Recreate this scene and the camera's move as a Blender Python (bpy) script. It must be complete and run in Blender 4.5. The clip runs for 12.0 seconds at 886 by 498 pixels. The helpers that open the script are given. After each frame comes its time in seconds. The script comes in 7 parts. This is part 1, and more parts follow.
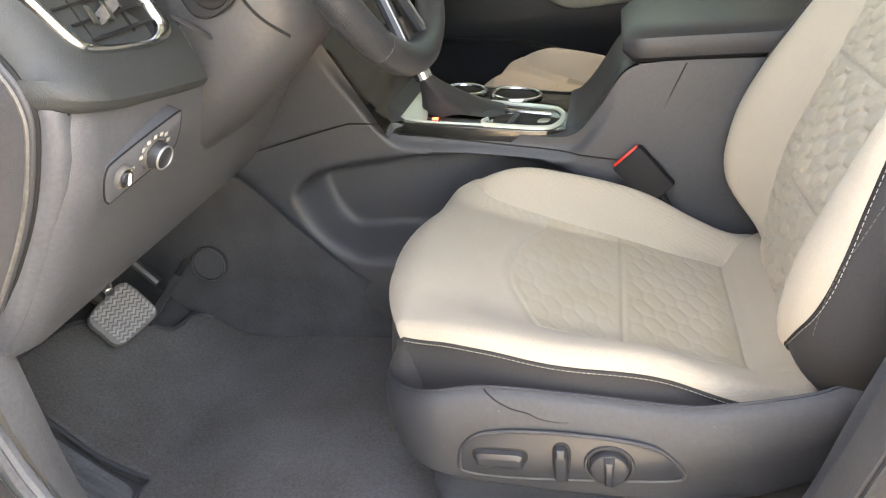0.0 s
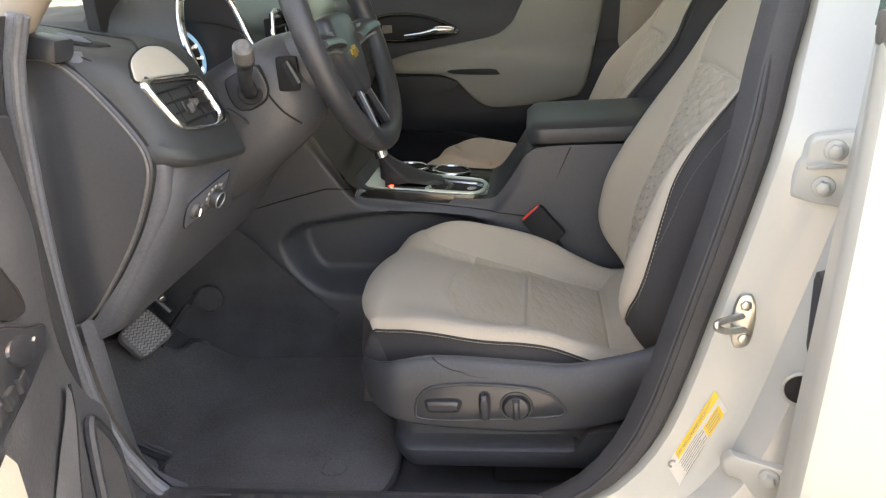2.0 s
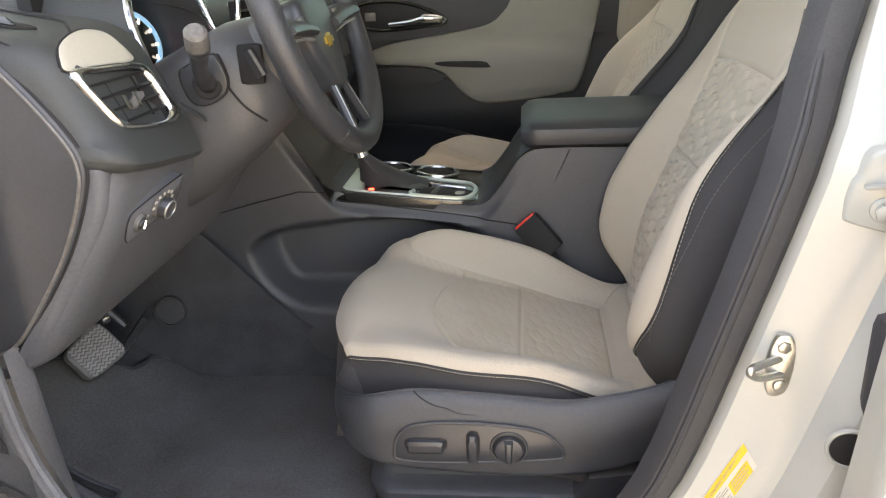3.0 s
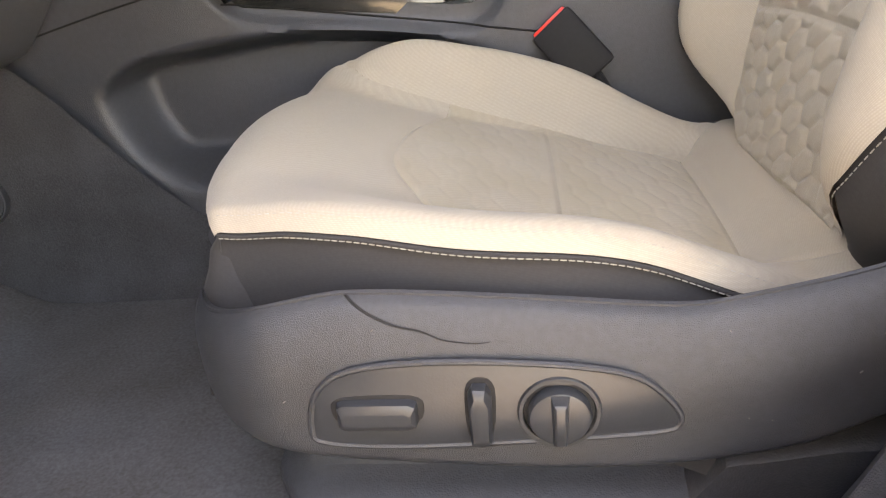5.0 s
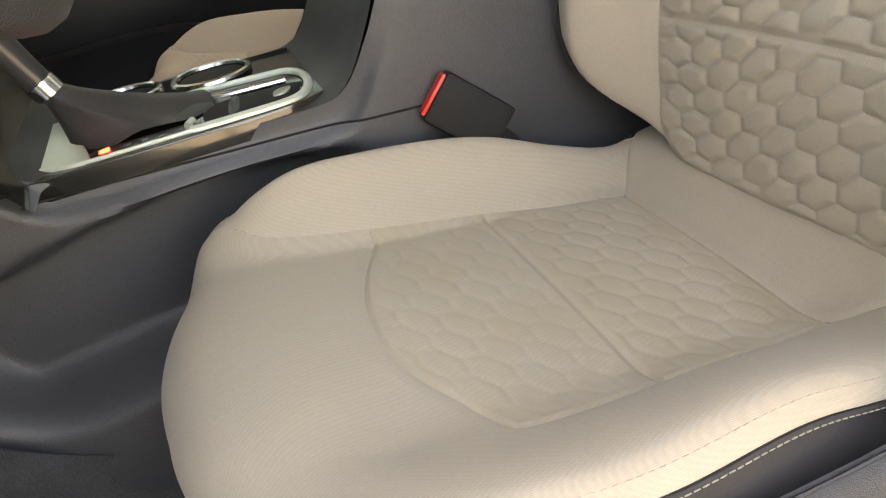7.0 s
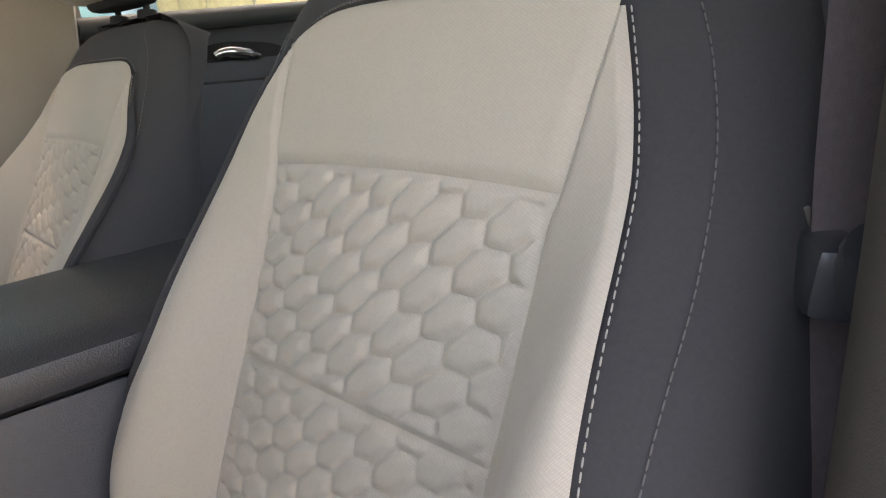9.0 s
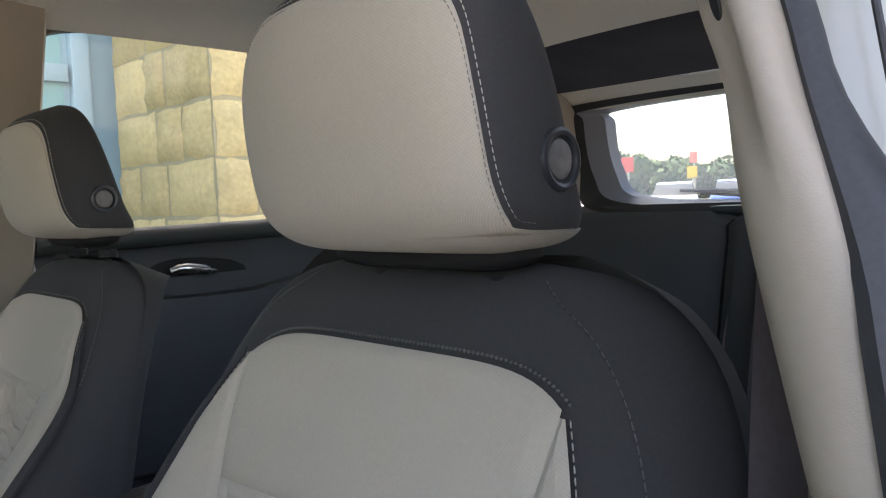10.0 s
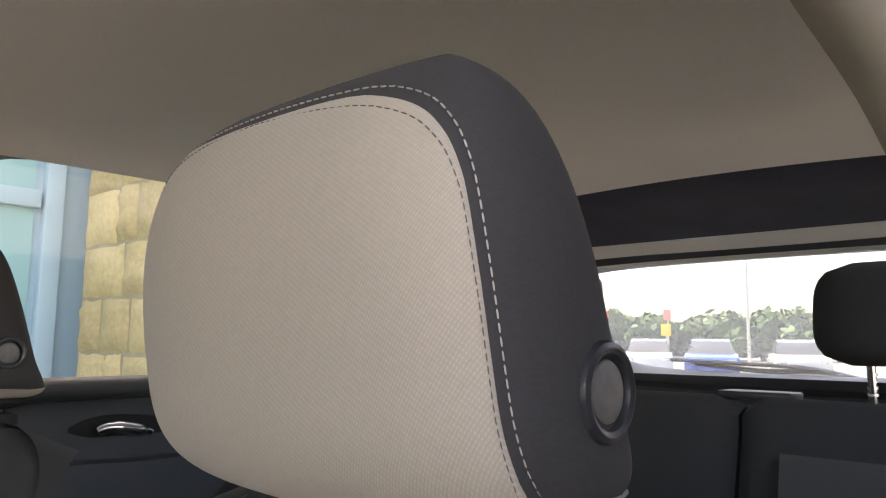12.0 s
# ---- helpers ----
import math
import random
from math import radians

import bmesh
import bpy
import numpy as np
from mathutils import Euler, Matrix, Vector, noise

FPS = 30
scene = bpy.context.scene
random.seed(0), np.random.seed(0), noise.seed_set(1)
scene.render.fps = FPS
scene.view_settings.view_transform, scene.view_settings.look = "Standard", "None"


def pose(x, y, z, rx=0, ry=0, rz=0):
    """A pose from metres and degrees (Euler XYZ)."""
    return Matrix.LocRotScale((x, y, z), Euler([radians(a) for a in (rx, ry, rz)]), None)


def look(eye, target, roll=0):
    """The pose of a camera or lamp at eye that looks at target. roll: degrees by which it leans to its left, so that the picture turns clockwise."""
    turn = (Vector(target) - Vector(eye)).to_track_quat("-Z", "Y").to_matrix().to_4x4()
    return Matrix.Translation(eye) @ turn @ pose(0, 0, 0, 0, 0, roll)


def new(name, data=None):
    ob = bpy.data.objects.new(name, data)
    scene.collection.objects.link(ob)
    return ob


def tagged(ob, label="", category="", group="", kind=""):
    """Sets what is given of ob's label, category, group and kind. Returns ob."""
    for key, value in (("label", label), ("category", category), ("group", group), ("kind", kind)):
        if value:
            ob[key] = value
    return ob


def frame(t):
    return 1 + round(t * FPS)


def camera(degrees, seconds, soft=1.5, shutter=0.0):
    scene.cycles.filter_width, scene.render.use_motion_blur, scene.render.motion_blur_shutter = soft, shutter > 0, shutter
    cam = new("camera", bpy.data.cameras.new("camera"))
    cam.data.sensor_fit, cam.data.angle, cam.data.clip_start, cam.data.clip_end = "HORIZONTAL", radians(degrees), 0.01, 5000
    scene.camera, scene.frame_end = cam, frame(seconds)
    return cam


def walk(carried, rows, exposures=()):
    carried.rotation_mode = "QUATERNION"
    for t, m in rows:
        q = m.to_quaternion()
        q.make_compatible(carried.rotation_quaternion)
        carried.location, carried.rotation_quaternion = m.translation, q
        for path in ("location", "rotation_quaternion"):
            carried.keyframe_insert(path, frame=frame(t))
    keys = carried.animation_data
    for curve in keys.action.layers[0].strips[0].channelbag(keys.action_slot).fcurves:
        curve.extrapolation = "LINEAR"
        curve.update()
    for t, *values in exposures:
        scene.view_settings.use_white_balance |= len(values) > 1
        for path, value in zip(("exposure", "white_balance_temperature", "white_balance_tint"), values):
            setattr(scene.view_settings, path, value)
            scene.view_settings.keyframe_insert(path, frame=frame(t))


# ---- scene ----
cam = camera(61.2, 12.0, soft=1.2)
# seconds, stops, white balance
EXPOSURES = [(0.0, 4.63, 10900, 17), (1.0, 3.83, 10250, 18), (1.5, 3.68, 10150, 18), (2.5, 3.73, 10200, 18), (3.0, 3.93, 10400, 18), (3.7, 4.55, 11000, 22), (5.5, 4.38, 11500, 21), (6.5, 4.44, 11100, 19), (7.5, 3.98, 13500, 18), (9.5, 3.81, 8400, 23), (10.0, 3.23, 8100, 20), (10.5, 3.38, 8100, 19), (11.0, 3.25, 8500, 21), (12.0, 3.35, 8800, 26)]
PATH = [
    (0, (0.222, -1.182, 1.149), (-0.217, 0.546, 0.242), -6.4),
    (0.5, (0.262, -1.404, 1.205), (-0.086, 0.391, 0.397), -5.1),
    (1, (0.263, -1.513, 1.217), (-0.036, 0.317, 0.467), -4.5),
    (1.5, (0.258, -1.548, 1.219), (-0.016, 0.298, 0.501), -4.1),
    (2, (0.262, -1.558, 1.22), (0.0, 0.295, 0.516), -4.0),
    (2.5, (0.264, -1.557, 1.218), (0.012, 0.303, 0.528), -3.6),
    (3, (0.246, -1.418, 1.204), (0.022, 0.431, 0.477), -3.0),
    (3.5, (0.213, -1.218, 1.08), (0.01, 0.608, 0.29), -3.0),
    (3.7, (0.201, -1.161, 1.011), (0.009, 0.665, 0.218), -3.0),
    (5.3, (0.199, -0.962, 0.896), (0.010, 0.817, 0.002), -5.7),
    (5.5, (0.199, -0.960, 0.897), (0.028, 0.815, -0.009), -6.8),
    (6, (0.142, -0.952, 0.922), (0.072, 0.807, -0.027), -11.2),
    (6.5, (0.060, -0.865, 0.974), (0.198, 0.852, -0.042), -15.6),
    (7, (0.080, -0.781, 1.003), (0.408, 0.883, -0.056), -18.7),
    (7.5, (0.137, -0.743, 1.012), (0.721, 0.856, -0.037), -18.3),
    (7.7, (0.163, -0.737, 1.016), (0.850, 0.840, -0.004), -17.3),
    (9.3, (0.266, -0.748, 1.168), (1.584, 0.695, 0.741), -4.8),
    (9.5, (0.268, -0.749, 1.191), (1.623, 0.684, 0.856), -4.1),
    (10, (0.269, -0.747, 1.246), (1.677, 0.668, 1.114), -2.4),
    (10.5, (0.302, -0.716, 1.281), (1.739, 0.675, 1.273), -1.3),
    (11, (0.357, -0.661, 1.283), (1.804, 0.719, 1.342), -0.8),
    (11.5, (0.368, -0.649, 1.283), (1.816, 0.724, 1.411), -0.2),
    (12, (0.372, -0.642, 1.281), (1.821, 0.714, 1.531), 0.7),
]
walk(cam, [(t, look(eye, target, roll)) for t, eye, target, roll in PATH], EXPOSURES)


# ---- sky, sun ----
world = bpy.data.worlds.new("world")
scene.world = world
world.use_nodes = True
wn = world.node_tree.nodes
sky = wn.new("ShaderNodeTexSky")
sky.sky_type, sky.sun_disc = "NISHITA", False
SUN = Vector((0.10, 0.57, 0.82)).normalized()
sky.sun_elevation = math.asin(SUN.z)
sky.sun_rotation = math.atan2(SUN.x, SUN.y)
sky.dust_density, sky.air_density = 3.0, 1.0
wn["Background"].inputs[1].default_value = 0.15
world.node_tree.links.new(sky.outputs[0], wn["Background"].inputs[0])
sun = new("sun", bpy.data.lights.new("sun", "SUN"))
sun.data.energy, sun.data.angle, sun.data.color = 5.0, radians(0.6), (1.0, 0.95, 0.87)
sun.matrix_basis = look(SUN * 20, (0, 0, 0))
GROUND = 0.05


# ---- materials ----
def shader(name, color, rough=0.6, metal=0.0, vary=0.12, big=9.0, fine=220.0, bump=0.0, bump_scale=900.0, coat=0.0, sheen=0.0, cells=False, tint=None, spec=0.5, piece=0.0):
    """A surface with stains at one scale, grain at a finer one, and a fine relief."""
    m = bpy.data.materials.new(name)
    m.use_nodes = True
    nt, ns, lk = m.node_tree, m.node_tree.nodes, m.node_tree.links
    b = ns["Principled BSDF"]
    b.inputs["Metallic"].default_value = metal
    b.inputs["Coat Weight"].default_value = coat
    b.inputs["Coat Roughness"].default_value = 0.08
    b.inputs["Sheen Weight"].default_value = sheen
    b.inputs["Specular IOR Level"].default_value = spec
    co = ns.new("ShaderNodeTexCoord")
    n1, n2 = ns.new("ShaderNodeTexNoise"), ns.new("ShaderNodeTexNoise")
    n1.inputs["Scale"].default_value, n2.inputs["Scale"].default_value = big, fine
    n1.inputs["Detail"].default_value, n2.inputs["Detail"].default_value = 5, 3
    for n in (n1, n2):
        lk.new(co.outputs["Object"], n.inputs["Vector"])
    ad = ns.new("ShaderNodeMath")
    ad.operation = "ADD"
    lk.new(n1.outputs["Fac"], ad.inputs[0])
    lk.new(n2.outputs["Fac"], ad.inputs[1])
    last = ad
    if piece:
        oi, mu = ns.new("ShaderNodeObjectInfo"), ns.new("ShaderNodeMath")
        mu.operation, mu.inputs[1].default_value, mu.inputs[2].default_value = "MULTIPLY_ADD", piece, -piece / 2
        lk.new(oi.outputs["Random"], mu.inputs[0])
        last = ns.new("ShaderNodeMath")
        lk.new(ad.outputs[0], last.inputs[0])
        lk.new(mu.outputs[0], last.inputs[1])
    rp = ns.new("ShaderNodeMapRange")
    rp.inputs["From Min"].default_value, rp.inputs["From Max"].default_value = 0.6, 1.4
    lk.new(last.outputs[0], rp.inputs["Value"])
    mx = ns.new("ShaderNodeMix")
    mx.data_type = "RGBA"
    t = tint or (1, 1, 1)
    mx.inputs["A"].default_value = (*[c * (1 - vary) * k for c, k in zip(color, t)], 1)
    mx.inputs["B"].default_value = (*[min(c * (1 + vary), 0.9) for c in color], 1)
    lk.new(rp.outputs[0], mx.inputs["Factor"])
    lk.new(mx.outputs["Result"], b.inputs["Base Color"])
    rr = ns.new("ShaderNodeMapRange")
    rr.inputs["To Min"].default_value, rr.inputs["To Max"].default_value = max(rough - 0.07, 0.02), min(rough + 0.07, 1)
    lk.new(n1.outputs["Fac"], rr.inputs["Value"])
    lk.new(rr.outputs[0], b.inputs["Roughness"])
    if bump:
        bp = ns.new("ShaderNodeBump")
        bp.inputs["Strength"].default_value, bp.inputs["Distance"].default_value = bump, 0.0006
        if cells:
            tx = ns.new("ShaderNodeTexVoronoi")
            tx.inputs["Scale"].default_value = bump_scale
            lk.new(tx.outputs["Distance"], bp.inputs["Height"])
        else:
            tx = ns.new("ShaderNodeTexNoise")
            tx.inputs["Scale"].default_value = bump_scale
            lk.new(tx.outputs["Fac"], bp.inputs["Height"])
        lk.new(co.outputs["Object"], tx.inputs["Vector"])
        lk.new(bp.outputs[0], b.inputs["Normal"])
    return m


def woven(name, color, vary=0.1, pitch=0.00102, stain=None, contrast=None):
    """A twill cloth: two crossing sets of threads over a soft mottling, with old stains."""
    m = shader(name, color, 0.92, 0, vary, 7, 420, 0, sheen=0.15 if color[0] > 0.2 else 0.04, spec=0.2)
    nt, ns, lk = m.node_tree, m.node_tree.nodes, m.node_tree.links
    b = ns["Principled BSDF"]
    co = ns["Texture Coordinate"]
    waves = []
    for turn, p in (((0.12, 0.86, 0.50), pitch), ((0.35, -0.48, 0.80), pitch * 1.7)):
        mp, cx_, wv = ns.new("ShaderNodeVectorMath"), ns.new("ShaderNodeCombineXYZ"), ns.new("ShaderNodeTexWave")
        mp.operation = "DOT_PRODUCT"
        mp.inputs[1].default_value = turn
        wv.inputs["Scale"].default_value = 0.314 / p
        wv.inputs["Distortion"].default_value = 1.4
        wv.inputs["Detail"].default_value = 2.0
        lk.new(co.outputs["Object"], mp.inputs[0])
        side = ns.new("ShaderNodeVectorMath")
        side.operation = "DOT_PRODUCT"
        side.inputs[1].default_value = (turn[1] * 0.3, turn[2] * -0.3, turn[0] * 0.3)
        lk.new(co.outputs["Object"], side.inputs[0])
        lk.new(mp.outputs["Value"], cx_.inputs[0])
        lk.new(side.outputs["Value"], cx_.inputs[1])
        lk.new(cx_.outputs[0], wv.inputs["Vector"])
        waves.append(wv)
    cut, mu = ns.new("ShaderNodeMapRange"), ns.new("ShaderNodeMath")
    cut.inputs["To Min"].default_value = 0.35
    mu.operation = "MULTIPLY"
    lk.new(waves[1].outputs["Fac"], cut.inputs["Value"])
    lk.new(waves[0].outputs["Fac"], mu.inputs[0])
    lk.new(cut.outputs[0], mu.inputs[1])
    bp = ns.new("ShaderNodeBump")
    soft = color[0] < 0.1
    bp.inputs["Strength"].default_value, bp.inputs["Distance"].default_value = 0.02 if soft else 0.25, 0.0004
    lk.new(mu.outputs[0], bp.inputs["Height"])
    lk.new(bp.outputs[0], b.inputs["Normal"])
    old = b.inputs["Base Color"].links[0].from_socket
    mr = ns.new("ShaderNodeMapRange")
    mr.inputs["To Min"].default_value, mr.inputs["To Max"].default_value = contrast or ((0.97, 1.04) if soft else (0.935, 1.11))
    lk.new(mu.outputs[0], mr.inputs["Value"])
    vm = ns.new("ShaderNodeVectorMath")
    vm.operation = "SCALE"
    lk.new(old, vm.inputs[0])
    lk.new(mr.outputs[0], vm.inputs["Scale"])
    out = vm.outputs[0]
    if stain:
        nz, rg, mx = ns.new("ShaderNodeTexNoise"), ns.new("ShaderNodeMapRange"), ns.new("ShaderNodeMix")
        nz.inputs["Scale"].default_value, nz.inputs["Detail"].default_value = 11, 6
        lk.new(co.outputs["Object"], nz.inputs["Vector"])
        rg.inputs["From Min"].default_value, rg.inputs["From Max"].default_value = 0.42, 0.68
        rg.inputs["To Max"].default_value = 0.75
        lk.new(nz.outputs["Fac"], rg.inputs["Value"])
        mx.data_type = "RGBA"
        lk.new(rg.outputs[0], mx.inputs["Factor"])
        lk.new(out, mx.inputs["A"])
        mx.inputs["B"].default_value = (*stain, 1)
        out = mx.outputs["Result"]
    lk.new(out, b.inputs["Base Color"])
    return m


def glass(name, color=(0.93, 0.97, 0.96), veil=0.0):
    m = bpy.data.materials.new(name)
    m.use_nodes = True
    ns, lk = m.node_tree.nodes, m.node_tree.links
    ns.remove(ns["Principled BSDF"])
    tr, gl, fr, mx = ns.new("ShaderNodeBsdfTransparent"), ns.new("ShaderNodeBsdfGlossy"), ns.new("ShaderNodeFresnel"), ns.new("ShaderNodeMixShader")
    tr.inputs[0].default_value = (*color, 1)
    gl.inputs["Roughness"].default_value = 0.02
    fr.inputs[0].default_value = 1.45
    lk.new(fr.outputs[0], mx.inputs[0])
    lk.new(tr.outputs[0], mx.inputs[1])
    lk.new(gl.outputs[0], mx.inputs[2])
    out = mx.outputs[0]
    # patchy translucent film, stands in for glare and haze over the view
    if veil:
        tl, nz, mr, m2 = ns.new("ShaderNodeBsdfTranslucent"), ns.new("ShaderNodeTexNoise"), ns.new("ShaderNodeMapRange"), ns.new("ShaderNodeMixShader")
        tl.inputs[0].default_value = (0.80, 0.90, 0.92, 1)
        nz.inputs["Scale"].default_value = 6
        mr.inputs["To Min"].default_value, mr.inputs["To Max"].default_value = veil * 0.7, veil * 1.3
        lk.new(nz.outputs["Fac"], mr.inputs["Value"])
        lk.new(mr.outputs[0], m2.inputs[0])
        lk.new(out, m2.inputs[1])
        lk.new(tl.outputs[0], m2.inputs[2])
        out = m2.outputs[0]
    lk.new(out, ns["Material Output"].inputs[0])
    return m


BEIGE = woven("beige_cloth", (0.385, 0.342, 0.282), 0.06)
BEIGE_QUILT = woven("beige_quilt_cloth", (0.388, 0.346, 0.285), 0.06)
BEIGE_WORN = woven("beige_worn_cloth", (0.392, 0.348, 0.282), 0.06, 0.00102, (0.355, 0.305, 0.218))
DARK = woven("charcoal_cloth", (0.043, 0.042, 0.043), 0.12)
GRILLE = woven("perforated_grille", (0.085, 0.085, 0.088), 0.1, 0.0028, None, (0.35, 1.25))
THREAD = shader("pale_thread", (0.38, 0.36, 0.32), 0.8, vary=0.2)
DTHREAD = shader("dark_thread", (0.10, 0.095, 0.09), 0.8, vary=0.2)
PLASTIC = shader("grained_black_plastic", (0.031, 0.034, 0.040), 0.40, vary=0.25, bump=0.5, bump_scale=1500, cells=True, spec=0.6)
DASHP = shader("grained_dash_plastic", (0.094, 0.101, 0.115), 0.38, vary=0.22, bump=0.5, bump_scale=1300, cells=True, spec=0.6)
SHROUD = shader("dark_shroud_plastic", (0.058, 0.060, 0.065), 0.42, vary=0.15, bump=0.2, bump_scale=900, cells=True)
# pale colour stands in for a reflection on the centre screen
SCREENREFL = shader("screen_reflection", (0.30, 0.32, 0.25), 0.22, vary=0.05, big=6)
TREADP = shader("worn_tread_plastic", (0.060, 0.060, 0.058), 0.5, vary=0.3, big=40)
RESTP = shader("foot_rest_rubber", (0.105, 0.110, 0.118), 0.55, vary=0.3, big=30, bump=0.3, bump_scale=700)
DOORB = shader("black_door_trim", (0.024, 0.025, 0.028), 0.5, vary=0.15, bump=0.3, bump_scale=900, cells=True, spec=0.3)
SMOOTHP = shader("smooth_black_plastic", (0.030, 0.033, 0.038), 0.33, vary=0.12, bump=0.12, bump_scale=600)
TRIMP = shader("charcoal_trim", (0.046, 0.050, 0.058), 0.46, vary=0.15, bump=0.4, bump_scale=800, cells=True, spec=0.6)
WORNP = shader("worn_grey_plastic", (0.12, 0.115, 0.11), 0.5, vary=0.3, big=40)
SOFTTOP = shader("soft_touch_dashboard", (0.036, 0.041, 0.042), 0.55, vary=0.12, bump=0.45, bump_scale=800, cells=True)
LEATHER = shader("black_leather", (0.030, 0.032, 0.036), 0.40, vary=0.15, bump=0.5, bump_scale=600, cells=True)
GLOSSB = shader("gloss_black", (0.012, 0.013, 0.012), 0.12, vary=0.1, coat=0.5)
CHROME = shader("satin_chrome", (0.58, 0.60, 0.60), 0.20, 1.0, vary=0.05)
STEEL = shader("galvanised_steel", (0.52, 0.51, 0.47), 0.34, 1.0, vary=0.15, big=60)
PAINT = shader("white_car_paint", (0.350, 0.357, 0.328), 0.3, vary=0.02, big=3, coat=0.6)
SEALM = shader("rubber_seal", (0.036, 0.037, 0.040), 0.6, spec=0.35, vary=0.2, big=25, fine=400)
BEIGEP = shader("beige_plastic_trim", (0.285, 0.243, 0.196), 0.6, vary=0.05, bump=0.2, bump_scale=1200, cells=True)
BEIGEV = shader("beige_vinyl", (0.44, 0.42, 0.36), 0.6, vary=0.05, bump=0.25, bump_scale=900, cells=True)
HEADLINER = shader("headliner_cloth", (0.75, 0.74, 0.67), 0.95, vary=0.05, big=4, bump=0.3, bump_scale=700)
CARPET = shader("charcoal_carpet", (0.045, 0.047, 0.052), 0.97, vary=0.45, big=14, fine=500, bump=1.0, bump_scale=420)
MAT = shader("floor_mat_pile", (0.084, 0.086, 0.092), 0.97, vary=0.45, big=7, fine=300, bump=0.6, bump_scale=520, tint=(1.2, 1.05, 0.85))
RUBBER = shader("pedal_rubber", (0.14, 0.14, 0.14), 0.6, vary=0.25, big=50)
RED = shader("red_plastic", (0.75, 0.03, 0.02), 0.4, vary=0.05)
# darker copy of the beige vinyl, the building's shade put into its colour
DOORSHADE = shader("beige_vinyl_shaded", (0.165, 0.161, 0.137), 0.6, vary=0.05, bump=0.25, bump_scale=900, cells=True)
DUSTYP = shader("dusty_door_plastic", (0.070, 0.074, 0.080), 0.5, vary=0.45, big=14, fine=260, bump=0.6, bump_scale=600, cells=True)
SILLP = shader("dusty_sill_plastic", (0.060, 0.059, 0.060), 0.42, vary=0.6, big=22, fine=160, bump=0.5, bump_scale=500, cells=True)
KICKP = shader("kick_panel_plastic", (0.125, 0.130, 0.140), 0.5, vary=0.25, big=20, bump=0.3, bump_scale=800, cells=True)
GREYSEAL = shader("weathered_rubber", (0.15, 0.16, 0.175), 0.45, vary=0.2, big=30, fine=300)
DUSTSEAL = shader("dusty_rubber", (0.05, 0.05, 0.052), 0.7, vary=0.7, big=60, fine=300, bump=0.6, bump_scale=200)
RAILP = shader("matt_black_plastic", (0.040, 0.043, 0.050), 0.5, vary=0.2, spec=0.4, bump=0.4, bump_scale=700, cells=True)
LOWTRIM = shader("dark_grey_pillar_trim", (0.070, 0.061, 0.054), 0.5, vary=0.1, bump=0.2, bump_scale=1100, cells=True)
# dark colour stands in for shade at the rear end of the roof
ROOFSHADE = shader("roof_end_shade", (0.060, 0.064, 0.080), 0.95, vary=0.2, spec=0.1)
BUCKLE = shader("buckle_plastic", (0.018, 0.018, 0.019), 0.6, vary=0.1, bump=0.15, bump_scale=900, spec=0.15)
DULL = shader("dull_silver", (0.36, 0.37, 0.36), 0.42, 0.7, vary=0.08)
SILVER = shader("satin_silver", (0.66, 0.74, 0.68), 0.38, 0.5, vary=0.05)
REARGREY = woven("dark_grey_cloth", (0.095, 0.09, 0.09), 0.12)
WEB = shader("belt_webbing", (0.15, 0.125, 0.125), 0.85, vary=0.15, bump=0.5, bump_scale=900)
PGLASS = glass("window_glass", (0.85, 0.89, 0.87))
WGLASS = glass("windscreen_glass", (0.78, 0.83, 0.80))
# haze of the view behind is put into this glass
HAZEGLASS = glass("rear_glass_haze", (0.27, 0.32, 0.325), 0.10)
TGLASS = glass("tinted_glass", (0.86, 0.93, 0.93))
GOLD = shader("gold_badge", (0.75, 0.48, 0.12), 0.3, 1.0, vary=0.1)
BLACK = shader("black_cavity", (0.008, 0.008, 0.009), 0.8, vary=0.1)
YELLOW = shader("yellow_print", (0.60, 0.40, 0.03), 0.5, vary=0.05)
PAPER = shader("label_paper", (0.44, 0.43, 0.39), 0.5, vary=0.05)
INK = shader("grey_print", (0.22, 0.21, 0.20), 0.6, vary=0.1)
STONE = shader("tan_limestone", (0.49, 0.355, 0.165), 0.9, vary=0.22, big=5, fine=40, bump=1.0, bump_scale=60, piece=0.5)
MORTAR = shader("mortar", (0.36, 0.29, 0.17), 0.95, vary=0.15, big=8, fine=90)
ASPHALT = shader("pale_concrete_lot", (0.16, 0.155, 0.145), 0.9, vary=0.2, big=0.6, fine=30, bump=0.5, bump_scale=80)
STUCCO = shader("pale_blue_wall_panel", (0.34, 0.46, 0.48), 0.7, vary=0.05, big=2)
PANE = shader("teal_shop_glass", (0.26, 0.45, 0.43), 0.12, vary=0.08, big=1.5)
LEAF = shader("leaf_green", (0.055, 0.120, 0.035), 0.8, vary=0.35, big=2, fine=12)
BARK = shader("bark", (0.10, 0.075, 0.05), 0.9, vary=0.3, big=6, fine=40)


def glow(name, color, strength):
    m = bpy.data.materials.new(name)
    m.use_nodes = True
    b = m.node_tree.nodes["Principled BSDF"]
    b.inputs["Base Color"].default_value = (*color, 1)
    b.inputs["Emission Color"].default_value = (*color, 1)
    b.inputs["Emission Strength"].default_value = strength
    return m


LED = glow("red_gear_lamp", (1.0, 0.04, 0.03), 1.6)
GBLUE = glow("blue_dial_light", (0.12, 0.30, 0.52), 0.10)
GRED = glow("red_needle_light", (0.9, 0.03, 0.02), 0.6)
GWHITE = glow("white_dial_light", (0.8, 0.9, 1.0), 0.5)


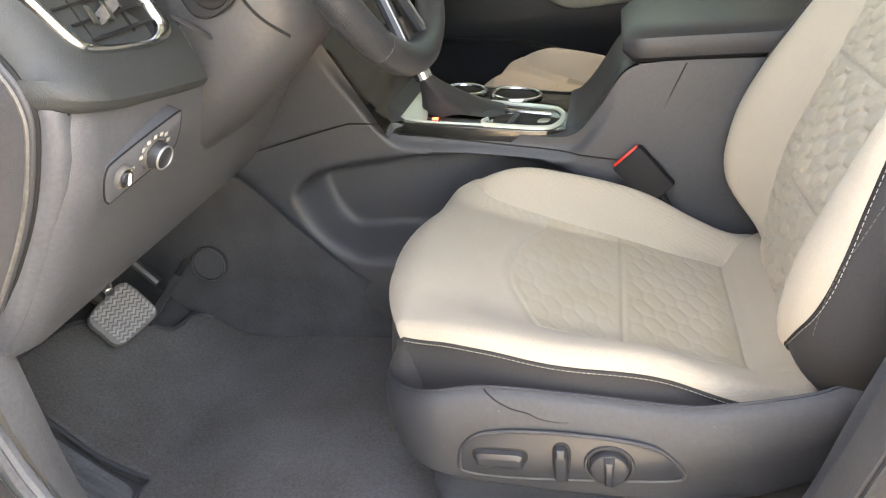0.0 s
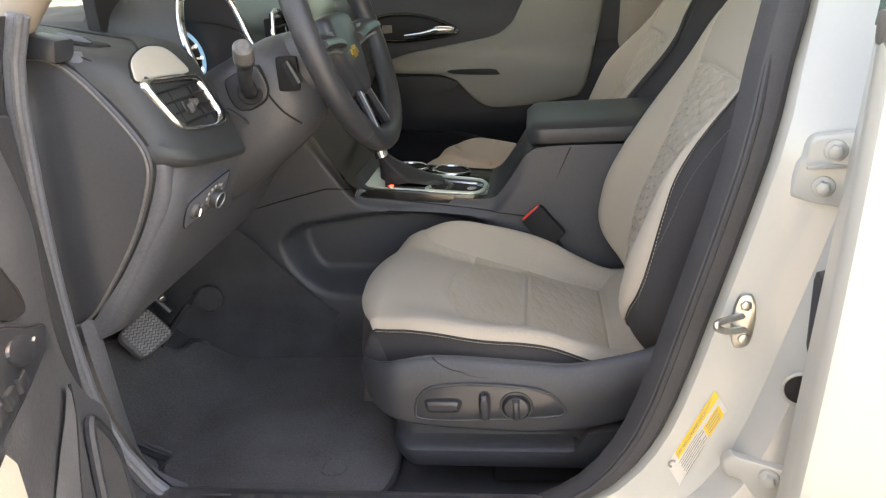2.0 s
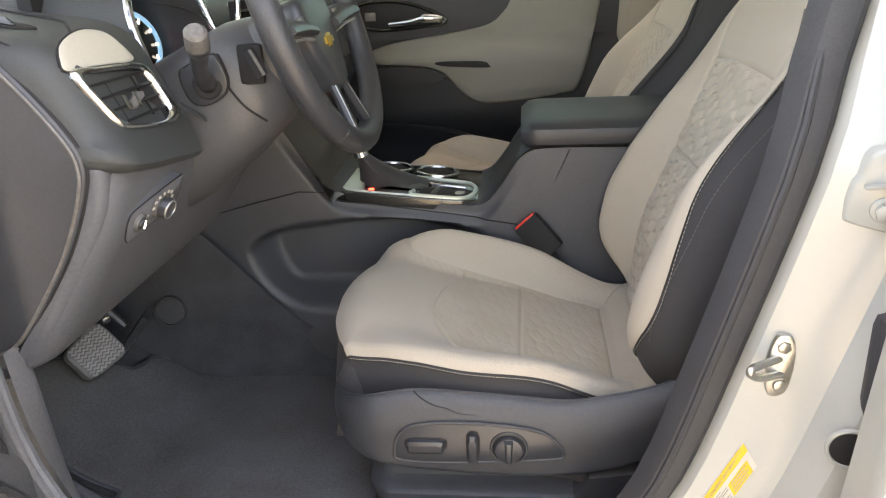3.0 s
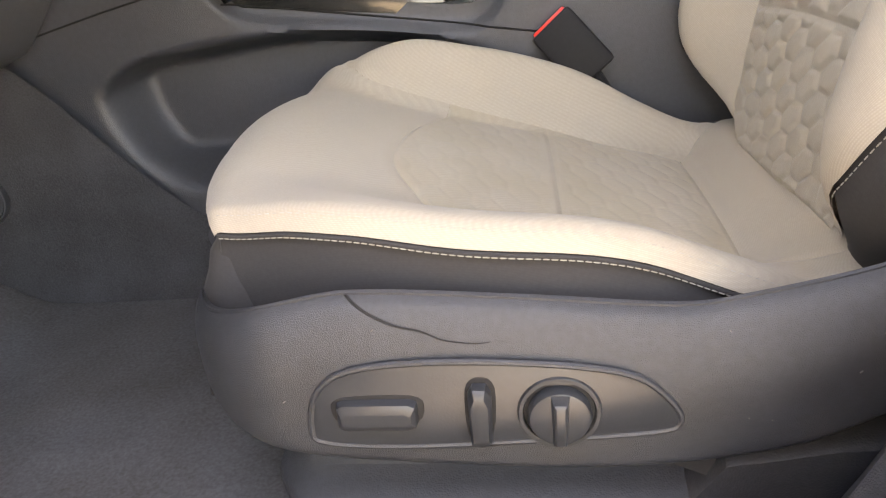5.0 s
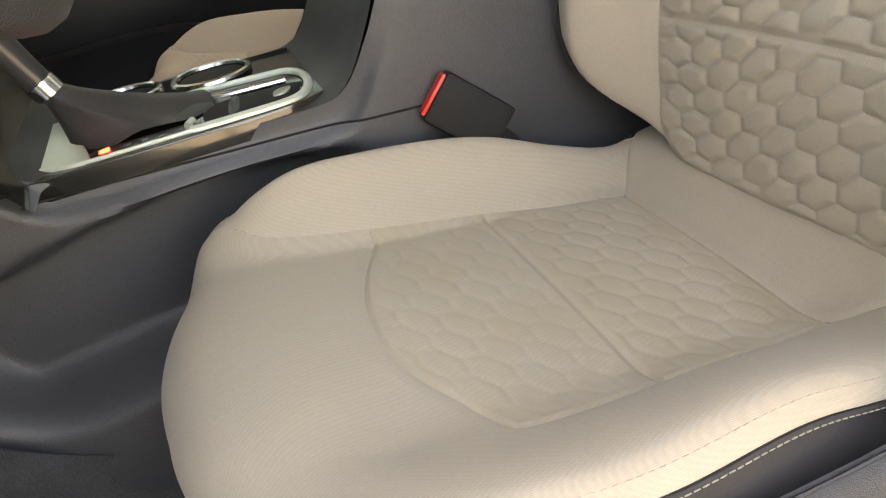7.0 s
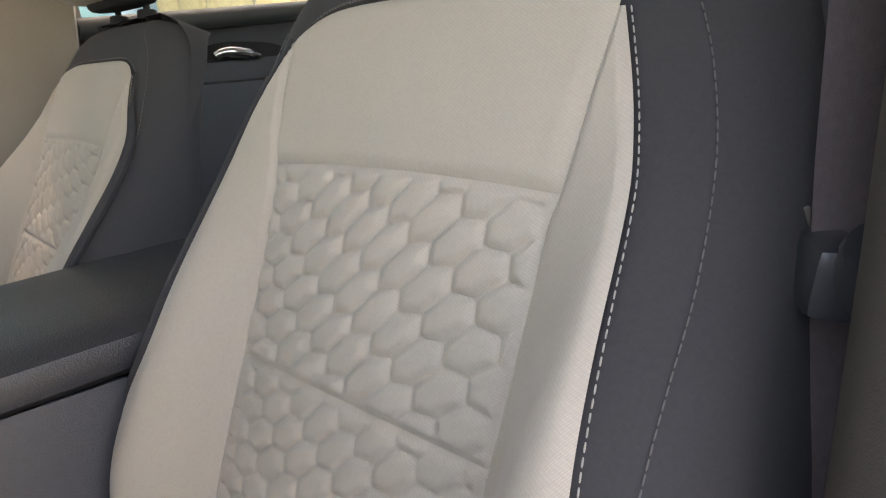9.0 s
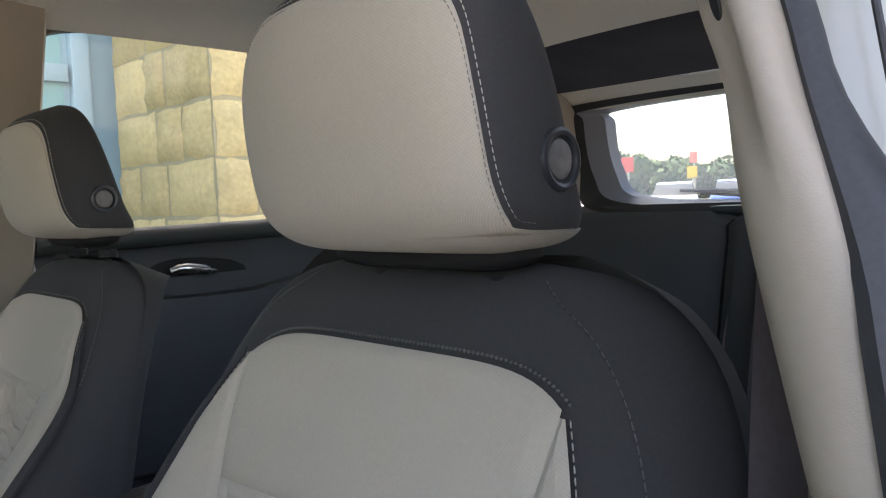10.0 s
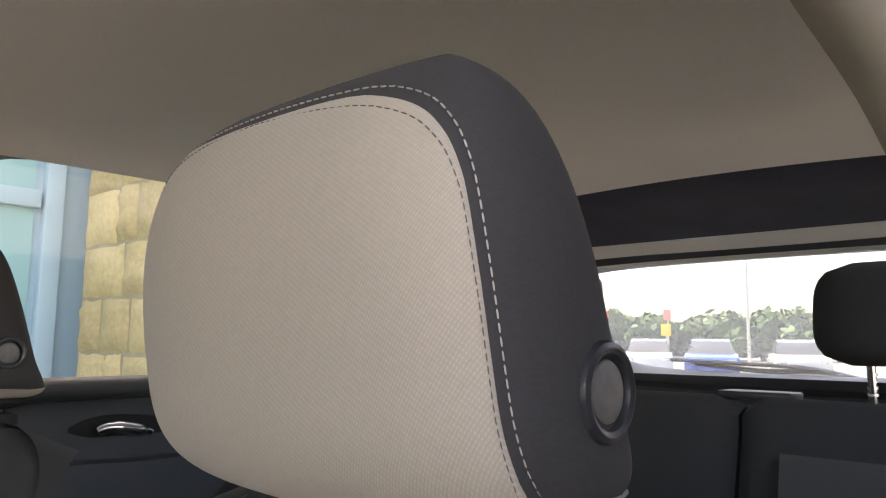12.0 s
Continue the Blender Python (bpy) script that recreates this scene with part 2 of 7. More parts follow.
# ---- tools ----
def spl(x, pts):
    """A smooth curve through the pairs in pts, at x."""
    if x <= pts[0][0]:
        return pts[0][1]
    for n in range(len(pts) - 1):
        (x0, y0), (x1, y1) = pts[n], pts[n + 1]
        if x <= x1:
            xa, ya = pts[max(n - 1, 0)]
            xb, yb = pts[min(n + 2, len(pts) - 1)]
            m0 = (y1 - ya) / (x1 - xa) * (x1 - x0)
            m1 = (yb - y0) / (xb - x0) * (x1 - x0)
            t = (x - x0) / (x1 - x0)
            return (2 * t**3 - 3 * t * t + 1) * y0 + (t**3 - 2 * t * t + t) * m0 + (3 * t * t - 2 * t**3) * y1 + (t**3 - t * t) * m1
    return pts[-1][1]


def smooth_line(pts, n=6, closed=False):
    """A rounder line through the points given (any dimension)."""
    p = [np.array(q, float) for q in pts]
    k = len(p)
    out = []
    for i in range(k if closed else k - 1):
        a, b = p[i], p[(i + 1) % k]
        z = p[(i - 1) % k] if closed or i else a
        c = p[(i + 2) % k] if closed or i + 2 < k else b
        for j in range(n):
            t = j / n
            out.append(0.5 * (2 * a + (b - z) * t + (2 * z - 5 * a + 4 * b - c) * t * t + (3 * a - z - 3 * b + c) * t**3))
    if not closed:
        out.append(p[-1])
    return out


def step(a, b, x):
    t = min(max((x - a) / (b - a), 0), 1)
    return t * t * (3 - 2 * t)


def thing(name, base, label, category, group="", kind=""):
    ob = new(name)
    ob.location = base
    ob.empty_display_size = 0.05
    return tagged(ob, label, category, group, kind)


def base_of(ob):
    v = Vector((0, 0, 0))
    while ob:
        v = v + ob.location
        ob = ob.parent
    return v


def mesh_of(name, geo, mat, off, sharp=35):
    me = bpy.data.meshes.new(name)
    if isinstance(geo, bmesh.types.BMesh):
        bmesh.ops.translate(geo, verts=geo.verts, vec=-off)
        geo.to_mesh(me)
        geo.free()
    else:
        vs, fs = geo
        me.from_pydata([tuple(Vector(v) - off) for v in vs], [], fs)
    me.materials.append(mat)
    me.update()
    bm = bmesh.new()
    bm.from_mesh(me)
    bmesh.ops.recalc_face_normals(bm, faces=bm.faces)
    bm.to_mesh(me)
    bm.free()
    me.shade_smooth()
    me.set_sharp_from_angle(angle=radians(sharp))
    return me


def part(name, geo, mat, parent, label="", sharp=35):
    ob = new(name, mesh_of(name, geo, mat, base_of(parent), sharp))
    ob.parent = parent
    return tagged(ob, label)


def solo(name, geo, mat, label, category="", kind="", group="", sharp=35):
    return tagged(new(name, mesh_of(name, geo, mat, Vector((0, 0, 0)), sharp)), label, category, group, kind)


def grid(fn, nu, nv, wrap_u=False, wrap_v=False):
    """A net of points fn(u, v), u and v from 0 to 1."""
    vs = [fn(i / (nu if wrap_u else nu - 1), j / (nv if wrap_v else nv - 1)) for i in range(nu) for j in range(nv)]
    fs = []
    for i in range(nu if wrap_u else nu - 1):
        for j in range(nv if wrap_v else nv - 1):
            a, b = (i + 1) % nu, (j + 1) % nv
            fs.append((i * nv + j, a * nv + j, a * nv + b, i * nv + b))
    return vs, fs


def loft(rings, closed=True, cap=True):
    n = len(rings[0])
    vs = [tuple(p) for r in rings for p in r]
    fs = [(i * n + j, i * n + (j + 1) % n, (i + 1) * n + (j + 1) % n, (i + 1) * n + j) for i in range(len(rings) - 1) for j in range(n if closed else n - 1)]
    if cap and closed:
        fs += [tuple(range(n)), tuple((len(rings) - 1) * n + j for j in range(n))]
    return vs, fs


def join(*geos):
    vs, fs = [], []
    for v, f in geos:
        fs += [tuple(i + len(vs) for i in q) for q in f]
        vs += list(v)
    return vs, fs


def tube(line, r, n=8, closed=False, flat=1.0):
    """A rod along a line; r a number or one number a point."""
    p = [Vector(q) for q in line]
    rings, side = [], None
    for i, q in enumerate(p):
        a = p[i - 1] if i or closed else p[0]
        b = p[(i + 1) % len(p)] if i + 1 < len(p) or closed else p[-1]
        t = (b - a).normalized()
        if side is None:
            side = t.cross(Vector((0.13, 0.21, 1)) if abs(t.z) < 0.9 else Vector((1, 0.2, 0.1))).normalized()
        side = (side - t * side.dot(t)).normalized()
        up = t.cross(side)
        k = r[i] if isinstance(r, (list, tuple)) else r
        rings.append([q + side * k * math.cos(w) + up * k * flat * math.sin(w) for w in (2 * math.pi * j / n for j in range(n))])
    if closed:
        rings.append(rings[0])
    vs, fs = loft(rings, True, not closed)
    return vs, fs


def box(c, s, bevel=0.003, turn=None, seg=2):
    bm = bmesh.new()
    bmesh.ops.create_cube(bm, size=1)
    bmesh.ops.scale(bm, verts=bm.verts, vec=s)
    if bevel:
        bmesh.ops.bevel(bm, geom=bm.edges, offset=bevel, segments=seg, profile=0.6, affect="EDGES")
    if turn is not None:
        bmesh.ops.transform(bm, verts=bm.verts, matrix=turn)
    bmesh.ops.translate(bm, verts=bm.verts, vec=c)
    return bm


def plate(outline, to3d, depth, bevel=0.002, seg=2):
    """A flat piece with this outline (pairs), through to3d(a, b, d); its front edge rounded. d runs from 0 at the front to depth."""
    n = len(outline)
    cx, cy = sum(p[0] for p in outline) / n, sum(p[1] for p in outline) / n
    rings = []
    steps = [(bevel * (1 - math.sin(k * math.pi / 2 / seg)), bevel * (1 - math.cos(k * math.pi / 2 / seg))) for k in range(seg + 1)]
    for inset, d in [(i, d) for i, d in steps] + [(0, depth)]:
        ring = []
        for a, b in outline:
            l = math.hypot(a - cx, b - cy) or 1
            k = max(1 - inset / l, 0)
            ring.append(to3d(cx + (a - cx) * k, cy + (b - cy) * k, d))
        rings.append(ring)
    return loft(rings)


def disc(c, normal, r, depth, n=32, bevel=0.002, inner=0.0):
    """A turned disc or ring facing along normal, its face at c."""
    z = Vector(normal).normalized()
    x = z.cross(Vector((0.3, 0.1, 1) if abs(z.z) < 0.9 else (1, 0, 0))).normalized()
    y = z.cross(x)
    prof = [(r, -depth), (r, -bevel), (r - bevel * 0.3, -bevel * 0.3), (r - bevel, 0)]
    if inner:
        prof += [(inner + bevel, 0), (inner + bevel * 0.3, -bevel * 0.3), (inner, -bevel), (inner, -depth)]
    rings = [[Vector(c) + z * d + (x * math.cos(w) + y * math.sin(w)) * q for w in (2 * math.pi * j / n for j in range(n))] for q, d in prof]
    return loft(rings, True, not inner)


def stitches(line, mat_normal, length=0.0042, gap=0.0022, r=0.0006):
    """Thread laid along a line in short stitches, standing on a surface with this normal."""
    p = [Vector(q) for q in line]
    vs, fs = [], []
    nrm = Vector(mat_normal).normalized()
    pitch = length + gap
    dist = [0]
    for a, b in zip(p, p[1:]):
        dist.append(dist[-1] + (b - a).length)

    def at(d):
        for i in range(len(p) - 1):
            if d <= dist[i + 1]:
                return p[i].lerp(p[i + 1], (d - dist[i]) / max(dist[i + 1] - dist[i], 1e-9))
        return p[-1]

    d = 0.0
    while d + length < dist[-1]:
        a, b = at(d), at(d + length)
        t = (b - a).normalized()
        sd = t.cross(nrm).normalized() * r
        up = nrm * r
        k = len(vs)
        ends = []
        for q, h in ((a, 0.0), (a.lerp(b, 0.25), 1.0), (a.lerp(b, 0.75), 1.0), (b, 0.0)):
            ends += [q - sd * (0.6 + 0.4 * h) - up * 0.5, q + sd * (0.6 + 0.4 * h) - up * 0.5, q + up * h]
        vs += ends
        for s in range(3):
            o = k + 3 * s
            fs += [(o, o + 1, o + 4, o + 3), (o + 1, o + 2, o + 5, o + 4), (o + 2, o, o + 3, o + 5)]
        fs += [(k, k + 2, k + 1), (k + 9, k + 10, k + 11)]
        d += pitch
    return vs, fs


# ---- seats ----
def hexes(c, r):
    """Height of a quilt of six-sided cells at column c and row r (odd rows stand half a column on): 0 in the grooves, 1 on the cells."""
    best = []
    r0 = math.floor(r)
    for k in (r0 - 1, r0, r0 + 1, r0 + 2):
        o = 0.5 if k % 2 else 0.0
        c0 = math.floor(c - o)
        for q in (c0, c0 + 1):
            best.append((c - q - o) ** 2 + ((r - k) * 0.86) ** 2)
    best.sort()
    gap = math.sqrt(best[1]) - math.sqrt(best[0])
    k = min(gap / 0.55, 1)
    return 1 - (1 - k) ** 2.3


def quilt_cell(s, h):
    """Column and row of the backrest's quilt: the rows climb towards the outboard side (s below 0), most of all in the middle."""
    s = min(max(s, -0.135), 0.135)
    c = 0.861 - 23.64 * s + 12.77 * s * s - 28.4 * s**3 + 2.19 * h
    r = 19.94 - 20.74 * s - 0.49 * s * s + 424.0 * s**3 - 49.1 * h - 21.0 * h * s
    return c, r


CREST = [(-0.02, 0.712), (0.009, 0.722), (0.056, 0.744), (0.1, 0.752), (0.16, 0.742), (0.22, 0.727), (0.276, 0.706), (0.334, 0.674), (0.39, 0.650), (0.44, 0.652), (0.50, 0.635)]
INSERT = [(-0.08, 0.706), (-0.02, 0.716), (0.03, 0.714), (0.1, 0.692), (0.233, 0.659), (0.34, 0.634), (0.372, 0.6265), (0.392, 0.639), (0.415, 0.652), (0.44, 0.656), (0.47, 0.648), (0.50, 0.635)]


WORN = [(0.0, 0.006), (0.05, 0.022), (0.095, 0.030), (0.16, 0.025), (0.235, 0.012), (0.29, 0.004), (0.33, 0.0), (0.5, 0.0)]
EDGE = [(-0.01, 0.148), (0.0, 0.151), (0.05, 0.170), (0.095, 0.184), (0.15, 0.196), (0.20, 0.200), (0.265, 0.194), (0.32, 0.189), (0.355, 0.180), (0.385, 0.168), (0.42, 0.160), (0.5, 0.15)]


def cushion_z(x, s):
    """The cushion's top; its side at s < 0 is the worn one, flattened by getting in and out."""
    a = abs(s)
    zi, zc = spl(x, INSERT), spl(max(x, 0.0), CREST) - (spl(x, WORN) if s < 0 else 0)
    z = zi + 0.005 * (1 - min(abs(s - 0.015) / 0.13, 1) ** 2)
    z += 0.014 * step(0.02, -0.12, s) * step(0.385, 0.425, x)
    lo = 0.080 if s < 0 else 0.148
    if a > lo:
        z += (zc - zi) * step(lo, 0.194, a)
    if a > 0.190:
        z -= 0.010 * ((a - 0.190) / 0.017) ** 2
    return z


def nose(s):
    t = abs(s) / 0.2
    return -0.056 + 0.048 * t**1.7 if s < 0 else -0.056 + 0.050 * t**2.6 - 0.026 * t * (1 - min(t, 1))


def cushion_point(u, s, lift=0.0, low=30, ox=0, oy=0):
    """A point of the cushion's top: u below 0.3 runs round the front roll, above it to the rear."""
    R = 0.055 - (0.042 if s < 0 else 0.012) * (abs(s) / 0.2) ** 2
    xf = nose(s)
    if u < 0.3:
        f = radians(low + (90 - low) * u / 0.3)
        x = xf + R - (R + lift) * math.cos(f)
        z = cushion_z(xf + R, s) - R + (R + lift) * math.sin(f)
    else:
        x = xf + R + (0.48 - xf - R) * (u - 0.3) / 0.7
        z = cushion_z(x, s) + lift
    y = s * spl(x, EDGE) / 0.2085 if s < 0 else s + 0.012 * step(0.14, 0.2085, s) * (1 - step(0.25, 0.38, x))
    return Vector((x + ox, y + oy, z))


def back_front(s, h, outer):
    """How far the back's front stands before its plane, at s across and h up; the inboard bolster falls back sooner."""
    lo = 0.26 if s * outer > 0 else 0.14
    a = abs(s - 0.012 * (1 - step(0.15, 0.42, h)))
    wing = -0.030 * (1 - step(-0.03, 0.17, h)) + 0.058 * step(0.125, 0.195, a) * (1 - step(lo, 0.50, h)) * (0.55 + 0.45 * step(-0.02, 0.10, h))
    return wing + 0.010 * math.sin(min(max(h / 0.5, 0), 1) * math.pi) * (1 - min(a / 0.13, 1) ** 2) - 0.012 * step(0.46, 0.58, h)


W_OUT = [(-0.04, 0.120), (0.0, 0.155), (0.03, 0.190), (0.06, 0.220), (0.10, 0.240), (0.28, 0.246), (0.40, 0.237), (0.47, 0.229), (0.525, 0.215), (0.556, 0.198), (0.580, 0.173), (0.595, 0.145), (0.602, 0.115)]
W_BEIGE = [(-0.03, 0.119), (0.0, 0.132), (0.03, 0.168), (0.06, 0.194), (0.10, 0.214), (0.15, 0.224), (0.22, 0.217), (0.32, 0.200), (0.42, 0.180), (0.45, 0.1705), (0.47, 0.1635), (0.495, 0.1535), (0.513, 0.1460)]
W_INNER = [(0.015, 0.146), (0.028, 0.160), (0.042, 0.183), (0.06, 0.203), (0.083, 0.221), (0.11, 0.235), (0.17, 0.243), (0.20, 0.238), (0.25, 0.221), (0.317, 0.218), (0.38, 0.211), (0.432, 0.198), (0.47, 0.176), (0.513, 0.1475)]
W_INS = [(-0.04, 0.118), (0.05, 0.128), (0.25, 0.130), (0.40, 0.132), (0.42, 0.137), (0.46, 0.143), (0.505, 0.1470), (0.53, 0.1470)]


def build_seat(name, ox, oy, label, outer, recline=20.6):
    """A front seat; outer is -1 where its outboard side lies at -y, and 1 at +y."""
    root = thing(name, (0.2 + ox, oy, 0.46), label, "car seat", "front seats")
    base = Vector((0.383 + ox, oy, 0.66))
    rc = radians(recline)
    UPV, FWD = Vector((math.sin(rc), 0, math.cos(rc))), Vector((-math.cos(rc), 0, math.sin(rc)))
    hshift = 0.56 * (math.tan(rc) - math.tan(radians(20.6)))

    # cushion: a dark padded body under beige cover panels
    def body(u, v):
        s = (v * 2 - 1)
        a = abs(s)
        kf = max(0.0, 1 - u / 0.12)
        k = max(0.0, (a - 0.93) / 0.07)
        p = cushion_point(max(0.0, (u - 0.12) / 0.88), math.copysign(min(a / 0.93, 1) * 0.207, s), -0.007, 12, ox, oy)
        p.y += math.copysign(0.010 * math.sin(k * math.pi / 2), s) - (max(0.0, 0.2085 - spl(p.x - ox, EDGE)) * k * step(0.16, 0.24, p.x - ox) if s < 0 else 0)
        if s < 0:
            p.x -= 0.012 * min(1, k * 2) * max(0.0, 1 - u / 0.35)
        p.x += (0.010 if s > 0.1 else -0.018) * kf
        p.z -= 0.120 * max(k, kf)
        return p

    cushion = part("cushion", grid(body, 60, 91), DARK, root, "charcoal cloth cushion side")
    part("corner_pad", loft([[Vector((0.007 + ox + r * math.cos(w), oy + outer * (0.134 + r * math.sin(w)), z)) for w in [2 * math.pi * j / 20 for j in range(20)]] for z, r in ((0.600, 0.033), (0.650, 0.032), (0.668, 0.024), (0.682, 0.020), (0.692, 0.012))]), DARK, cushion)
    part("cushion_pan", box((0.22 + ox, oy, 0.56), (0.36, 0.36, 0.09), 0.02), PLASTIC, root)

    def u_at(x, s):
        """The cushion's running measure u at x along and s across."""
        x0 = nose(s) + 0.055 - (0.042 if s < 0 else 0.012) * (abs(s) / 0.2) ** 2
        return 0.3 + 0.7 * (x - x0) / (0.48 - x0)

    # seams of the cover: the bowed one before the insert, the one across it, the rear one; and along it, inboard and outboard
    BOW = [(-0.13, 0.148), (-0.10, 0.136), (-0.075, 0.125), (-0.045, 0.110), (-0.015, 0.101), (0.02, 0.099), (0.06, 0.103), (0.10, 0.113), (0.16, 0.136)]
    FAR = [(-0.06, 0.196), (0.0, 0.186), (0.03, 0.170), (0.065, 0.164), (0.136, 0.160), (0.25, 0.155), (0.365, 0.144), (0.48, 0.142)]
    NEAR = 0.122
    bow = lambda s: u_at(spl(s, BOW), s)
    mid = lambda s: u_at(0.235, s)
    far = lambda u: spl(0.48 * (u - 0.3) / 0.7, FAR)

    def rear(s):
        """Where the rear panel begins: later on the bolsters."""
        a = abs(s) - (0.144 if s > 0 else NEAR)
        return u_at(0.367 + max(0.0, a) * 0.9, s)

    def flat_panel(pname, ua, ub, nu, nv, mat, quilt=0.0, lab="", s0=lambda u: -NEAR, s1=far, free=""):
        """A panel between two seams across the cushion, each a curve u(s), and two along it, each a curve s(u)."""
        def f(p, q):
            s = 0.0
            for _ in range(3):
                u = ua(s) + (ub(s) - ua(s)) * p
                a, b = s0(u), s1(u)
                s = a + (b - a) * q
            u = ua(s) + (ub(s) - ua(s)) * p
            pe = (p if free == "end" and s < -NEAR else 1 - p if free == "start" else min(p, 1 - p)) * (ub(s) - ua(s)) * 0.62
            e = min(pe, min(q, 1 - q) * (b - a))
            lift = 0.002 - 0.0028 * (1 - step(0, 0.0045, e))
            if quilt:
                x = cushion_point(u, s).x
                lift += quilt * (hexes(-outer * s / 0.037, x / 0.0195 - outer * s * 16) - 0.6) * step(0.0, 0.012, e)
            return cushion_point(u, s, lift, 30, ox, oy)

        return part(pname, grid(f, nu, nv), mat, cushion, lab)

    rim_in, rim_out = (lambda u: 0.2085), (lambda u: -0.2085)
    flat_panel("bolster_cover", lambda s: 0.0, rear, 66, 16, BEIGE, 0, "", far, rim_in)
    flat_panel("bolster_cover", lambda s: bow(-NEAR), rear, 50, 20, BEIGE, 0, "", rim_out, lambda u: -NEAR, "start")
    flat_panel("front_panel", lambda s: 0.0, lambda s: bow(max(s, -NEAR)), 50, 70, BEIGE, 0, "", rim_out, far, "end")
    flat_panel("insert_panel", bow, mid, 80, 120, BEIGE_WORN, 0.0008, "beige quilted cloth, stained")
    flat_panel("insert_panel", mid, rear, 80, 120, BEIGE_WORN, 0.0012, "beige quilted cloth, stained")
    flat_panel("rear_panel", rear, lambda s: 0.995, 26, 60, BEIGE, 0, "", rim_out, rim_in)
    for sg in (-1, 1):
        line = [cushion_point(0.20 + 0.70 * k / 90, sg * 0.2085, -0.001, 30, ox, oy) + Vector((0, sg * 0.0026, -0.0030)) for k in range(91)]
        part("stitching", stitches(line, (0, sg * 0.8, 0.6), 0.0040, 0.0010, 0.00042), THREAD, cushion, "pale contrast stitching")
        part("hem_stitching", stitches([cushion_point(0.20 + 0.70 * k / 90, sg * 0.2015, 0.0023, 30, ox, oy) for k in range(91)], (0, sg * 0.4, 0.9), 0.0036, 0.0024, 0.00038), THREAD, cushion)
        part("piping", tube([q + Vector((0, -sg * 0.0016, 0.0012)) for q in line], 0.0016, 6), DARK, cushion)

    # back: a dark padded body
    def half_width(h, s):
        """Half the back's width at height h; its inboard bolster is the fuller one."""
        return spl(h, W_OUT) + (0.020 * step(0.0, 0.07, h) * (1 - step(0.28, 0.46, h)) if s * outer < 0 else 0.0)

    def ring(h, n=56):
        top = max(0.0, (h - 0.556) / 0.0452)
        drop = 0.038 * (1 - math.sqrt(max(0.0, 1 - top * top)))
        thick = 0.115 - 0.03 * step(0.25, 0.55, h)
        pts = []
        for side in (0, 1):
            for k in range(n):
                t = -1 + 2 * k / (n - 1)
                if side:
                    t = -t
                w = half_width(h, t)
                s = w * math.sin(t * math.pi / 2) if abs(t) < 1 else w * t
                r = 0.062
                over = max(0.0, abs(s) - (w - r)) / r
                rnd = r * (1 - math.sqrt(max(0.0, 1 - over * over)))
                if side == 0:
                    d = back_front(s, h, outer) - rnd * 0.9 - drop - 0.006
                else:
                    d = -thick + rnd * 0.55 + drop * 0.6
                pts.append(base + UPV * h + FWD * d + Vector((0, s, 0)))
        return pts

    def round_off(s, h):
        over = min(max(0.0, abs(s) - (half_width(h, s) - 0.062)) / 0.062, 1.0)
        return 0.0558 * (1 - math.sqrt(max(0.0, 1 - over * over)))

    def on_body(s, h):
        w = half_width(h, s)
        top = max(0.0, (h - 0.556) / 0.0452)
        drop = 0.038 * (1 - math.sqrt(max(0.0, 1 - top * top)))
        over = max(0.0, abs(s) - (w - 0.062)) / 0.062
        rnd = 0.062 * (1 - math.sqrt(max(0.0, 1 - over * over)))
        return base + UPV * h + FWD * (back_front(s, h, outer) - rnd * 0.9 - drop - 0.0045) + Vector((0, s, 0))

    hs = [-0.04 + 0.01 * k for k in range(10)] + [0.06 + 0.015 * k for k in range(29)] + [0.495, 0.51, 0.525, 0.54, 0.555, 0.567, 0.578, 0.587, 0.595, 0.6005]
    backrest = part("backrest", loft([ring(h) for h in hs]), DARK, root, "charcoal cloth backrest", 60)

    # seams across the back, a little bowed, their outboard ends the higher
    def across(h0, rise, bow_):
        return lambda s: h0 + rise * (outer * s / 0.13 + 1) / 2 + bow_ * (1 - min(abs(s) / 0.14, 1) ** 2)

    q1, q2, q3 = across(0.4150, 0.002, 0.004), across(0.269, 0.005, 0.004), across(0.125, 0.011, 0.005)

    def back_panel(pname, lo, hi, wl, wr, nh, ns, mat, quilt=0.0, lab=""):
        def f(p, q):
            sm = 0.0
            h = 0.0
            # two passes give the height on the seam at this place across
            for _ in range(2):
                h = lo(sm) + (hi(sm) - lo(sm)) * p
                a, b = wl(h), wr(h)
                sm = a + (b - a) * q
            h = lo(sm) + (hi(sm) - lo(sm)) * p
            e = min(min(p, 1 - p) * abs(hi(sm) - lo(sm)), min(q, 1 - q) * abs(b - a))
            lift = 0.002 - 0.004 * (1 - step(0, 0.006, e))
            if quilt:
                c, r = quilt_cell(-outer * sm, h)
                if h < q2(sm) - 0.001:
                    c, r = 1.13 * c + 0.83, r - 9
                lift += quilt * (hexes(c, r) - 0.75) * step(0.0, 0.008, e)
            d = back_front(sm, h, outer) + lift - round_off(sm, h)
            return base + UPV * h + FWD * d + Vector((0, sm, 0))

        return part(pname, grid(f, nh, ns), mat, backrest, lab, 80)

    ARC = [(-0.590, 0.098), (-0.570, 0.122), (-0.552, 0.149), (-0.525, 0.173), (-0.491, 0.191), (-0.449, 0.205), (-0.404, 0.214), (-0.366, 0.219), (-0.25, 0.226), (-0.08, 0.220)]
    off = lambda h: 0.015 * (1 - step(0.15, 0.42, h)) + 0.003
    wi = lambda h: spl(h, W_INS) - outer * off(h)
    wo = lambda h: spl(h, W_INS) + outer * off(h)
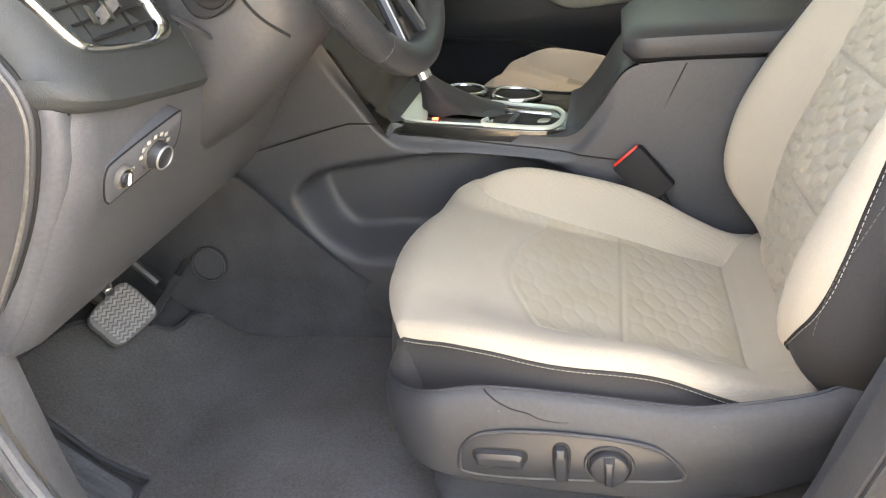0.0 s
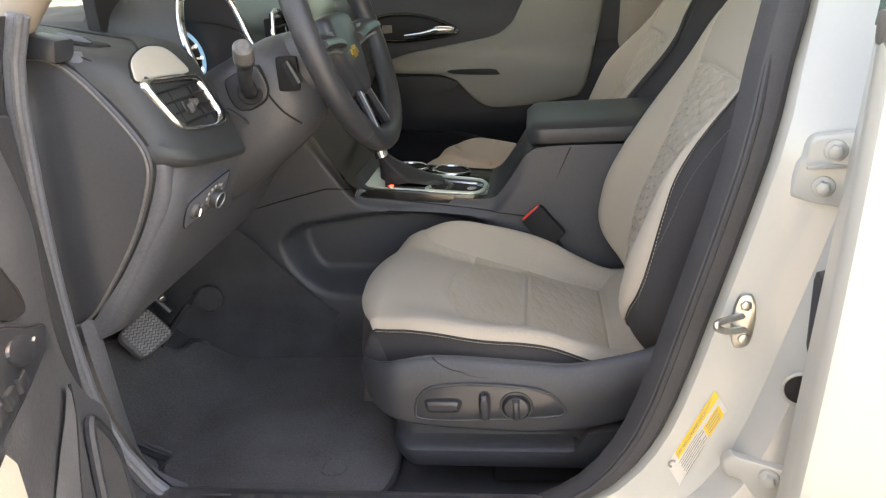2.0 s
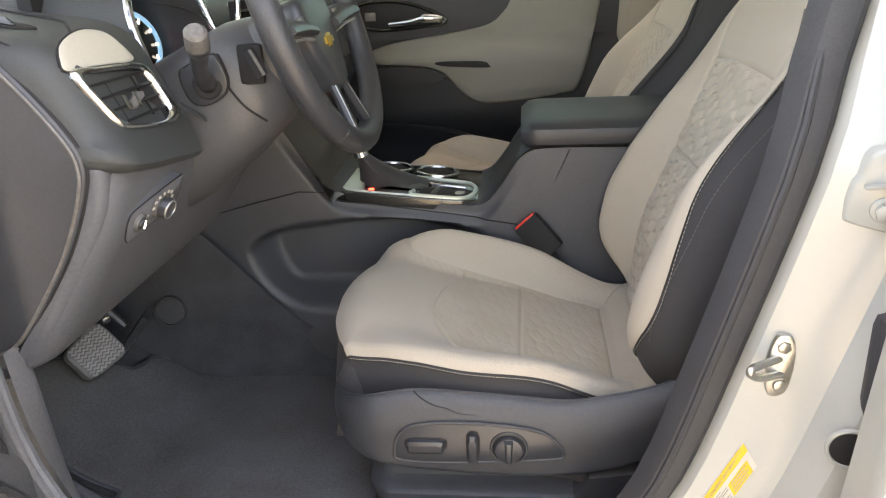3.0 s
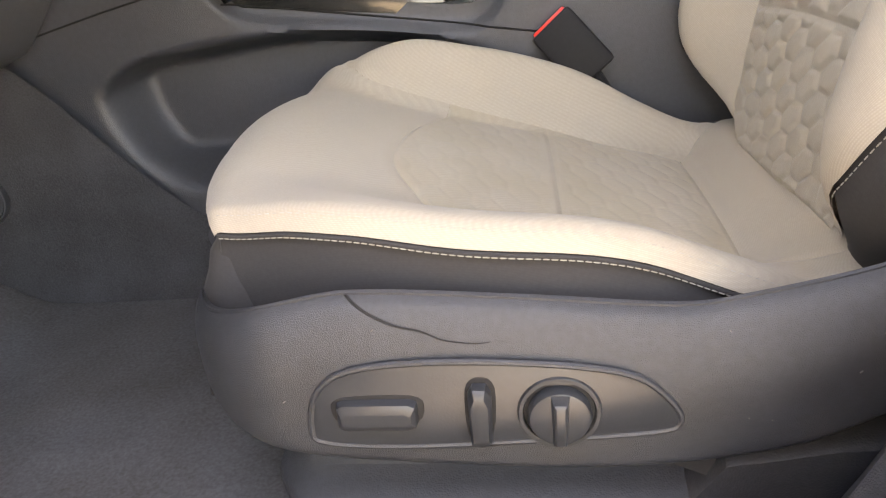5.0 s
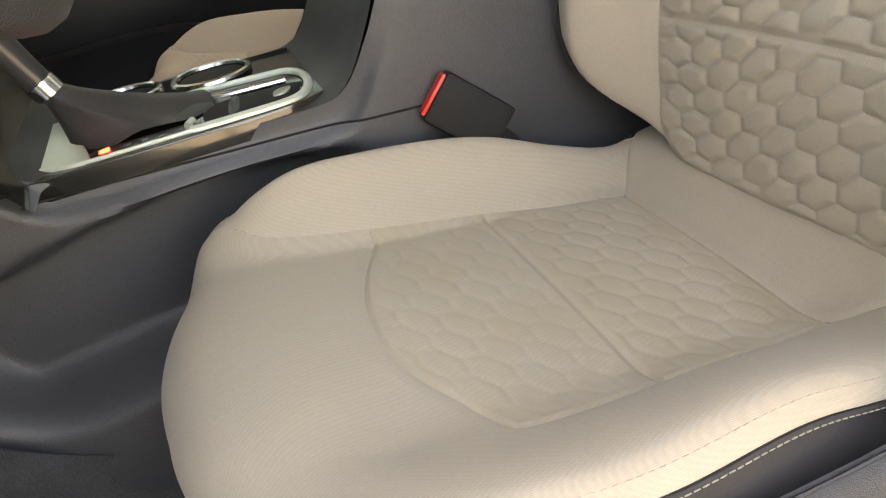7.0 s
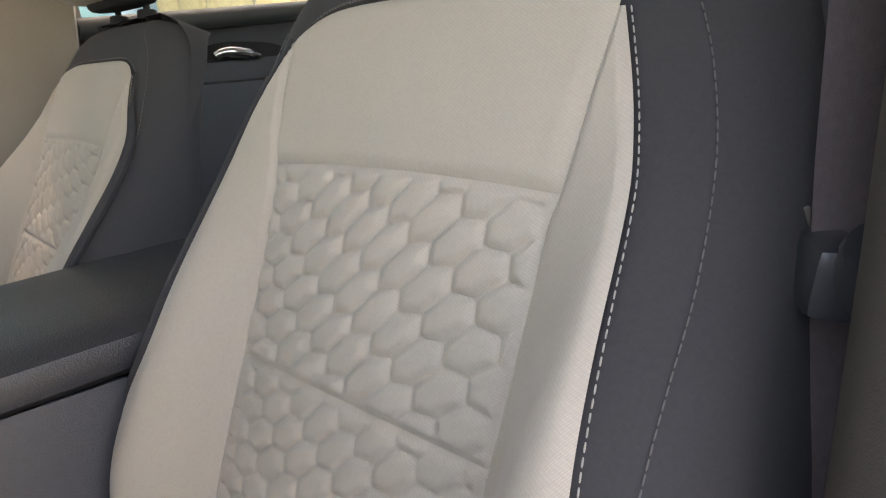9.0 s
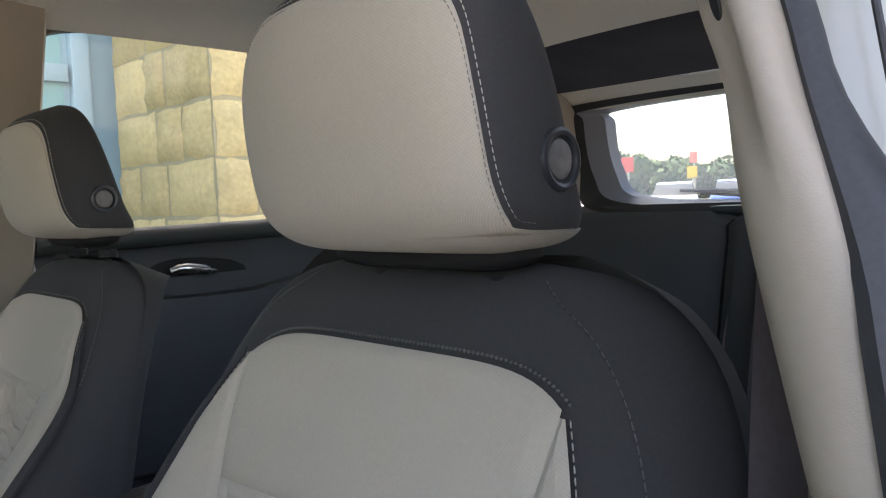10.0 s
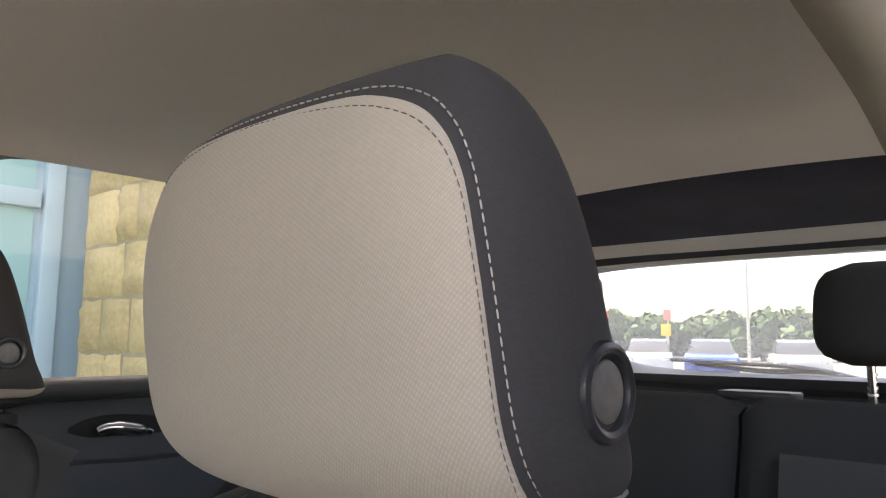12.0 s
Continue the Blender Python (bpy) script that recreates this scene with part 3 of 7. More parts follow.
    slim = lambda h, sg: max(spl(h - 0.018 * (1 - step(0.05, 0.12, h)), W_BEIGE) if sg == outer else spl(h, W_INNER), (wi(h) if sg > 0 else wo(h)) + 0.0015)
    foot = lambda s: 0.004 + 0.010 * step(-0.12, 0.12, outer * s) + 0.006 * step(0.11, 0.15, -outer * s)
    back_panel("quilted_panel", foot, q3, lambda h: -wo(h), wi, 100, 150, BEIGE_QUILT, 0.0034, "beige quilted cloth")
    back_panel("quilted_panel", q3, q2, lambda h: -wo(h), wi, 90, 150, BEIGE_QUILT, 0.0040, "beige quilted cloth")
    back_panel("quilted_panel", q2, q1, lambda h: -wo(h), wi, 90, 150, BEIGE_QUILT, 0.0044, "beige quilted cloth")
    back_panel("upper_panel", q1, lambda s: 0.531 - 0.020 * (abs(s) / 0.147) ** 6, lambda h: -wo(h), wi, 24, 40, BEIGE)
    for sg in (-1, 1):
        back_panel("bolster_cover", lambda s: foot(s) + 0.005, lambda s: 0.509, (lambda h: wi(h)) if sg > 0 else (lambda h: -slim(h, -1)), (lambda h: slim(h, 1)) if sg > 0 else (lambda h: -wo(h)), 70, 16, BEIGE)
        h0 = 0.034 if sg == outer else 0.056
        edge = [(sg * (slim(h, sg) + 0.0028), h) for h in [h0 + (0.512 - h0) * k / 80 for k in range(81)]]
        line = [base + UPV * h + FWD * (back_front(s, h, outer) - round_off(s, h) - 0.0025) + Vector((0, s, 0)) for s, h in edge]
        part("stitching", stitches(line, FWD + Vector((0, sg * 0.8, 0)), 0.0040, 0.0016, 0.00042), THREAD, backrest, "pale contrast stitching")
        if sg != outer:
            part("piping", tube([q + Vector((0, sg * 0.006, 0)) - FWD * 0.001 for q in line], [0.001, 0.004] + [0.0062] * 62 + [0.0062 - 0.0052 * k / 16 for k in range(1, 18)], 8), DARK, backrest, "charcoal welt")
        arc = [(sg * spl(-h, ARC), h) for h in [0.583 - 0.0055 * k for k in range(90)]]
        part("stitching", stitches([on_body(s, h) for s, h in arc], FWD, 0.0045, 0.0012, 0.00045), DTHREAD, backrest, "grey stitching")
    line = [base + UPV * (0.5355 - 0.020 * (abs(s) / 0.147) ** 6) + FWD * (back_front(s, 0.535, outer) - 0.002) + Vector((0, s, 0)) for s in [-0.147 + 0.294 * k / 60 for k in range(61)]]
    part("stitching", stitches(line, FWD, 0.0022, 0.0014, 0.0011), DTHREAD, backrest, "grey stitching")

    # head restraint
    hx, hz = 0.5776 + ox + hshift, 1.262
    hy = oy - 0.0122 * (outer < 0)
    UPH, DNH, SQ = 0.1266, 0.0482, 4.1

    def head_size(z):
        """Half width, depth before and depth behind at height z, and the forward lean."""
        up = z > hz
        t = max(-1.0, (z - hz) / (UPH if up else DNH))
        top = max(t, 0.0)
        v = max(0.0, 1 - abs(t) ** (3.2 if up else 4.5)) ** (1 / 2.4)
        bw = 0.1130 * (1 - 0.118 * top**2) * (0.60 + 0.40 * max(0.0, 1 - abs(t) ** 4) ** 0.5)
        df = 0.040 * v - 0.006 * top**2 if up else 0.040 * (0.10 + 0.90 * v)
        db = 0.0647 - 0.0156 * t if up else 0.0647 - 0.0059 * t + 0.006 * t * t
        lean = -0.0225 * t + 0.014 * top**3 if up else -0.0086 * t + 0.0117 * t * t
        return bw, df, db * (0.35 + 0.65 * v), lean

    def head_lift(z, c):
        """The top rises towards the back."""
        return 0.0015 * max(0.0, (z - hz) / UPH) ** 2 * (0.5 + 0.5 * c)

    def head_ring(z, n=72):
        bw, df, db, lean = head_size(z)
        out = []
        for j in range(n):
            w = 2 * math.pi * j / n
            c, s = math.cos(w), math.sin(w)
            q = (abs(c) ** SQ + abs(s) ** SQ) ** (-1 / SQ)
            bow = -0.010 * (1 - min(abs(q * s), 1) ** 2) * step(0.0, 0.03, df) if c < 0 else 0
            out.append(Vector((hx + lean + (df if c < 0 else db) * q * c + bow, hy + bw * q * s, z + head_lift(z, c))))
        return out

    zs = [hz + (UPH if k > 0 else DNH) * math.sin(k / 18 * math.pi / 2) for k in range(-18, 19)]
    restraint = part("head_restraint", loft([head_ring(z) for z in zs]), DARK, root, "charcoal cloth head restraint", 70)

    # its beige cover goes round the front and, at the foot, all the way round
    def skin_at(z, w, grow):
        bw, df, db, lean = head_size(z)
        c, s = math.cos(w), math.sin(w)
        q = (abs(c) ** SQ + abs(s) ** SQ) ** (-1 / SQ)
        bow = -0.010 * (1 - min(abs(q * s), 1) ** 2) * step(0.0, 0.03, df) if c < 0 else 0
        out = Vector((c, s * 0.9, 0)).normalized() * grow
        return Vector((hx + lean + (df if c < 0 else db) * q * c + bow, hy + bw * q * s, z + head_lift(z, c))) + out

    ZB, Z0, Z1, ZT = hz - 0.0478, hz - 0.0365, hz - 0.0315, hz + 0.108
    REACH = [(-0.0315, 62.0), (-0.022, 58.0), (-0.003, 55.8), (0.04, 54.9), (0.068, 54.0), (0.080, 52.2), (0.086, 50.5), (0.095, 46.0), (0.101, 39.5), (0.1045, 32.0), (0.1075, 14.0), (0.108, 4.0)]

    def reach(z):
        """How far round from the front, in radians, the beige goes at height z; at the foot it goes all the way round."""
        a = radians(spl(z - hz, REACH))
        k = min(max((Z1 - z) / (Z1 - Z0), 0.0), 1.0)
        return a + (math.pi - a) * (1 - math.sqrt(max(0.0, 1 - k * k)))

    def face(p, q):
        z = ZB + (ZT - ZB) * p**1.5
        a = reach(z)
        e = min(ZT - z, min(q, 1 - q) * 2 * a * 0.11 if z > Z0 else 1)
        return skin_at(z, math.pi + a * (2 * q - 1), 0.0018 - 0.003 * (1 - step(0, 0.005, e)))

    part("front_cover", grid(face, 150, 120), BEIGE, restraint, "beige cloth face", 80)
    part("lower_cover", loft([[skin_at(hz - 0.0478, 2 * math.pi * j / 120, 0.0018 - k) + Vector((0, 0, -0.0003 * (k > 0))) for j in range(120)] for k in (0.0, 0.004, 0.010)]), BEIGE, restraint, "beige cloth underside", 80)
    for more, mat, ln, r in ((0.0034, THREAD, 0.0030, 0.00036), (-0.0045, DTHREAD, 0.0026, 0.00028)):
        zs2 = [Z0 + 0.002 + max(more, 0) + (ZT - Z0 - 0.002 - max(more, 0) + min(more, 0)) * k / 70 for k in range(71)]
        rim_a = [(z, max(0.02, reach(max(Z0, z - more)) + more / 0.105)) for z in zs2]
        pts = [skin_at(z, math.pi - a, 0.0006 if more > 0 else 0.0020) for z, a in rim_a if a < 3.0]
        ztop, atop = rim_a[-1]
        pts += [skin_at(ztop + 0.4 * max(more, 0) * math.sin(math.pi * k / 20), math.pi - atop + 2 * atop * k / 20, 0.0008 if more > 0 else 0.0020) for k in range(1, 20)]
        pts += [skin_at(z, math.pi + a, 0.0006 if more > 0 else 0.0020) for z, a in reversed(rim_a) if a < 3.0]
        part("stitching", stitches(pts, (-1, 0, 0.35), ln, 0.0012, r), mat, restraint, "stitching round the face")
    part("lower_base", loft([[Vector((hx + 0.034 + a * c * (abs(c) ** 3 + abs(s) ** 3) ** (-1 / 3), hy + b * s * (abs(c) ** 3 + abs(s) ** 3) ** (-1 / 3), z)) for c, s in [(math.cos(2 * math.pi * j / 32), math.sin(2 * math.pi * j / 32)) for j in range(32)]] for z, a, b in ((1.222, 0.034, 0.086), (1.210, 0.032, 0.084), (1.205, 0.028, 0.078), (1.203, 0.020, 0.070))]), BUCKLE, restraint, "black moulded underside")
    for sg in (-1, 1):
        bc = Vector((hx + 0.0245, hy + sg * 0.1128, 1.265))
        nb = Vector((0.02, sg * 1.0, 0))
        btn = part("release_button", disc(bc + nb * 0.0025, nb, 0.0180, 0.012, 40, 0.003, 0.0125), SMOOTHP, restraint, "round black release button")
        part("button_cap", disc(bc + nb * 0.001, nb, 0.0115, 0.010, 32, 0.0025), WORNP, btn)
    for sg in (-1, 1):
        part("post", tube([(hx + 0.047, hy + sg * 0.055, 1.175), (hx + 0.044, hy + sg * 0.055, 1.24)], 0.0045, 12), BUCKLE, restraint)
        part("post_guide", disc((hx + 0.046, hy + sg * 0.055, 1.197), (0.1, 0, 1), 0.013, 0.012, 24, 0.003), BUCKLE, backrest)

    # outboard side shield
    def shield_y(u, v):
        wrap = 0.0680 * (max(0.0, 1 - u / 0.20)) ** 2.0
        return outer * (0.2165 + 0.0205 * math.sin(math.pi * min(v, 0.5)) ** 0.55 - 0.016 * max(0.0, (v - 0.9) / 0.1) ** 2 - wrap - 0.01 * step(0.86, 1, u))

    TOPE = [(-0.022, 0.654), (-0.005, 0.659), (0.03, 0.673), (0.058, 0.681), (0.098, 0.687), (0.197, 0.681), (0.293, 0.673), (0.33, 0.678), (0.396, 0.694), (0.45, 0.715), (0.50, 0.72)]
    BOTE = [(-0.022, 0.615), (-0.010, 0.603), (0.010, 0.592), (0.038, 0.583), (0.082, 0.573), (0.12, 0.569), (0.18, 0.565), (0.24, 0.563), (0.294, 0.567), (0.33, 0.573), (0.37, 0.584), (0.43, 0.618), (0.50, 0.655)]

    def shield(u, v):
        x = -0.022 + 0.502 * u**1.15
        zt, zb = spl(x, TOPE), spl(x, BOTE)
        return Vector((x + ox, oy + shield_y(u, v), zt + (zb - zt) * v))

    vs, fs = grid(shield, 60, 44)
    vs2 = [Vector(p) + Vector((0.002, -outer * 0.004, 0)) for p in vs]
    side = part("side_shield", join((vs, fs), (vs2, fs)), PLASTIC, root, "black grained plastic side shield")
    part("shield_edge", tube([shield(k / 50, 0.0) for k in range(51)], 0.0014, 6), PLASTIC, side)
    part("shield_front", loft([[Vector((-0.021 + ox - 0.012 * math.sin(k / 12 * math.pi), oy + outer * (0.1495 - 0.299 * k / 12), z)) for k in range(13)] for z in (0.654, 0.64, 0.62, 0.604)], closed=False), PLASTIC, side)
    # rail cover below: a shelf with a rolled lip, stepping up towards the rear
    rings = []
    for k in range(41):
        u = k / 40
        x = 0.024 + 0.40 * u
        up = 0.034 * step(0.69, 0.76, u) + 0.010 * step(0.76, 0.95, u)
        tuck = 0.035 * max(0, 1 - u / 0.09) ** 2
        lo = 0.494 + 0.014 * max(0, 1 - u / 0.12) ** 2 + 0.006 * step(0.75, 1, u)
        yy = lambda a: oy + outer * (a - tuck)
        rings.append([(x + ox, yy(0.16), 0.574), (x + ox, yy(0.190), 0.566 + up * 0.1), (x + ox, yy(0.197), 0.540 + up), (x + ox, yy(0.206), 0.533 + up), (x + ox, yy(0.218), 0.530 + up), (x + ox, yy(0.2225), 0.526 + up), (x + ox, yy(0.2235), 0.518 + up * 0.9), (x + ox, yy(0.221), lo + 0.006), (x + ox, yy(0.217), lo), (x + ox, yy(0.205), lo), (x + ox, yy(0.16), lo + 0.01)])
    part("rail_cover", loft(rings), RAILP, root, "black plastic seat rail cover")
    for sg in (-1, 1):
        part("seat_rail", box((0.31 + ox, oy + sg * 0.170, 0.470), (0.26, 0.035, 0.050), 0.004), BLACK, root)
    return root, side, base, shield


_, shield_part, _, shield_at = build_seat("driver_seat", 0.0, -0.38, "front driver seat in beige and charcoal quilted cloth, lightly stained", -1)
build_seat("passenger_seat", -0.012, 0.362, "front passenger seat in beige and charcoal cloth beside the console", 1, 25.5)

# power seat switches on the driver's side shield
PLN = -0.6175
flat = lambda a, b, d: Vector((a, PLN - 0.0006 + d, b))
OUT = smooth_line([(0.071, 0.604), (0.077, 0.630), (0.098, 0.646), (0.146, 0.6515), (0.21, 0.649), (0.259, 0.641), (0.281, 0.625), (0.2905, 0.607), (0.274, 0.599), (0.191, 0.593), (0.121, 0.5905), (0.078, 0.594)], 5, True)
pnl = part("switch_panel", plate(OUT, flat, 0.012, 0.0015), SMOOTHP, shield_part, "black switch panel with a worn rim")
part("panel_rim", tube([flat(a, b, 0.0008) for a, b in OUT], 0.0021, 8, True), PLASTIC, shield_part)
rock = smooth_line([(0.085, 0.6185), (0.092, 0.628), (0.134, 0.629), (0.1415, 0.620), (0.133, 0.6075), (0.094, 0.607)], 4, True)
part("switch_well", plate(rock, lambda a, b, d: Vector((a, PLN - 0.0012 + d, b)), 0.006, 0.001), BLACK, pnl)
part("rocker_switch", loft([[Vector((x, PLN - y, 0.6175 + z)) for x, z in ((0.089 + i, -k), (0.0925 + i, -k - 0.0025), (0.1335 - i, -k - 0.0025), (0.1375 - i, -k), (0.1375 - i, k), (0.1335 - i, k + 0.002), (0.0925 + i, k + 0.002), (0.089 + i, k))] for y, i, k in ((0.0, 0, 0.0075), (0.007, 0.001, 0.0068), (0.0095, 0.0035, 0.003), (0.0095, 0.004, 0.0012))]), SMOOTHP, pnl, "long seat slide switch")
part("switch_well", plate(smooth_line([(0.1665, 0.600), (0.1660, 0.633), (0.1745, 0.6415), (0.1835, 0.634), (0.182, 0.602), (0.174, 0.594)], 4, True), lambda a, b, d: Vector((a, PLN - 0.0012 + d, b)), 0.006, 0.001), BLACK, pnl)
part("recline_switch", loft([[Vector((0.1745 + x, PLN - y, 0.6165 + z)) for x, z in ((-w, -l), (0, -l - 0.003), (w, -l), (w * 1.1, l - 0.004), (w * 0.6, l + 0.002), (-w * 0.6, l + 0.002), (-w * 1.1, l - 0.004))] for y, w, l in ((0, 0.0065, 0.019), (0.008, 0.006, 0.0185), (0.0115, 0.0045, 0.014), (0.012, 0.003, 0.010))]), SMOOTHP, pnl, "upright recline switch")
KN = (0.2205, PLN, 0.6165)
part("knob_ring", disc((KN[0], PLN - 0.004, KN[2]), (0, -1, 0.05), 0.0245, 0.012, 40, 0.003, 0.0205), SMOOTHP, pnl)
part("knob_gap", disc((KN[0], PLN - 0.0015, KN[2]), (0, -1, 0.05), 0.0206, 0.004, 32, 0.0005), BLACK, pnl)
knob = part("lumbar_knob", disc((KN[0], PLN - 0.0105, KN[2]), (0, -1, 0.05), 0.0185, 0.012, 40, 0.004), SMOOTHP, pnl, "round lumbar support knob")
part("knob_grip", loft([[Vector((KN[0] + x, PLN - y, KN[2] + z)) for x, z in ((-w, -l), (w, -l), (w * 1.2, l), (-w * 1.2, l))] for y, w, l in ((0.0095, 0.0045, 0.0165), (0.0155, 0.0032, 0.0145), (0.0165, 0.0020, 0.013))]), SMOOTHP, knob)
# a crack runs over the shield from its top edge
crack = smooth_line([(0.099, 0.6865), (0.112, 0.678), (0.128, 0.671), (0.142, 0.668), (0.155, 0.6625), (0.172, 0.660), (0.182, 0.6605)], 4)
def on_shield(x, z):
    u = (max(x + 0.022, 0.0) / 0.502) ** (1 / 1.15)
    a, b = shield_at(u, 0), shield_at(u, 1)
    return shield_at(u, min(max((z - a.z) / (b.z - a.z), 0), 1))
part("crack", tube([on_shield(x, z) + Vector((0, -0.0002, 0)) for x, z in crack], [0.0011 - 0.0009 * k / (len(crack) - 1) for k in range(len(crack))], 5), BLACK, shield_part)
random.seed(4)
for _ in range(16):
    x, z = random.uniform(0.03, 0.42), random.uniform(0.59, 0.675)
    p = on_shield(x, z)
    if not (0.07 < x < 0.295 and 0.588 < z < 0.655):
        part("scuff", tube([p + Vector((0, -0.0003, 0)), p + Vector((random.uniform(-.002, .002), -0.0003, random.uniform(-.002, .002)))], 0.0004, 4), WORNP, shield_part)


# ---- the car's shell ----
def sheet(name, pts_rows, mat, label, category="", kind="structure", thick=0.012, sharp=40):
    """A formed panel from rows of points, with a thickness."""
    vs, fs = loft(pts_rows, closed=False, cap=False)
    bm = bmesh.new()
    bv = [bm.verts.new(v) for v in vs]
    for f in fs:
        bm.faces.new([bv[i] for i in f])
    bmesh.ops.recalc_face_normals(bm, faces=bm.faces)
    bmesh.ops.solidify(bm, geom=bm.faces, thickness=thick)
    return solo(name, bm, mat, label, category, kind, sharp=sharp)


# floor pan with carpet
rows = []
for k in range(40):
    x = -0.95 + 3.35 * k / 39
    row = []
    for j in range(41):
        y = -0.66 + 1.32 * j / 40
        z = 0.425 + 0.30 * step(-0.36, -0.80, x) + 0.15 * step(1.15, 1.35, x) + 0.008 * noise.noise((x * 9, y * 9, 1))
        z += 0.02 * step(0.56, 0.62, abs(y))
        row.append((x, y, z))
    rows.append(row)
sheet("floor", rows, CARPET, "charcoal carpet over the car floor", "floor", thick=0.02)

# sills under the doors, with a plastic tread cover
for sg, nm in ((-1, "sill_1"), (1, "sill_2")):
    rings = []
    for k in range(30):
        x = -0.62 + 1.9 * k / 29
        rings.append([(x, sg * y, z) for y, z in ((0.575, 0.425), (0.605, 0.440), (0.640, 0.464), (0.675, 0.499), (0.700, 0.526), (0.718, 0.5385), (0.730, 0.540), (0.765, 0.540), (0.782, 0.535), (0.788, 0.515), (0.788, 0.43), (0.575, 0.40))])
    solo(nm, loft(rings), SILLP, "scuffed black plastic sill cover", "sill", "structure")
    solo("rocker_panel", loft([[(x, sg * y, z) for y, z in ((0.789, 0.520), (0.800, 0.515), (0.815, 0.49), (0.83, 0.44), (0.84, 0.34), (0.80, 0.27), (0.789, 0.27))] for x in (-0.62, 0.3, 1.3)]), PAINT, "white painted rocker panel under the door", "rocker", "structure")
tread = thing("tread_plate", (-0.02, -0.72, 0.541), "black tread plate with raised lettering shapes on the sill", "tread plate")
part("plate", box((-0.02, -0.747, 0.5405), (0.36, 0.040, 0.006), 0.002), SMOOTHP, tread)
for k in range(7):
    part("raised_bar", box((-0.155 + 0.031 * k, -0.747, 0.5445), (0.018 if k % 3 else 0.024, 0.020, 0.002), 0.0006), TREADP, tread)
for d in (-0.009, 0.0, 0.009):
    part("raised_bar", box((-0.205, -0.747 + d, 0.5445), (0.05, 0.003, 0.002), 0.0006), TREADP, tread)

# floor mat
def mat_edge():
    return smooth_line([(-0.389, -0.530), (-0.387, -0.572), (-0.350, -0.604), (-0.20, -0.611), (-0.10, -0.613), (0.0, -0.60), (0.015, -0.50), (-0.01, -0.40), (-0.02, -0.30), (-0.03, -0.19), (-0.20, -0.165), (-0.34, -0.165), (-0.40, -0.175), (-0.455, -0.175), (-0.482, -0.195), (-0.487, -0.235), (-0.497, -0.262), (-0.53, -0.285), (-0.572, -0.36), (-0.583, -0.45), (-0.584, -0.50), (-0.557, -0.516), (-0.512, -0.519), (-0.459, -0.524), (-0.415, -0.524)], 6, True)


def floor_z(x, y):
    return 0.425 + 0.30 * step(-0.36, -0.80, x) + 0.02 * step(0.56, 0.62, abs(y))


def mat_z(x, y):
    """The mat's top; it thins out where it meets the sill."""
    return floor_z(x, y) + 0.026 - 0.020 * step(0.565, 0.605, -y)


E0 = mat_edge()
cx, cy = -0.25, -0.38
rings = []
for k in range(26):
    f = k / 25
    rings.append([(cx + (a - cx) * f, cy + (b - cy) * f, mat_z(cx + (a - cx) * f, cy + (b - cy) * f) + 0.004 * noise.noise((a * f * 7, b * f * 7, 3)) - 0.006 * (k == 25)) for a, b in E0])
rings.append([(a, b, floor_z(a, b) + 0.004) for a, b in E0])
mat_ob = thing("floor_mat", (cx, cy, 0.44), "black carpet floor mat with a bound edge, lying in the footwell", "floor mat")
part("carpet_sheet", loft(rings[1:], True, True), MAT, mat_ob)
part("binding", tube([(a, b, mat_z(a, b) - 0.005) for a, b in E0], 0.0036, 6, True), TRIMP, mat_ob)
part("emblem_patch", disc((-0.089, -0.552, 0.4535), (0, 0, 1), 0.022, 0.005, 28, 0.002, 0.018), MAT, mat_ob)

# ribbed rubber foot rest moulded into the carpet beside the mat
rest = thing("foot_rest", (-0.48, -0.565, 0.47), "ribbed dark rubber foot rest moulded into the footwell carpet", "foot rest")
RESTO = smooth_line([(-0.404, -0.545), (-0.408, -0.592), (-0.440, -0.606), (-0.520, -0.600), (-0.570, -0.575), (-0.572, -0.536), (-0.520, -0.530), (-0.450, -0.534)], 4, True)
part("pad", loft([[(-0.485 + (a + 0.485) * f, -0.566 + (b + 0.566) * f, floor_z(-0.485 + (a + 0.485) * f, -0.566 + (b + 0.566) * f) + l) for a, b in RESTO] for f, l in ((1.0, -0.004), (1.0, 0.012), (0.96, 0.015), (0.7, 0.015), (0.4, 0.015), (0.05, 0.015))]), RESTP, rest)
for (xa, ya), (xb, yb) in (((-0.540, -0.541), (-0.418, -0.553)), ((-0.535, -0.556), (-0.423, -0.568)), ((-0.515, -0.572), (-0.430, -0.583))):
    part("rib", tube([(xa + (xb - xa) * k / 10, ya + (yb - ya) * k / 10, floor_z(xa + (xb - xa) * k / 10, ya + (yb - ya) * k / 10) + 0.0155) for k in range(11)], [0.002] + [0.0042] * 9 + [0.002], 8), RESTP, rest)

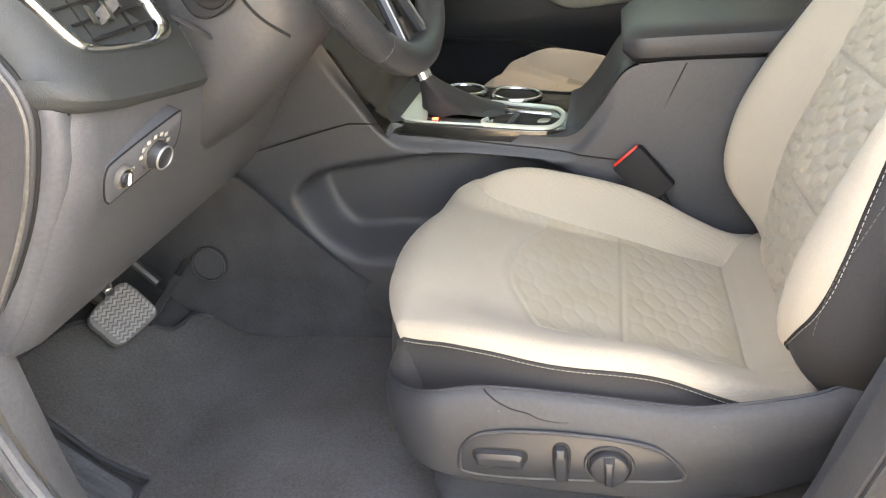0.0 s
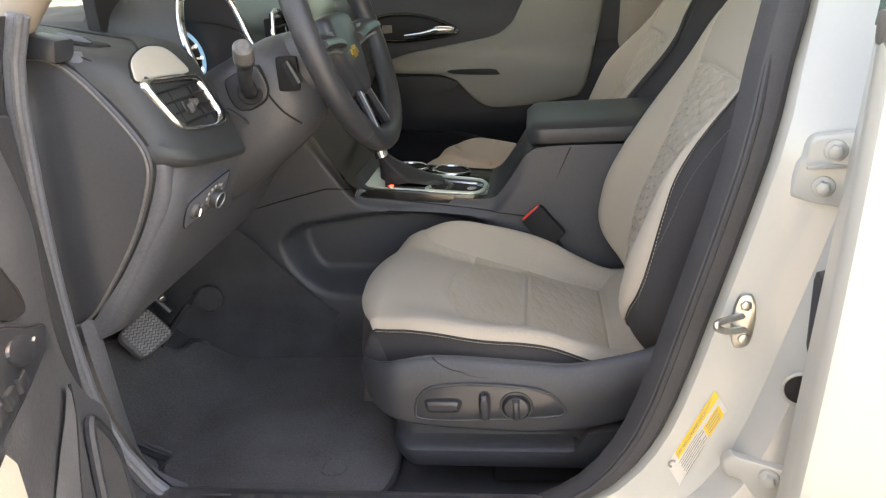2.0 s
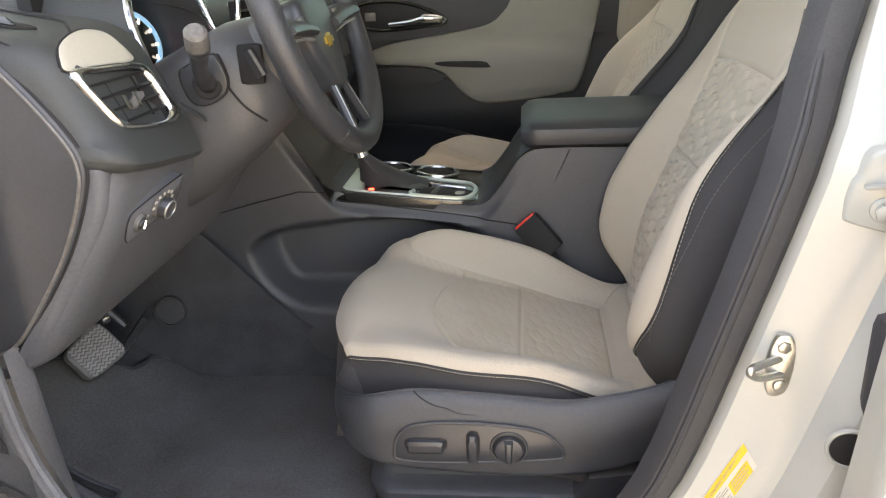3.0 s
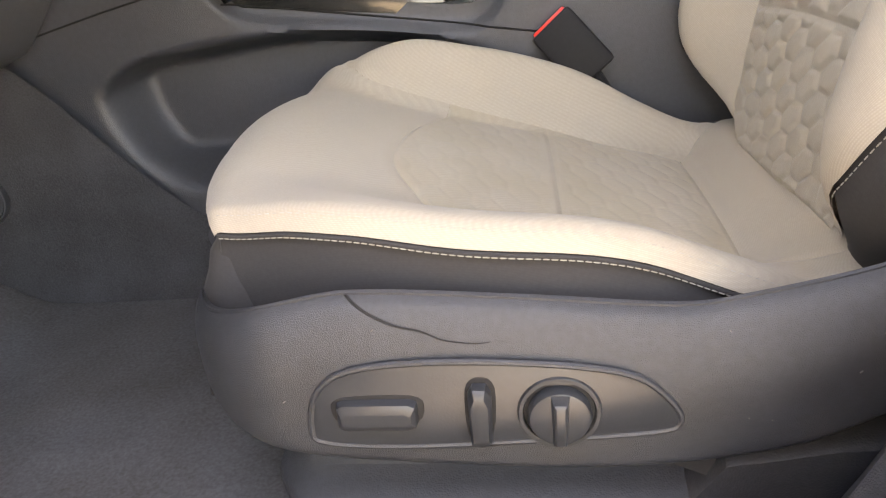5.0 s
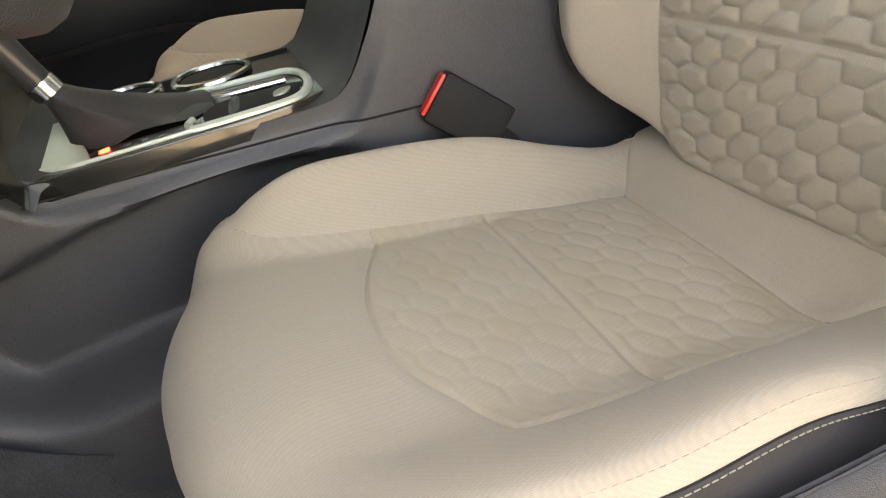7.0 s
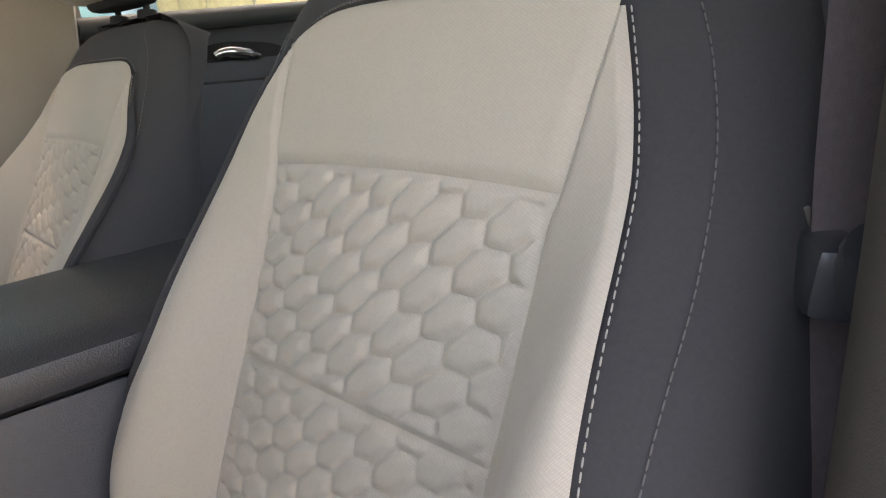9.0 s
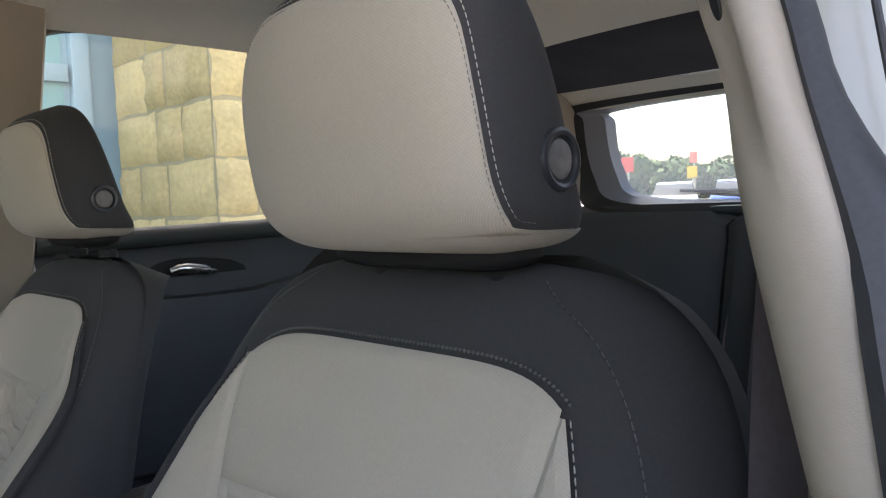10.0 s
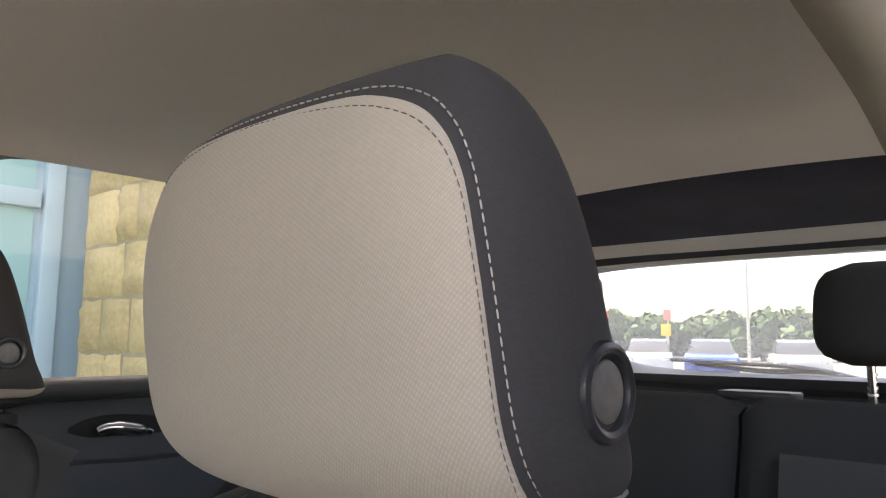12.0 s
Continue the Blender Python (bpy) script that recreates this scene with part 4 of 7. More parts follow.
# carpeted wall of the footwell beside the console, and the bulkhead
sheet("bulkhead", [[(-0.62 - 0.12 * (z - 0.5), y, z) for y in [-0.68 + 1.36 * j / 20 for j in range(21)]] for z in [0.45 + 0.05 * k for k in range(12)]], CARPET, "carpeted bulkhead behind the pedals", "bulkhead")
tun = thing("footwell_trim", (-0.45, -0.17, 0.45), "charcoal moulded carpet beside the centre console", "footwell trim", kind="structure")
rows = []
for k in range(24):
    x = -0.66 + 0.60 * k / 23
    rows.append([(x, -0.128 - 0.04 * math.sin(min(v / 0.9, 1) * 1.4) * (1 - 0.5 * step(-0.3, -0.1, x)) - 0.055 * (1 - v) ** 2, 0.43 + (0.34 - 0.24 * step(-0.42, -0.12, x)) * v + 0.12 * step(-0.36, -0.66, x) * (1 - v)) for v in [j / 12 for j in range(13)]])
vs, fs = loft(rows, False, False)
part("carpet_wall", (vs, fs), CARPET, tun)
part("cap", disc((-0.438, -0.186, 0.595), (0.1, -1, 0.15), 0.030, 0.01, 32, 0.002, 0.027), TRIMP, tun)
part("cap_face", disc((-0.438, -0.184, 0.595), (0.1, -1, 0.15), 0.0265, 0.01, 32, 0.002), CARPET, tun)

# pedals
WORNR = shader("worn_pedal_rubber", (0.30, 0.30, 0.30), 0.5, vary=0.3, big=60)
pedal = thing("brake_pedal", (-0.50, -0.36, 0.58), "grey ribbed rubber brake pedal with worn edges", "pedal")
pz = Vector((0.72, -0.42, 0.56)).normalized()
px_ = Vector((0.48, 0.0, -0.60)); px_ = (px_ - pz * px_.dot(pz)).normalized()
PM = Matrix.Translation((-0.496, -0.344, 0.598)) @ Matrix((px_, pz.cross(px_), pz)).transposed().to_4x4()
pad_out = smooth_line([(-0.030, -0.040), (0.0, -0.044), (0.028, -0.040), (0.036, 0.0), (0.034, 0.036), (0.0, 0.042), (-0.034, 0.036), (-0.037, 0.0)], 5, True)
part("pad", plate(pad_out, lambda a, b, d: PM @ Vector((a, b, -d)), 0.016, 0.005), RUBBER, pedal)
for k in range(9):
    a = -0.028 + 0.007 * k
    rib = [PM @ Vector((a + 0.0022 * (1 if j % 2 else -1), -0.036 + 0.072 * j / 14, 0.0008)) for j in range(15)]
    part("rib", tube(rib, 0.0022, 5), WORNR, pedal)
part("arm", tube([(-0.508, -0.340, 0.592), (-0.56, -0.345, 0.66), (-0.60, -0.352, 0.80)], 0.012, 8), BLACK, pedal)
gas = thing("accelerator_pedal", (-0.46, -0.255, 0.55), "dark metal accelerator pedal", "pedal")
part("pad", box((-0.48, -0.255, 0.58), (0.12, 0.045, 0.012), 0.004, Euler((radians(6), radians(-50), radians(6))).to_matrix().to_4x4()), SMOOTHP, gas)
part("arm", tube([(-0.49, -0.255, 0.60), (-0.56, -0.255, 0.68)], 0.008, 8), SMOOTHP, gas)

# ---- dashboard ----
dash = thing("dashboard", (-0.35, 0, 0.75), "black grained dashboard with chrome-ringed side vent and beige insert", "dashboard")
LOWP = [(-0.62, 0.72), (-0.42, 0.735), (-0.355, 0.755), (-0.325, 0.775), (-0.270, 0.845), (-0.222, 0.920), (-0.204, 0.965), (-0.199, 0.990), (-0.207, 1.032)]
UPP = [(-0.215, 0.986), (-0.190, 0.986), (-0.180, 0.992), (-0.180, 1.004), (-0.2075, 1.060), (-0.230, 1.110), (-0.242, 1.128), (-0.262, 1.143), (-0.30, 1.154), (-0.36, 1.163), (-0.50, 1.185), (-0.80, 1.20)]


def lip_rise(y, z):
    """The lower lip of the upper dash climbs towards the driver's door."""
    return spl(y, [(-0.70, 0.036), (-0.68, 0.021), (-0.65, 0.011), (-0.58, -0.001), (-0.475, -0.014), (-0.40, -0.014), (0.0, 0.0)]) * (1 - step(1.0, 1.05, z))


def dash_rows(prof, y0, y1, n, roll, lip=False):
    rows = []
    line = smooth_line(prof, 4)
    for k in range(n):
        y = y0 + (y1 - y0) * k / (n - 1)
        e = max(0.0, 1 - (min(y + 0.688, 0.688 - y)) / 0.045)
        cut = roll * (1 - math.sqrt(max(0.0, 1 - e * e)))
        rows.append([(p[0] - cut * (1 if p[0] > -0.5 else 0), y, p[1] - cut * 0.25 * (p[1] > 1.02) + (lip_rise(y, p[1]) if lip else 0.0)) for p in line])
    return rows


def face_x(y, z):
    """The dash face before the driver, a plane leaning forward."""
    return -0.235 + 0.04 * (y + 0.633) - 0.45 * (z - 1.111)


FN = Vector((1, -0.04, 0.45)).normalized()
def on_face(y, z, lift):
    return Vector((face_x(y, z), y, z)) + FN * lift


part("knee_panel", loft(dash_rows(LOWP, -0.688, -0.16, 60, 0.045), False, False), DASHP, dash, "black grained lower dash panel")
knee = lambda y, z: spl(z, [(b, a) for a, b in LOWP[2:]])
part("knee_seam", tube([(knee(-0.645, z) + 0.0008 - 0.006, -0.655, z) for z in [0.80 + 0.0237 * k for k in range(9)]], 0.0016, 5), WORNP, dash)
part("upper_body", loft(dash_rows(UPP, -0.688, -0.492, 40, 0.045, True), False, False), SOFTTOP, dash, "dark soft-touch upper dash")
part("upper_body", loft(dash_rows(UPP, -0.262, 0.688, 70, 0.045), False, False), SOFTTOP, dash, "dark soft-touch upper dash")
part("rear_top", loft([[(x, y, z + 0.016 * math.sin(math.pi * (y + 0.492) / 0.23) ** 1.5 * step(-0.8, -0.5, x)) for x, z in ((-0.37, 1.165), (-0.42, 1.172), (-0.50, 1.185), (-0.80, 1.20))] for y in [-0.4919 + 0.2298 * k / 20 for k in range(21)]], False, False), SOFTTOP, dash)
part("glovebox_panel", loft(dash_rows(LOWP, 0.16, 0.688, 30, 0.045), False, False), DASHP, dash)
part("centre_fascia", loft([[(x, y, z) for y in (-0.165, -0.15, 0.15, 0.165)] for x, z in ((-0.10, 0.80), (-0.145, 0.88), (-0.190, 0.96), (-0.19, 1.0), (-0.20, 1.06), (-0.235, 1.13))], False), GLOSSB, dash)
# end panel of the dash at the door
ENDO = smooth_line([(-0.345, 1.150), (-0.313, 1.142), (-0.280, 1.113), (-0.236, 1.053), (-0.222, 1.017), (-0.230, 0.980), (-0.262, 0.915), (-0.312, 0.845), (-0.352, 0.800), (-0.385, 0.788), (-0.43, 0.80), (-0.46, 0.95), (-0.44, 1.10), (-0.40, 1.147)], 5, True)
part("end_cap", plate([(a, b) for a, b in smooth_line([(-0.33, 1.156), (-0.282, 1.136), (-0.248, 1.09), (-0.212, 1.03), (-0.206, 1.0), (-0.225, 0.94), (-0.29, 0.84), (-0.345, 0.775), (-0.38, 0.757), (-0.60, 0.76), (-0.60, 1.17)], 3, True)], lambda a, b, d: Vector((a, -0.684 + d, b)), 0.03, 0.012, 4), DASHP, dash)
part("end_panel", plate(ENDO, lambda a, b, d: Vector((a, -0.6905 + d, b)), 0.012, 0.004, 3), TRIMP, dash, "smooth black dash end panel")
part("panel_gap", tube([(a, -0.6848, b) for a, b in ENDO], 0.0026, 6, True), BLACK, dash)
part("panel_lip", tube([(a - 0.0065 * (a > -0.42), -0.6905, b - 0.002) for a, b in ENDO], 0.0022, 6, True), WORNP, dash)
part("side_seam", tube(smooth_line([(-0.31, -0.676, 1.150), (-0.276, -0.676, 1.136), (-0.252, -0.674, 1.100), (-0.226, -0.672, 1.045), (-0.206, -0.668, 1.000)], 6), 0.0018, 5), BLACK, dash)
# vent in the driver's corner
VR = smooth_line([(-0.661, 1.108), (-0.615, 1.107), (-0.572, 1.104), (-0.532, 1.100), (-0.519, 1.088), (-0.514, 1.062), (-0.512, 1.038), (-0.522, 1.028), (-0.545, 1.0265), (-0.592, 1.031), (-0.628, 1.038), (-0.641, 1.046), (-0.653, 1.072)], 4, True)
VI = smooth_line([(-0.648, 1.098), (-0.612, 1.098), (-0.581, 1.096), (-0.540, 1.092), (-0.531, 1.082), (-0.528, 1.060), (-0.528, 1.044), (-0.536, 1.037), (-0.559, 1.034), (-0.592, 1.038), (-0.617, 1.043), (-0.630, 1.050), (-0.641, 1.070)], 4, True)
rings = []
for f, l in ((0.0, -0.004), (0.05, 0.0055), (0.25, 0.0095), (0.5, 0.0108), (0.75, 0.0092), (0.95, 0.006), (1.0, 0.0)):
    rings.append([on_face(a + (c - a) * f, b + (d - b) * f, l) for (a, b), (c, d) in zip(VR, VI)])
vent = part("vent", plate(VI, lambda a, b, d: on_face(a, b, 0.0012 - d), 0.008, 0.0005), BLACK, dash, "black air vent in a chrome ring")
part("vent_ring", loft(rings, True, False), CHROME, vent, "chrome ring", 60)
for k in range(4):
    z = 1.046 + 0.0145 * k
    y0, y1 = -0.648 + 0.010 * (3 - k), -0.531
    part("vane", loft([[on_face(y, z + dz, l) for l, dz in ((0.0058, -0.0012), (0.0066, 0.0), (0.0058, 0.0012), (0.0010, 0.0035), (0.0010, 0.0018))] for y in (y0, (y0 + y1) / 2, y1)]), BUCKLE, vent)
for yy in (-0.615, -0.560):
    part("upright_vane", loft([[on_face(yy + a, z, l) for a, l in ((-0.0008, 0.004), (0.0008, 0.004), (0.0008, 0.0), (-0.0008, 0.0))] for z in (1.043, 1.092)]), BUCKLE, vent)
part("vent_knob", loft([[on_face(a, b, l) for a, b in ((-0.596, 1.055), (-0.580, 1.060), (-0.566, 1.064), (-0.564, 1.069), (-0.578, 1.071), (-0.594, 1.065))] for l in (0.004, 0.008, 0.009)]), WORNP, vent, "grey vent slider")
for a in (-0.604, -0.583):
    part("knob_fin", loft([[on_face(a + q, b, l) for q, b in ((-0.003, 1.057), (0.002, 1.055), (0.002, 1.070), (-0.002, 1.072))] for l in (0.0075, 0.0095)]), STEEL, vent)
# beige insert above the vent
PO = smooth_line([(-0.662, 1.1095), (-0.661, 1.122), (-0.645, 1.135), (-0.612, 1.144), (-0.581, 1.1465), (-0.552, 1.140), (-0.538, 1.122), (-0.531, 1.106), (-0.549, 1.1035), (-0.573, 1.1055), (-0.615, 1.108)], 4, True)
def bent(y, z, lift):
    p = on_face(y, z, lift)
    k = max(0.0, z - 1.118)
    return p + Vector((-7.0 * k * k, 0, -1.2 * k * k))
IR = []
for f, l in ((1.0, -0.008), (1.0, 0.0005), (0.985, 0.0025), (0.95, 0.0032), (0.8, 0.0032), (0.6, 0.0032), (0.4, 0.0032), (0.2, 0.0032), (0.02, 0.0032)):
    IR.append([bent(-0.597 + (a + 0.597) * f, 1.124 + (b - 1.124) * f, l + 0.001) for a, b in PO])
part("insert", loft(IR), BEIGEV, dash, "beige dash insert", 60)
part("insert_gap", tube([bent(a, b, 0.0012) for a, b in PO], 0.0018, 6, True), BLACK, dash)
part("top_seam", tube(smooth_line([(-0.258, -0.600, 1.1415), (-0.275, -0.575, 1.150), (-0.30, -0.55, 1.156), (-0.36, -0.53, 1.165), (-0.50, -0.50, 1.187)], 6), 0.0016, 5), BLACK, dash)
part("glove_light_chip", tube(smooth_line([on_face(-0.500, 1.045, 0.004), on_face(-0.485, 1.030, 0.008), on_face(-0.470, 1.012, 0.010)], 4), [0.001] + [0.003] * 7 + [0.001], 6), SMOOTHP, dash)
DS = smooth_line([(-0.392, -0.580), (-0.35, -0.600), (-0.292, -0.612), (-0.288, -0.622), (-0.300, -0.640), (-0.335, -0.637), (-0.38, -0.606)], 4, True)
dtop = lambda x: spl(-x, [(0.262, 1.143), (0.30, 1.154), (0.36, 1.163), (0.50, 1.185)])
part("defroster_slot", plate(DS, lambda a, b, d: Vector((a, b, dtop(a) + 0.0028 - d)), 0.01, 0.001), BLACK, dash)
for k in range(4):
    y = -0.632 + 0.011 * k
    part("slot_rib", tube([(-0.300 - 0.010 * k, y, dtop(-0.30 - 0.010 * k) + 0.0035), (-0.375, y + 0.018, dtop(-0.375) + 0.0035)], 0.0022, 6), SMOOTHP, dash)
# lamp switch panel on the knee panel
SC = Vector((-0.209, -0.5955, 0.936))
sn = Vector((0.90, -0.10, -0.40)).normalized()
sa = Vector((0.06, 1, 0.0)); sa = (sa - sn * sa.dot(sn)).normalized()
sb = sn.cross(sa); sb = -sb if sb.z < 0 else sb
SO = smooth_line([(-0.046, -0.020), (-0.046, 0.004), (-0.030, 0.013), (0.050, 0.030), (0.060, 0.026), (0.060, 0.004), (0.046, -0.012), (-0.030, -0.030), (-0.041, -0.030)], 4, True)
swp = part("lamp_switch_panel", plate(SO, lambda a, b, d: SC + sa * a + sb * b + sn * (0.0028 - d), 0.03, 0.002), DASHP, dash, "black lamp switch panel")
part("panel_rim", tube([SC + sa * a + sb * b + sn * 0.0016 for a, b in SO], 0.0010, 6, True), BLACK, swp)
part("knob_well", disc(SC + sa * 0.016 + sb * 0.002 + sn * 0.0085, sn, 0.0165, 0.006, 28, 0.002, 0.0145), WORNP, swp)
part("lamp_knob", disc(SC + sa * 0.016 + sb * 0.002 + sn * 0.018, sn, 0.0135, 0.020, 28, 0.003), SMOOTHP, swp)
part("knob_cap", disc(SC + sa * 0.016 + sb * 0.002 + sn * 0.0192, sn, 0.0125, 0.004, 24, 0.001, 0.0108), DULL, swp)
part("dimmer_ring", disc(SC - sa * 0.026 - sb * 0.007 + sn * 0.0095, sn, 0.0115, 0.006, 24, 0.002, 0.009), WORNP, swp)
part("dimmer_wheel", disc(SC - sa * 0.026 - sb * 0.007 + sn * 0.0115, sn, 0.008, 0.01, 20, 0.003), SMOOTHP, swp)
part("dimmer_mark", box(SC - sa * 0.026 - sb * 0.007 + sn * 0.0120, (0.0022, 0.011, 0.001), 0.0003, Matrix((sa, sb, sn)).transposed().to_4x4()), GWHITE, swp)
for a, b in ((-0.003, 0.013), (0.004, 0.018), (0.013, 0.021), (0.022, 0.021), (0.030, 0.018), (-0.006, 0.006), (0.034, 0.011), (-0.017, -0.001)):
    part("icon", box(SC + sa * a + sb * b + sn * 0.0078, (0.0045, 0.0038, 0.0008), 0.0002, Matrix((sa, sb, sn)).transposed().to_4x4()), PAPER, swp)
part("screw", disc((-0.327, -0.552, 0.762), (0.6, -0.6, -0.3), 0.006, 0.02, 12, 0.002), CHROME, dash)
# instrument hood and dials
HT = smooth_line([(-0.222, -0.483, 1.046), (-0.238, -0.474, 1.090), (-0.256, -0.462, 1.135), (-0.266, -0.446, 1.172), (-0.276, -0.405, 1.208), (-0.284, -0.345, 1.236), (-0.280, -0.290, 1.232), (-0.262, -0.256, 1.19), (-0.238, -0.250, 1.12), (-0.215, -0.250, 1.05)], 6)
part("hood_trim", tube(HT, 0.0060, 10), CHROME, dash, "chrome cluster surround")
part("instrument_hood", loft([[Vector(p), Vector(p) + Vector((-0.05, 0.006 if p[1] < -0.37 else -0.006, -0.006)), Vector((-0.37, -0.375 + (p[1] + 0.375) * 0.88, 1.04 + (p[2] - 1.04) * 0.9))] for p in HT], False, False), SMOOTHP, dash)
part("hood_cover", loft([[Vector(p) + Vector((-0.001, 0, 0.003)), Vector((p[0] - 0.05, -0.377 + (p[1] + 0.377) * 1.07, p[2] + 0.012)), Vector((-0.40, -0.377 + (p[1] + 0.377) * 1.18, 1.168 + max(0.0, p[2] - 1.10) * 0.35)), Vector((-0.52, -0.377 + (p[1] + 0.377) * 1.25, 1.186))] for p in HT], False, False), SOFTTOP, dash)
part("instrument_backing", box((-0.376, -0.365, 1.125), (0.02, 0.26, 0.22), 0.004), BLACK, dash)
part("cluster_floor", box((-0.30, -0.375, 1.036), (0.16, 0.225, 0.01), 0.003), SMOOTHP, dash)
for yc in (-0.322, -0.425):
    dl = part("dial", disc((-0.330, yc, 1.105), (1, -0.35, 0.25), 0.050, 0.008, 40, 0.002, 0.041), GBLUE, dash, "blue-lit dial ring")
    part("dial_face", disc((-0.331, yc, 1.105), (1, -0.35, 0.25), 0.0415, 0.006, 40, 0.001), GLOSSB, dl)
    for k in range(9):
        w = radians(-40 + 260 * k / 8)
        part("dial_mark", box((-0.3285 + 0.35 * 0.036 * math.cos(w) - 0.25 * 0.036 * math.sin(w), yc + 0.036 * math.cos(w), 1.105 + 0.036 * math.sin(w)), (0.0015, 0.007, 0.004), 0.0003, Euler((w, 0, 0)).to_matrix().to_4x4()), GWHITE, dl)
    part("needle", tube([(-0.327, yc, 1.105), (-0.328, yc - 0.012, 1.072)], 0.0018, 6), GRED, dl)
# middle screen and middle vent
screen = part("screen", box((-0.168, -0.055, 1.148), (0.014, 0.25, 0.100), 0.004, Euler((0, radians(-14), 0)).to_matrix().to_4x4()), SMOOTHP, dash, "centre screen")
part("display", box((-0.1603, -0.055, 1.150), (0.003, 0.232, 0.084), 0.001, Euler((0, radians(-14), 0)).to_matrix().to_4x4()), SCREENREFL, screen, "display with a pale reflection put into its colour")
part("screen_trim", tube(smooth_line([(-0.200, -0.150, 1.19), (-0.185, -0.150, 1.10), (-0.180, -0.140, 1.07)], 6), 0.004, 8), CHROME, dash)
cv = part("centre_vent", box((-0.205, -0.205, 1.11), (0.02, 0.06, 0.09), 0.004), BLACK, dash)
part("vent_ring", tube([(-0.192, -0.205 + a, 1.11 + b) for a, b in smooth_line([(-0.040, -0.045), (0.030, -0.050), (0.034, 0.035), (-0.045, 0.052)], 3, True)], 0.005, 8, True), CHROME, cv)
for k in range(4):
    part("vane", box((-0.193, -0.205, 1.08 + 0.02 * k), (0.01, 0.055, 0.003), 0.001), SMOOTHP, cv)

# steering column and wheel
CC, CN = Vector((-0.052, -0.378, 1.108)), Vector((0.90, 0, 0.43)).normalized()
CU = Vector((-0.43, 0, 0.90)).normalized()
WY = Vector((0, 1, 0))
WC, WN = Vector((-0.039, -0.3685, 1.134)), Vector((0.9515, 0, 0.3077)).normalized()
WU = Vector((-0.3077, 0, 0.9515)).normalized()
colm = thing("steering_column", (-0.15, -0.378, 0.98), "black steering column shroud with a wiper stalk", "steering column")
rings = []
for k, (d, rw, rh, dz) in enumerate(((0.40, 0.085, 0.10, -0.03), (0.24, 0.090, 0.098, -0.026), (0.14, 0.088, 0.088, -0.016), (0.085, 0.082, 0.078, -0.008), (0.062, 0.070, 0.064, 0.0), (0.050, 0.056, 0.052, 0.008), (0.020, 0.050, 0.048, 0.016))):
    c = CC - CN * d
    ring = []
    for j in range(28):
        w = 2 * math.pi * j / 28
        q = (abs(math.cos(w)) ** 3 + abs(math.sin(w)) ** 3) ** (-1 / 3)
        ring.append(c + WY * (rw * q * math.cos(w)) + CU * (rh * q * math.sin(w) + dz))
    rings.append(ring)
part("shroud", loft(rings), SHROUD, colm)
part("column_hole", disc(CC - CN * 0.10 - WY * 0.02 - CU * 0.073, -CU, 0.003, 0.004, 10, 0.0005), BLACK, colm)
BO = Vector((-0.170, -0.4668, 1.068))
bu, bw = Vector((0.93, 0, 0.36)).normalized(), Vector((-0.36, 0, 0.93)).normalized()
BOO = smooth_line([(-0.030, -0.014), (-0.027, 0.020), (-0.010, 0.026), (0.024, 0.026), (0.031, 0.018), (0.030, -0.010), (0.016, -0.026), (-0.014, -0.028)], 4, True)
part("boot_plate", plate(BOO, lambda a, b, d: BO + bu * a + bw * b + Vector((0, d - 0.004, 0)), 0.02, 0.003), SMOOTHP, colm)
part("boot_gap", tube([BO + bu * a * 1.02 + bw * b * 1.02 + Vector((0, -0.001, 0)) for a, b in BOO], 0.0011, 6, True), BLACK, colm)
bc0 = BO + bw * -0.004 + bu * 0.004
stalk = part("stalk", tube(smooth_line([bc0 + Vector((0, -0.004, 0)), bc0 + Vector((0.004, -0.024, 0.010)), Vector((-0.154, -0.512, 1.092)), Vector((-0.143, -0.532, 1.112)), Vector((-0.138, -0.545, 1.124))], 4), [0.012] * 5 + [0.0105] * 5 + [0.0115] * 3 + [0.0145] * 4, 14), SMOOTHP, colm, "black wiper stalk")
part("stalk_tip", tube([(-0.139, -0.542, 1.121), (-0.133, -0.556, 1.136), (-0.131, -0.560, 1.139)], [0.0150, 0.0138, 0.009], 14), WORNP, stalk, "grey stalk tip")
part("stalk_boot", disc(bc0 + Vector((0, -0.006, 0)), (0.1, -1, 0.2), 0.0205, 0.008, 28, 0.003, 0.011), BLACK, stalk)
part("column_seam", tube(smooth_line([(-0.098, -0.452, 1.010), (-0.125, -0.462, 1.035), (-0.148, -0.466, 1.075), (-0.150, -0.466, 1.10)], 6), 0.0016, 5), BLACK, colm)

wheel = thing("steering_wheel", WC, "black leather steering wheel with stitched rim and a gold badge", "steering wheel")
RW, RH = 0.188, 0.181
def rim(w, r=0.0):
    return WC + WY * ((RW + r) * math.cos(w)) + WU * ((RH + r) * math.sin(w) * (1 if math.sin(w) > 0 else 0.97))
rw = [rim(2 * math.pi * k / 96) for k in range(96)]
rad = [0.0178 + 0.0025 * (math.exp(-((k / 96 * 360 - 150) / 14) ** 2) + math.exp(-((k / 96 * 360 - 30) / 14) ** 2)) for k in range(96)]
part("rim", tube(rw, rad, 14, True), LEATHER, wheel, "black leather rim")
part("rim_stitching", stitches([rim(2 * math.pi * k / 200, -0.0162) + WN * 0.003 for k in range(201)], WN, 0.005, 0.004, 0.0012), LEATHER, wheel)
for w0 in (radians(-52), radians(-128)):
    c = rim(w0)
    a = (c - WC).normalized()
    part("rim_seam", tube([c + (a * math.cos(q) + WN * math.sin(q)) * 0.0172 for q in [2 * math.pi * k / 16 for k in range(16)]], 0.0008, 5, True), DTHREAD, wheel)
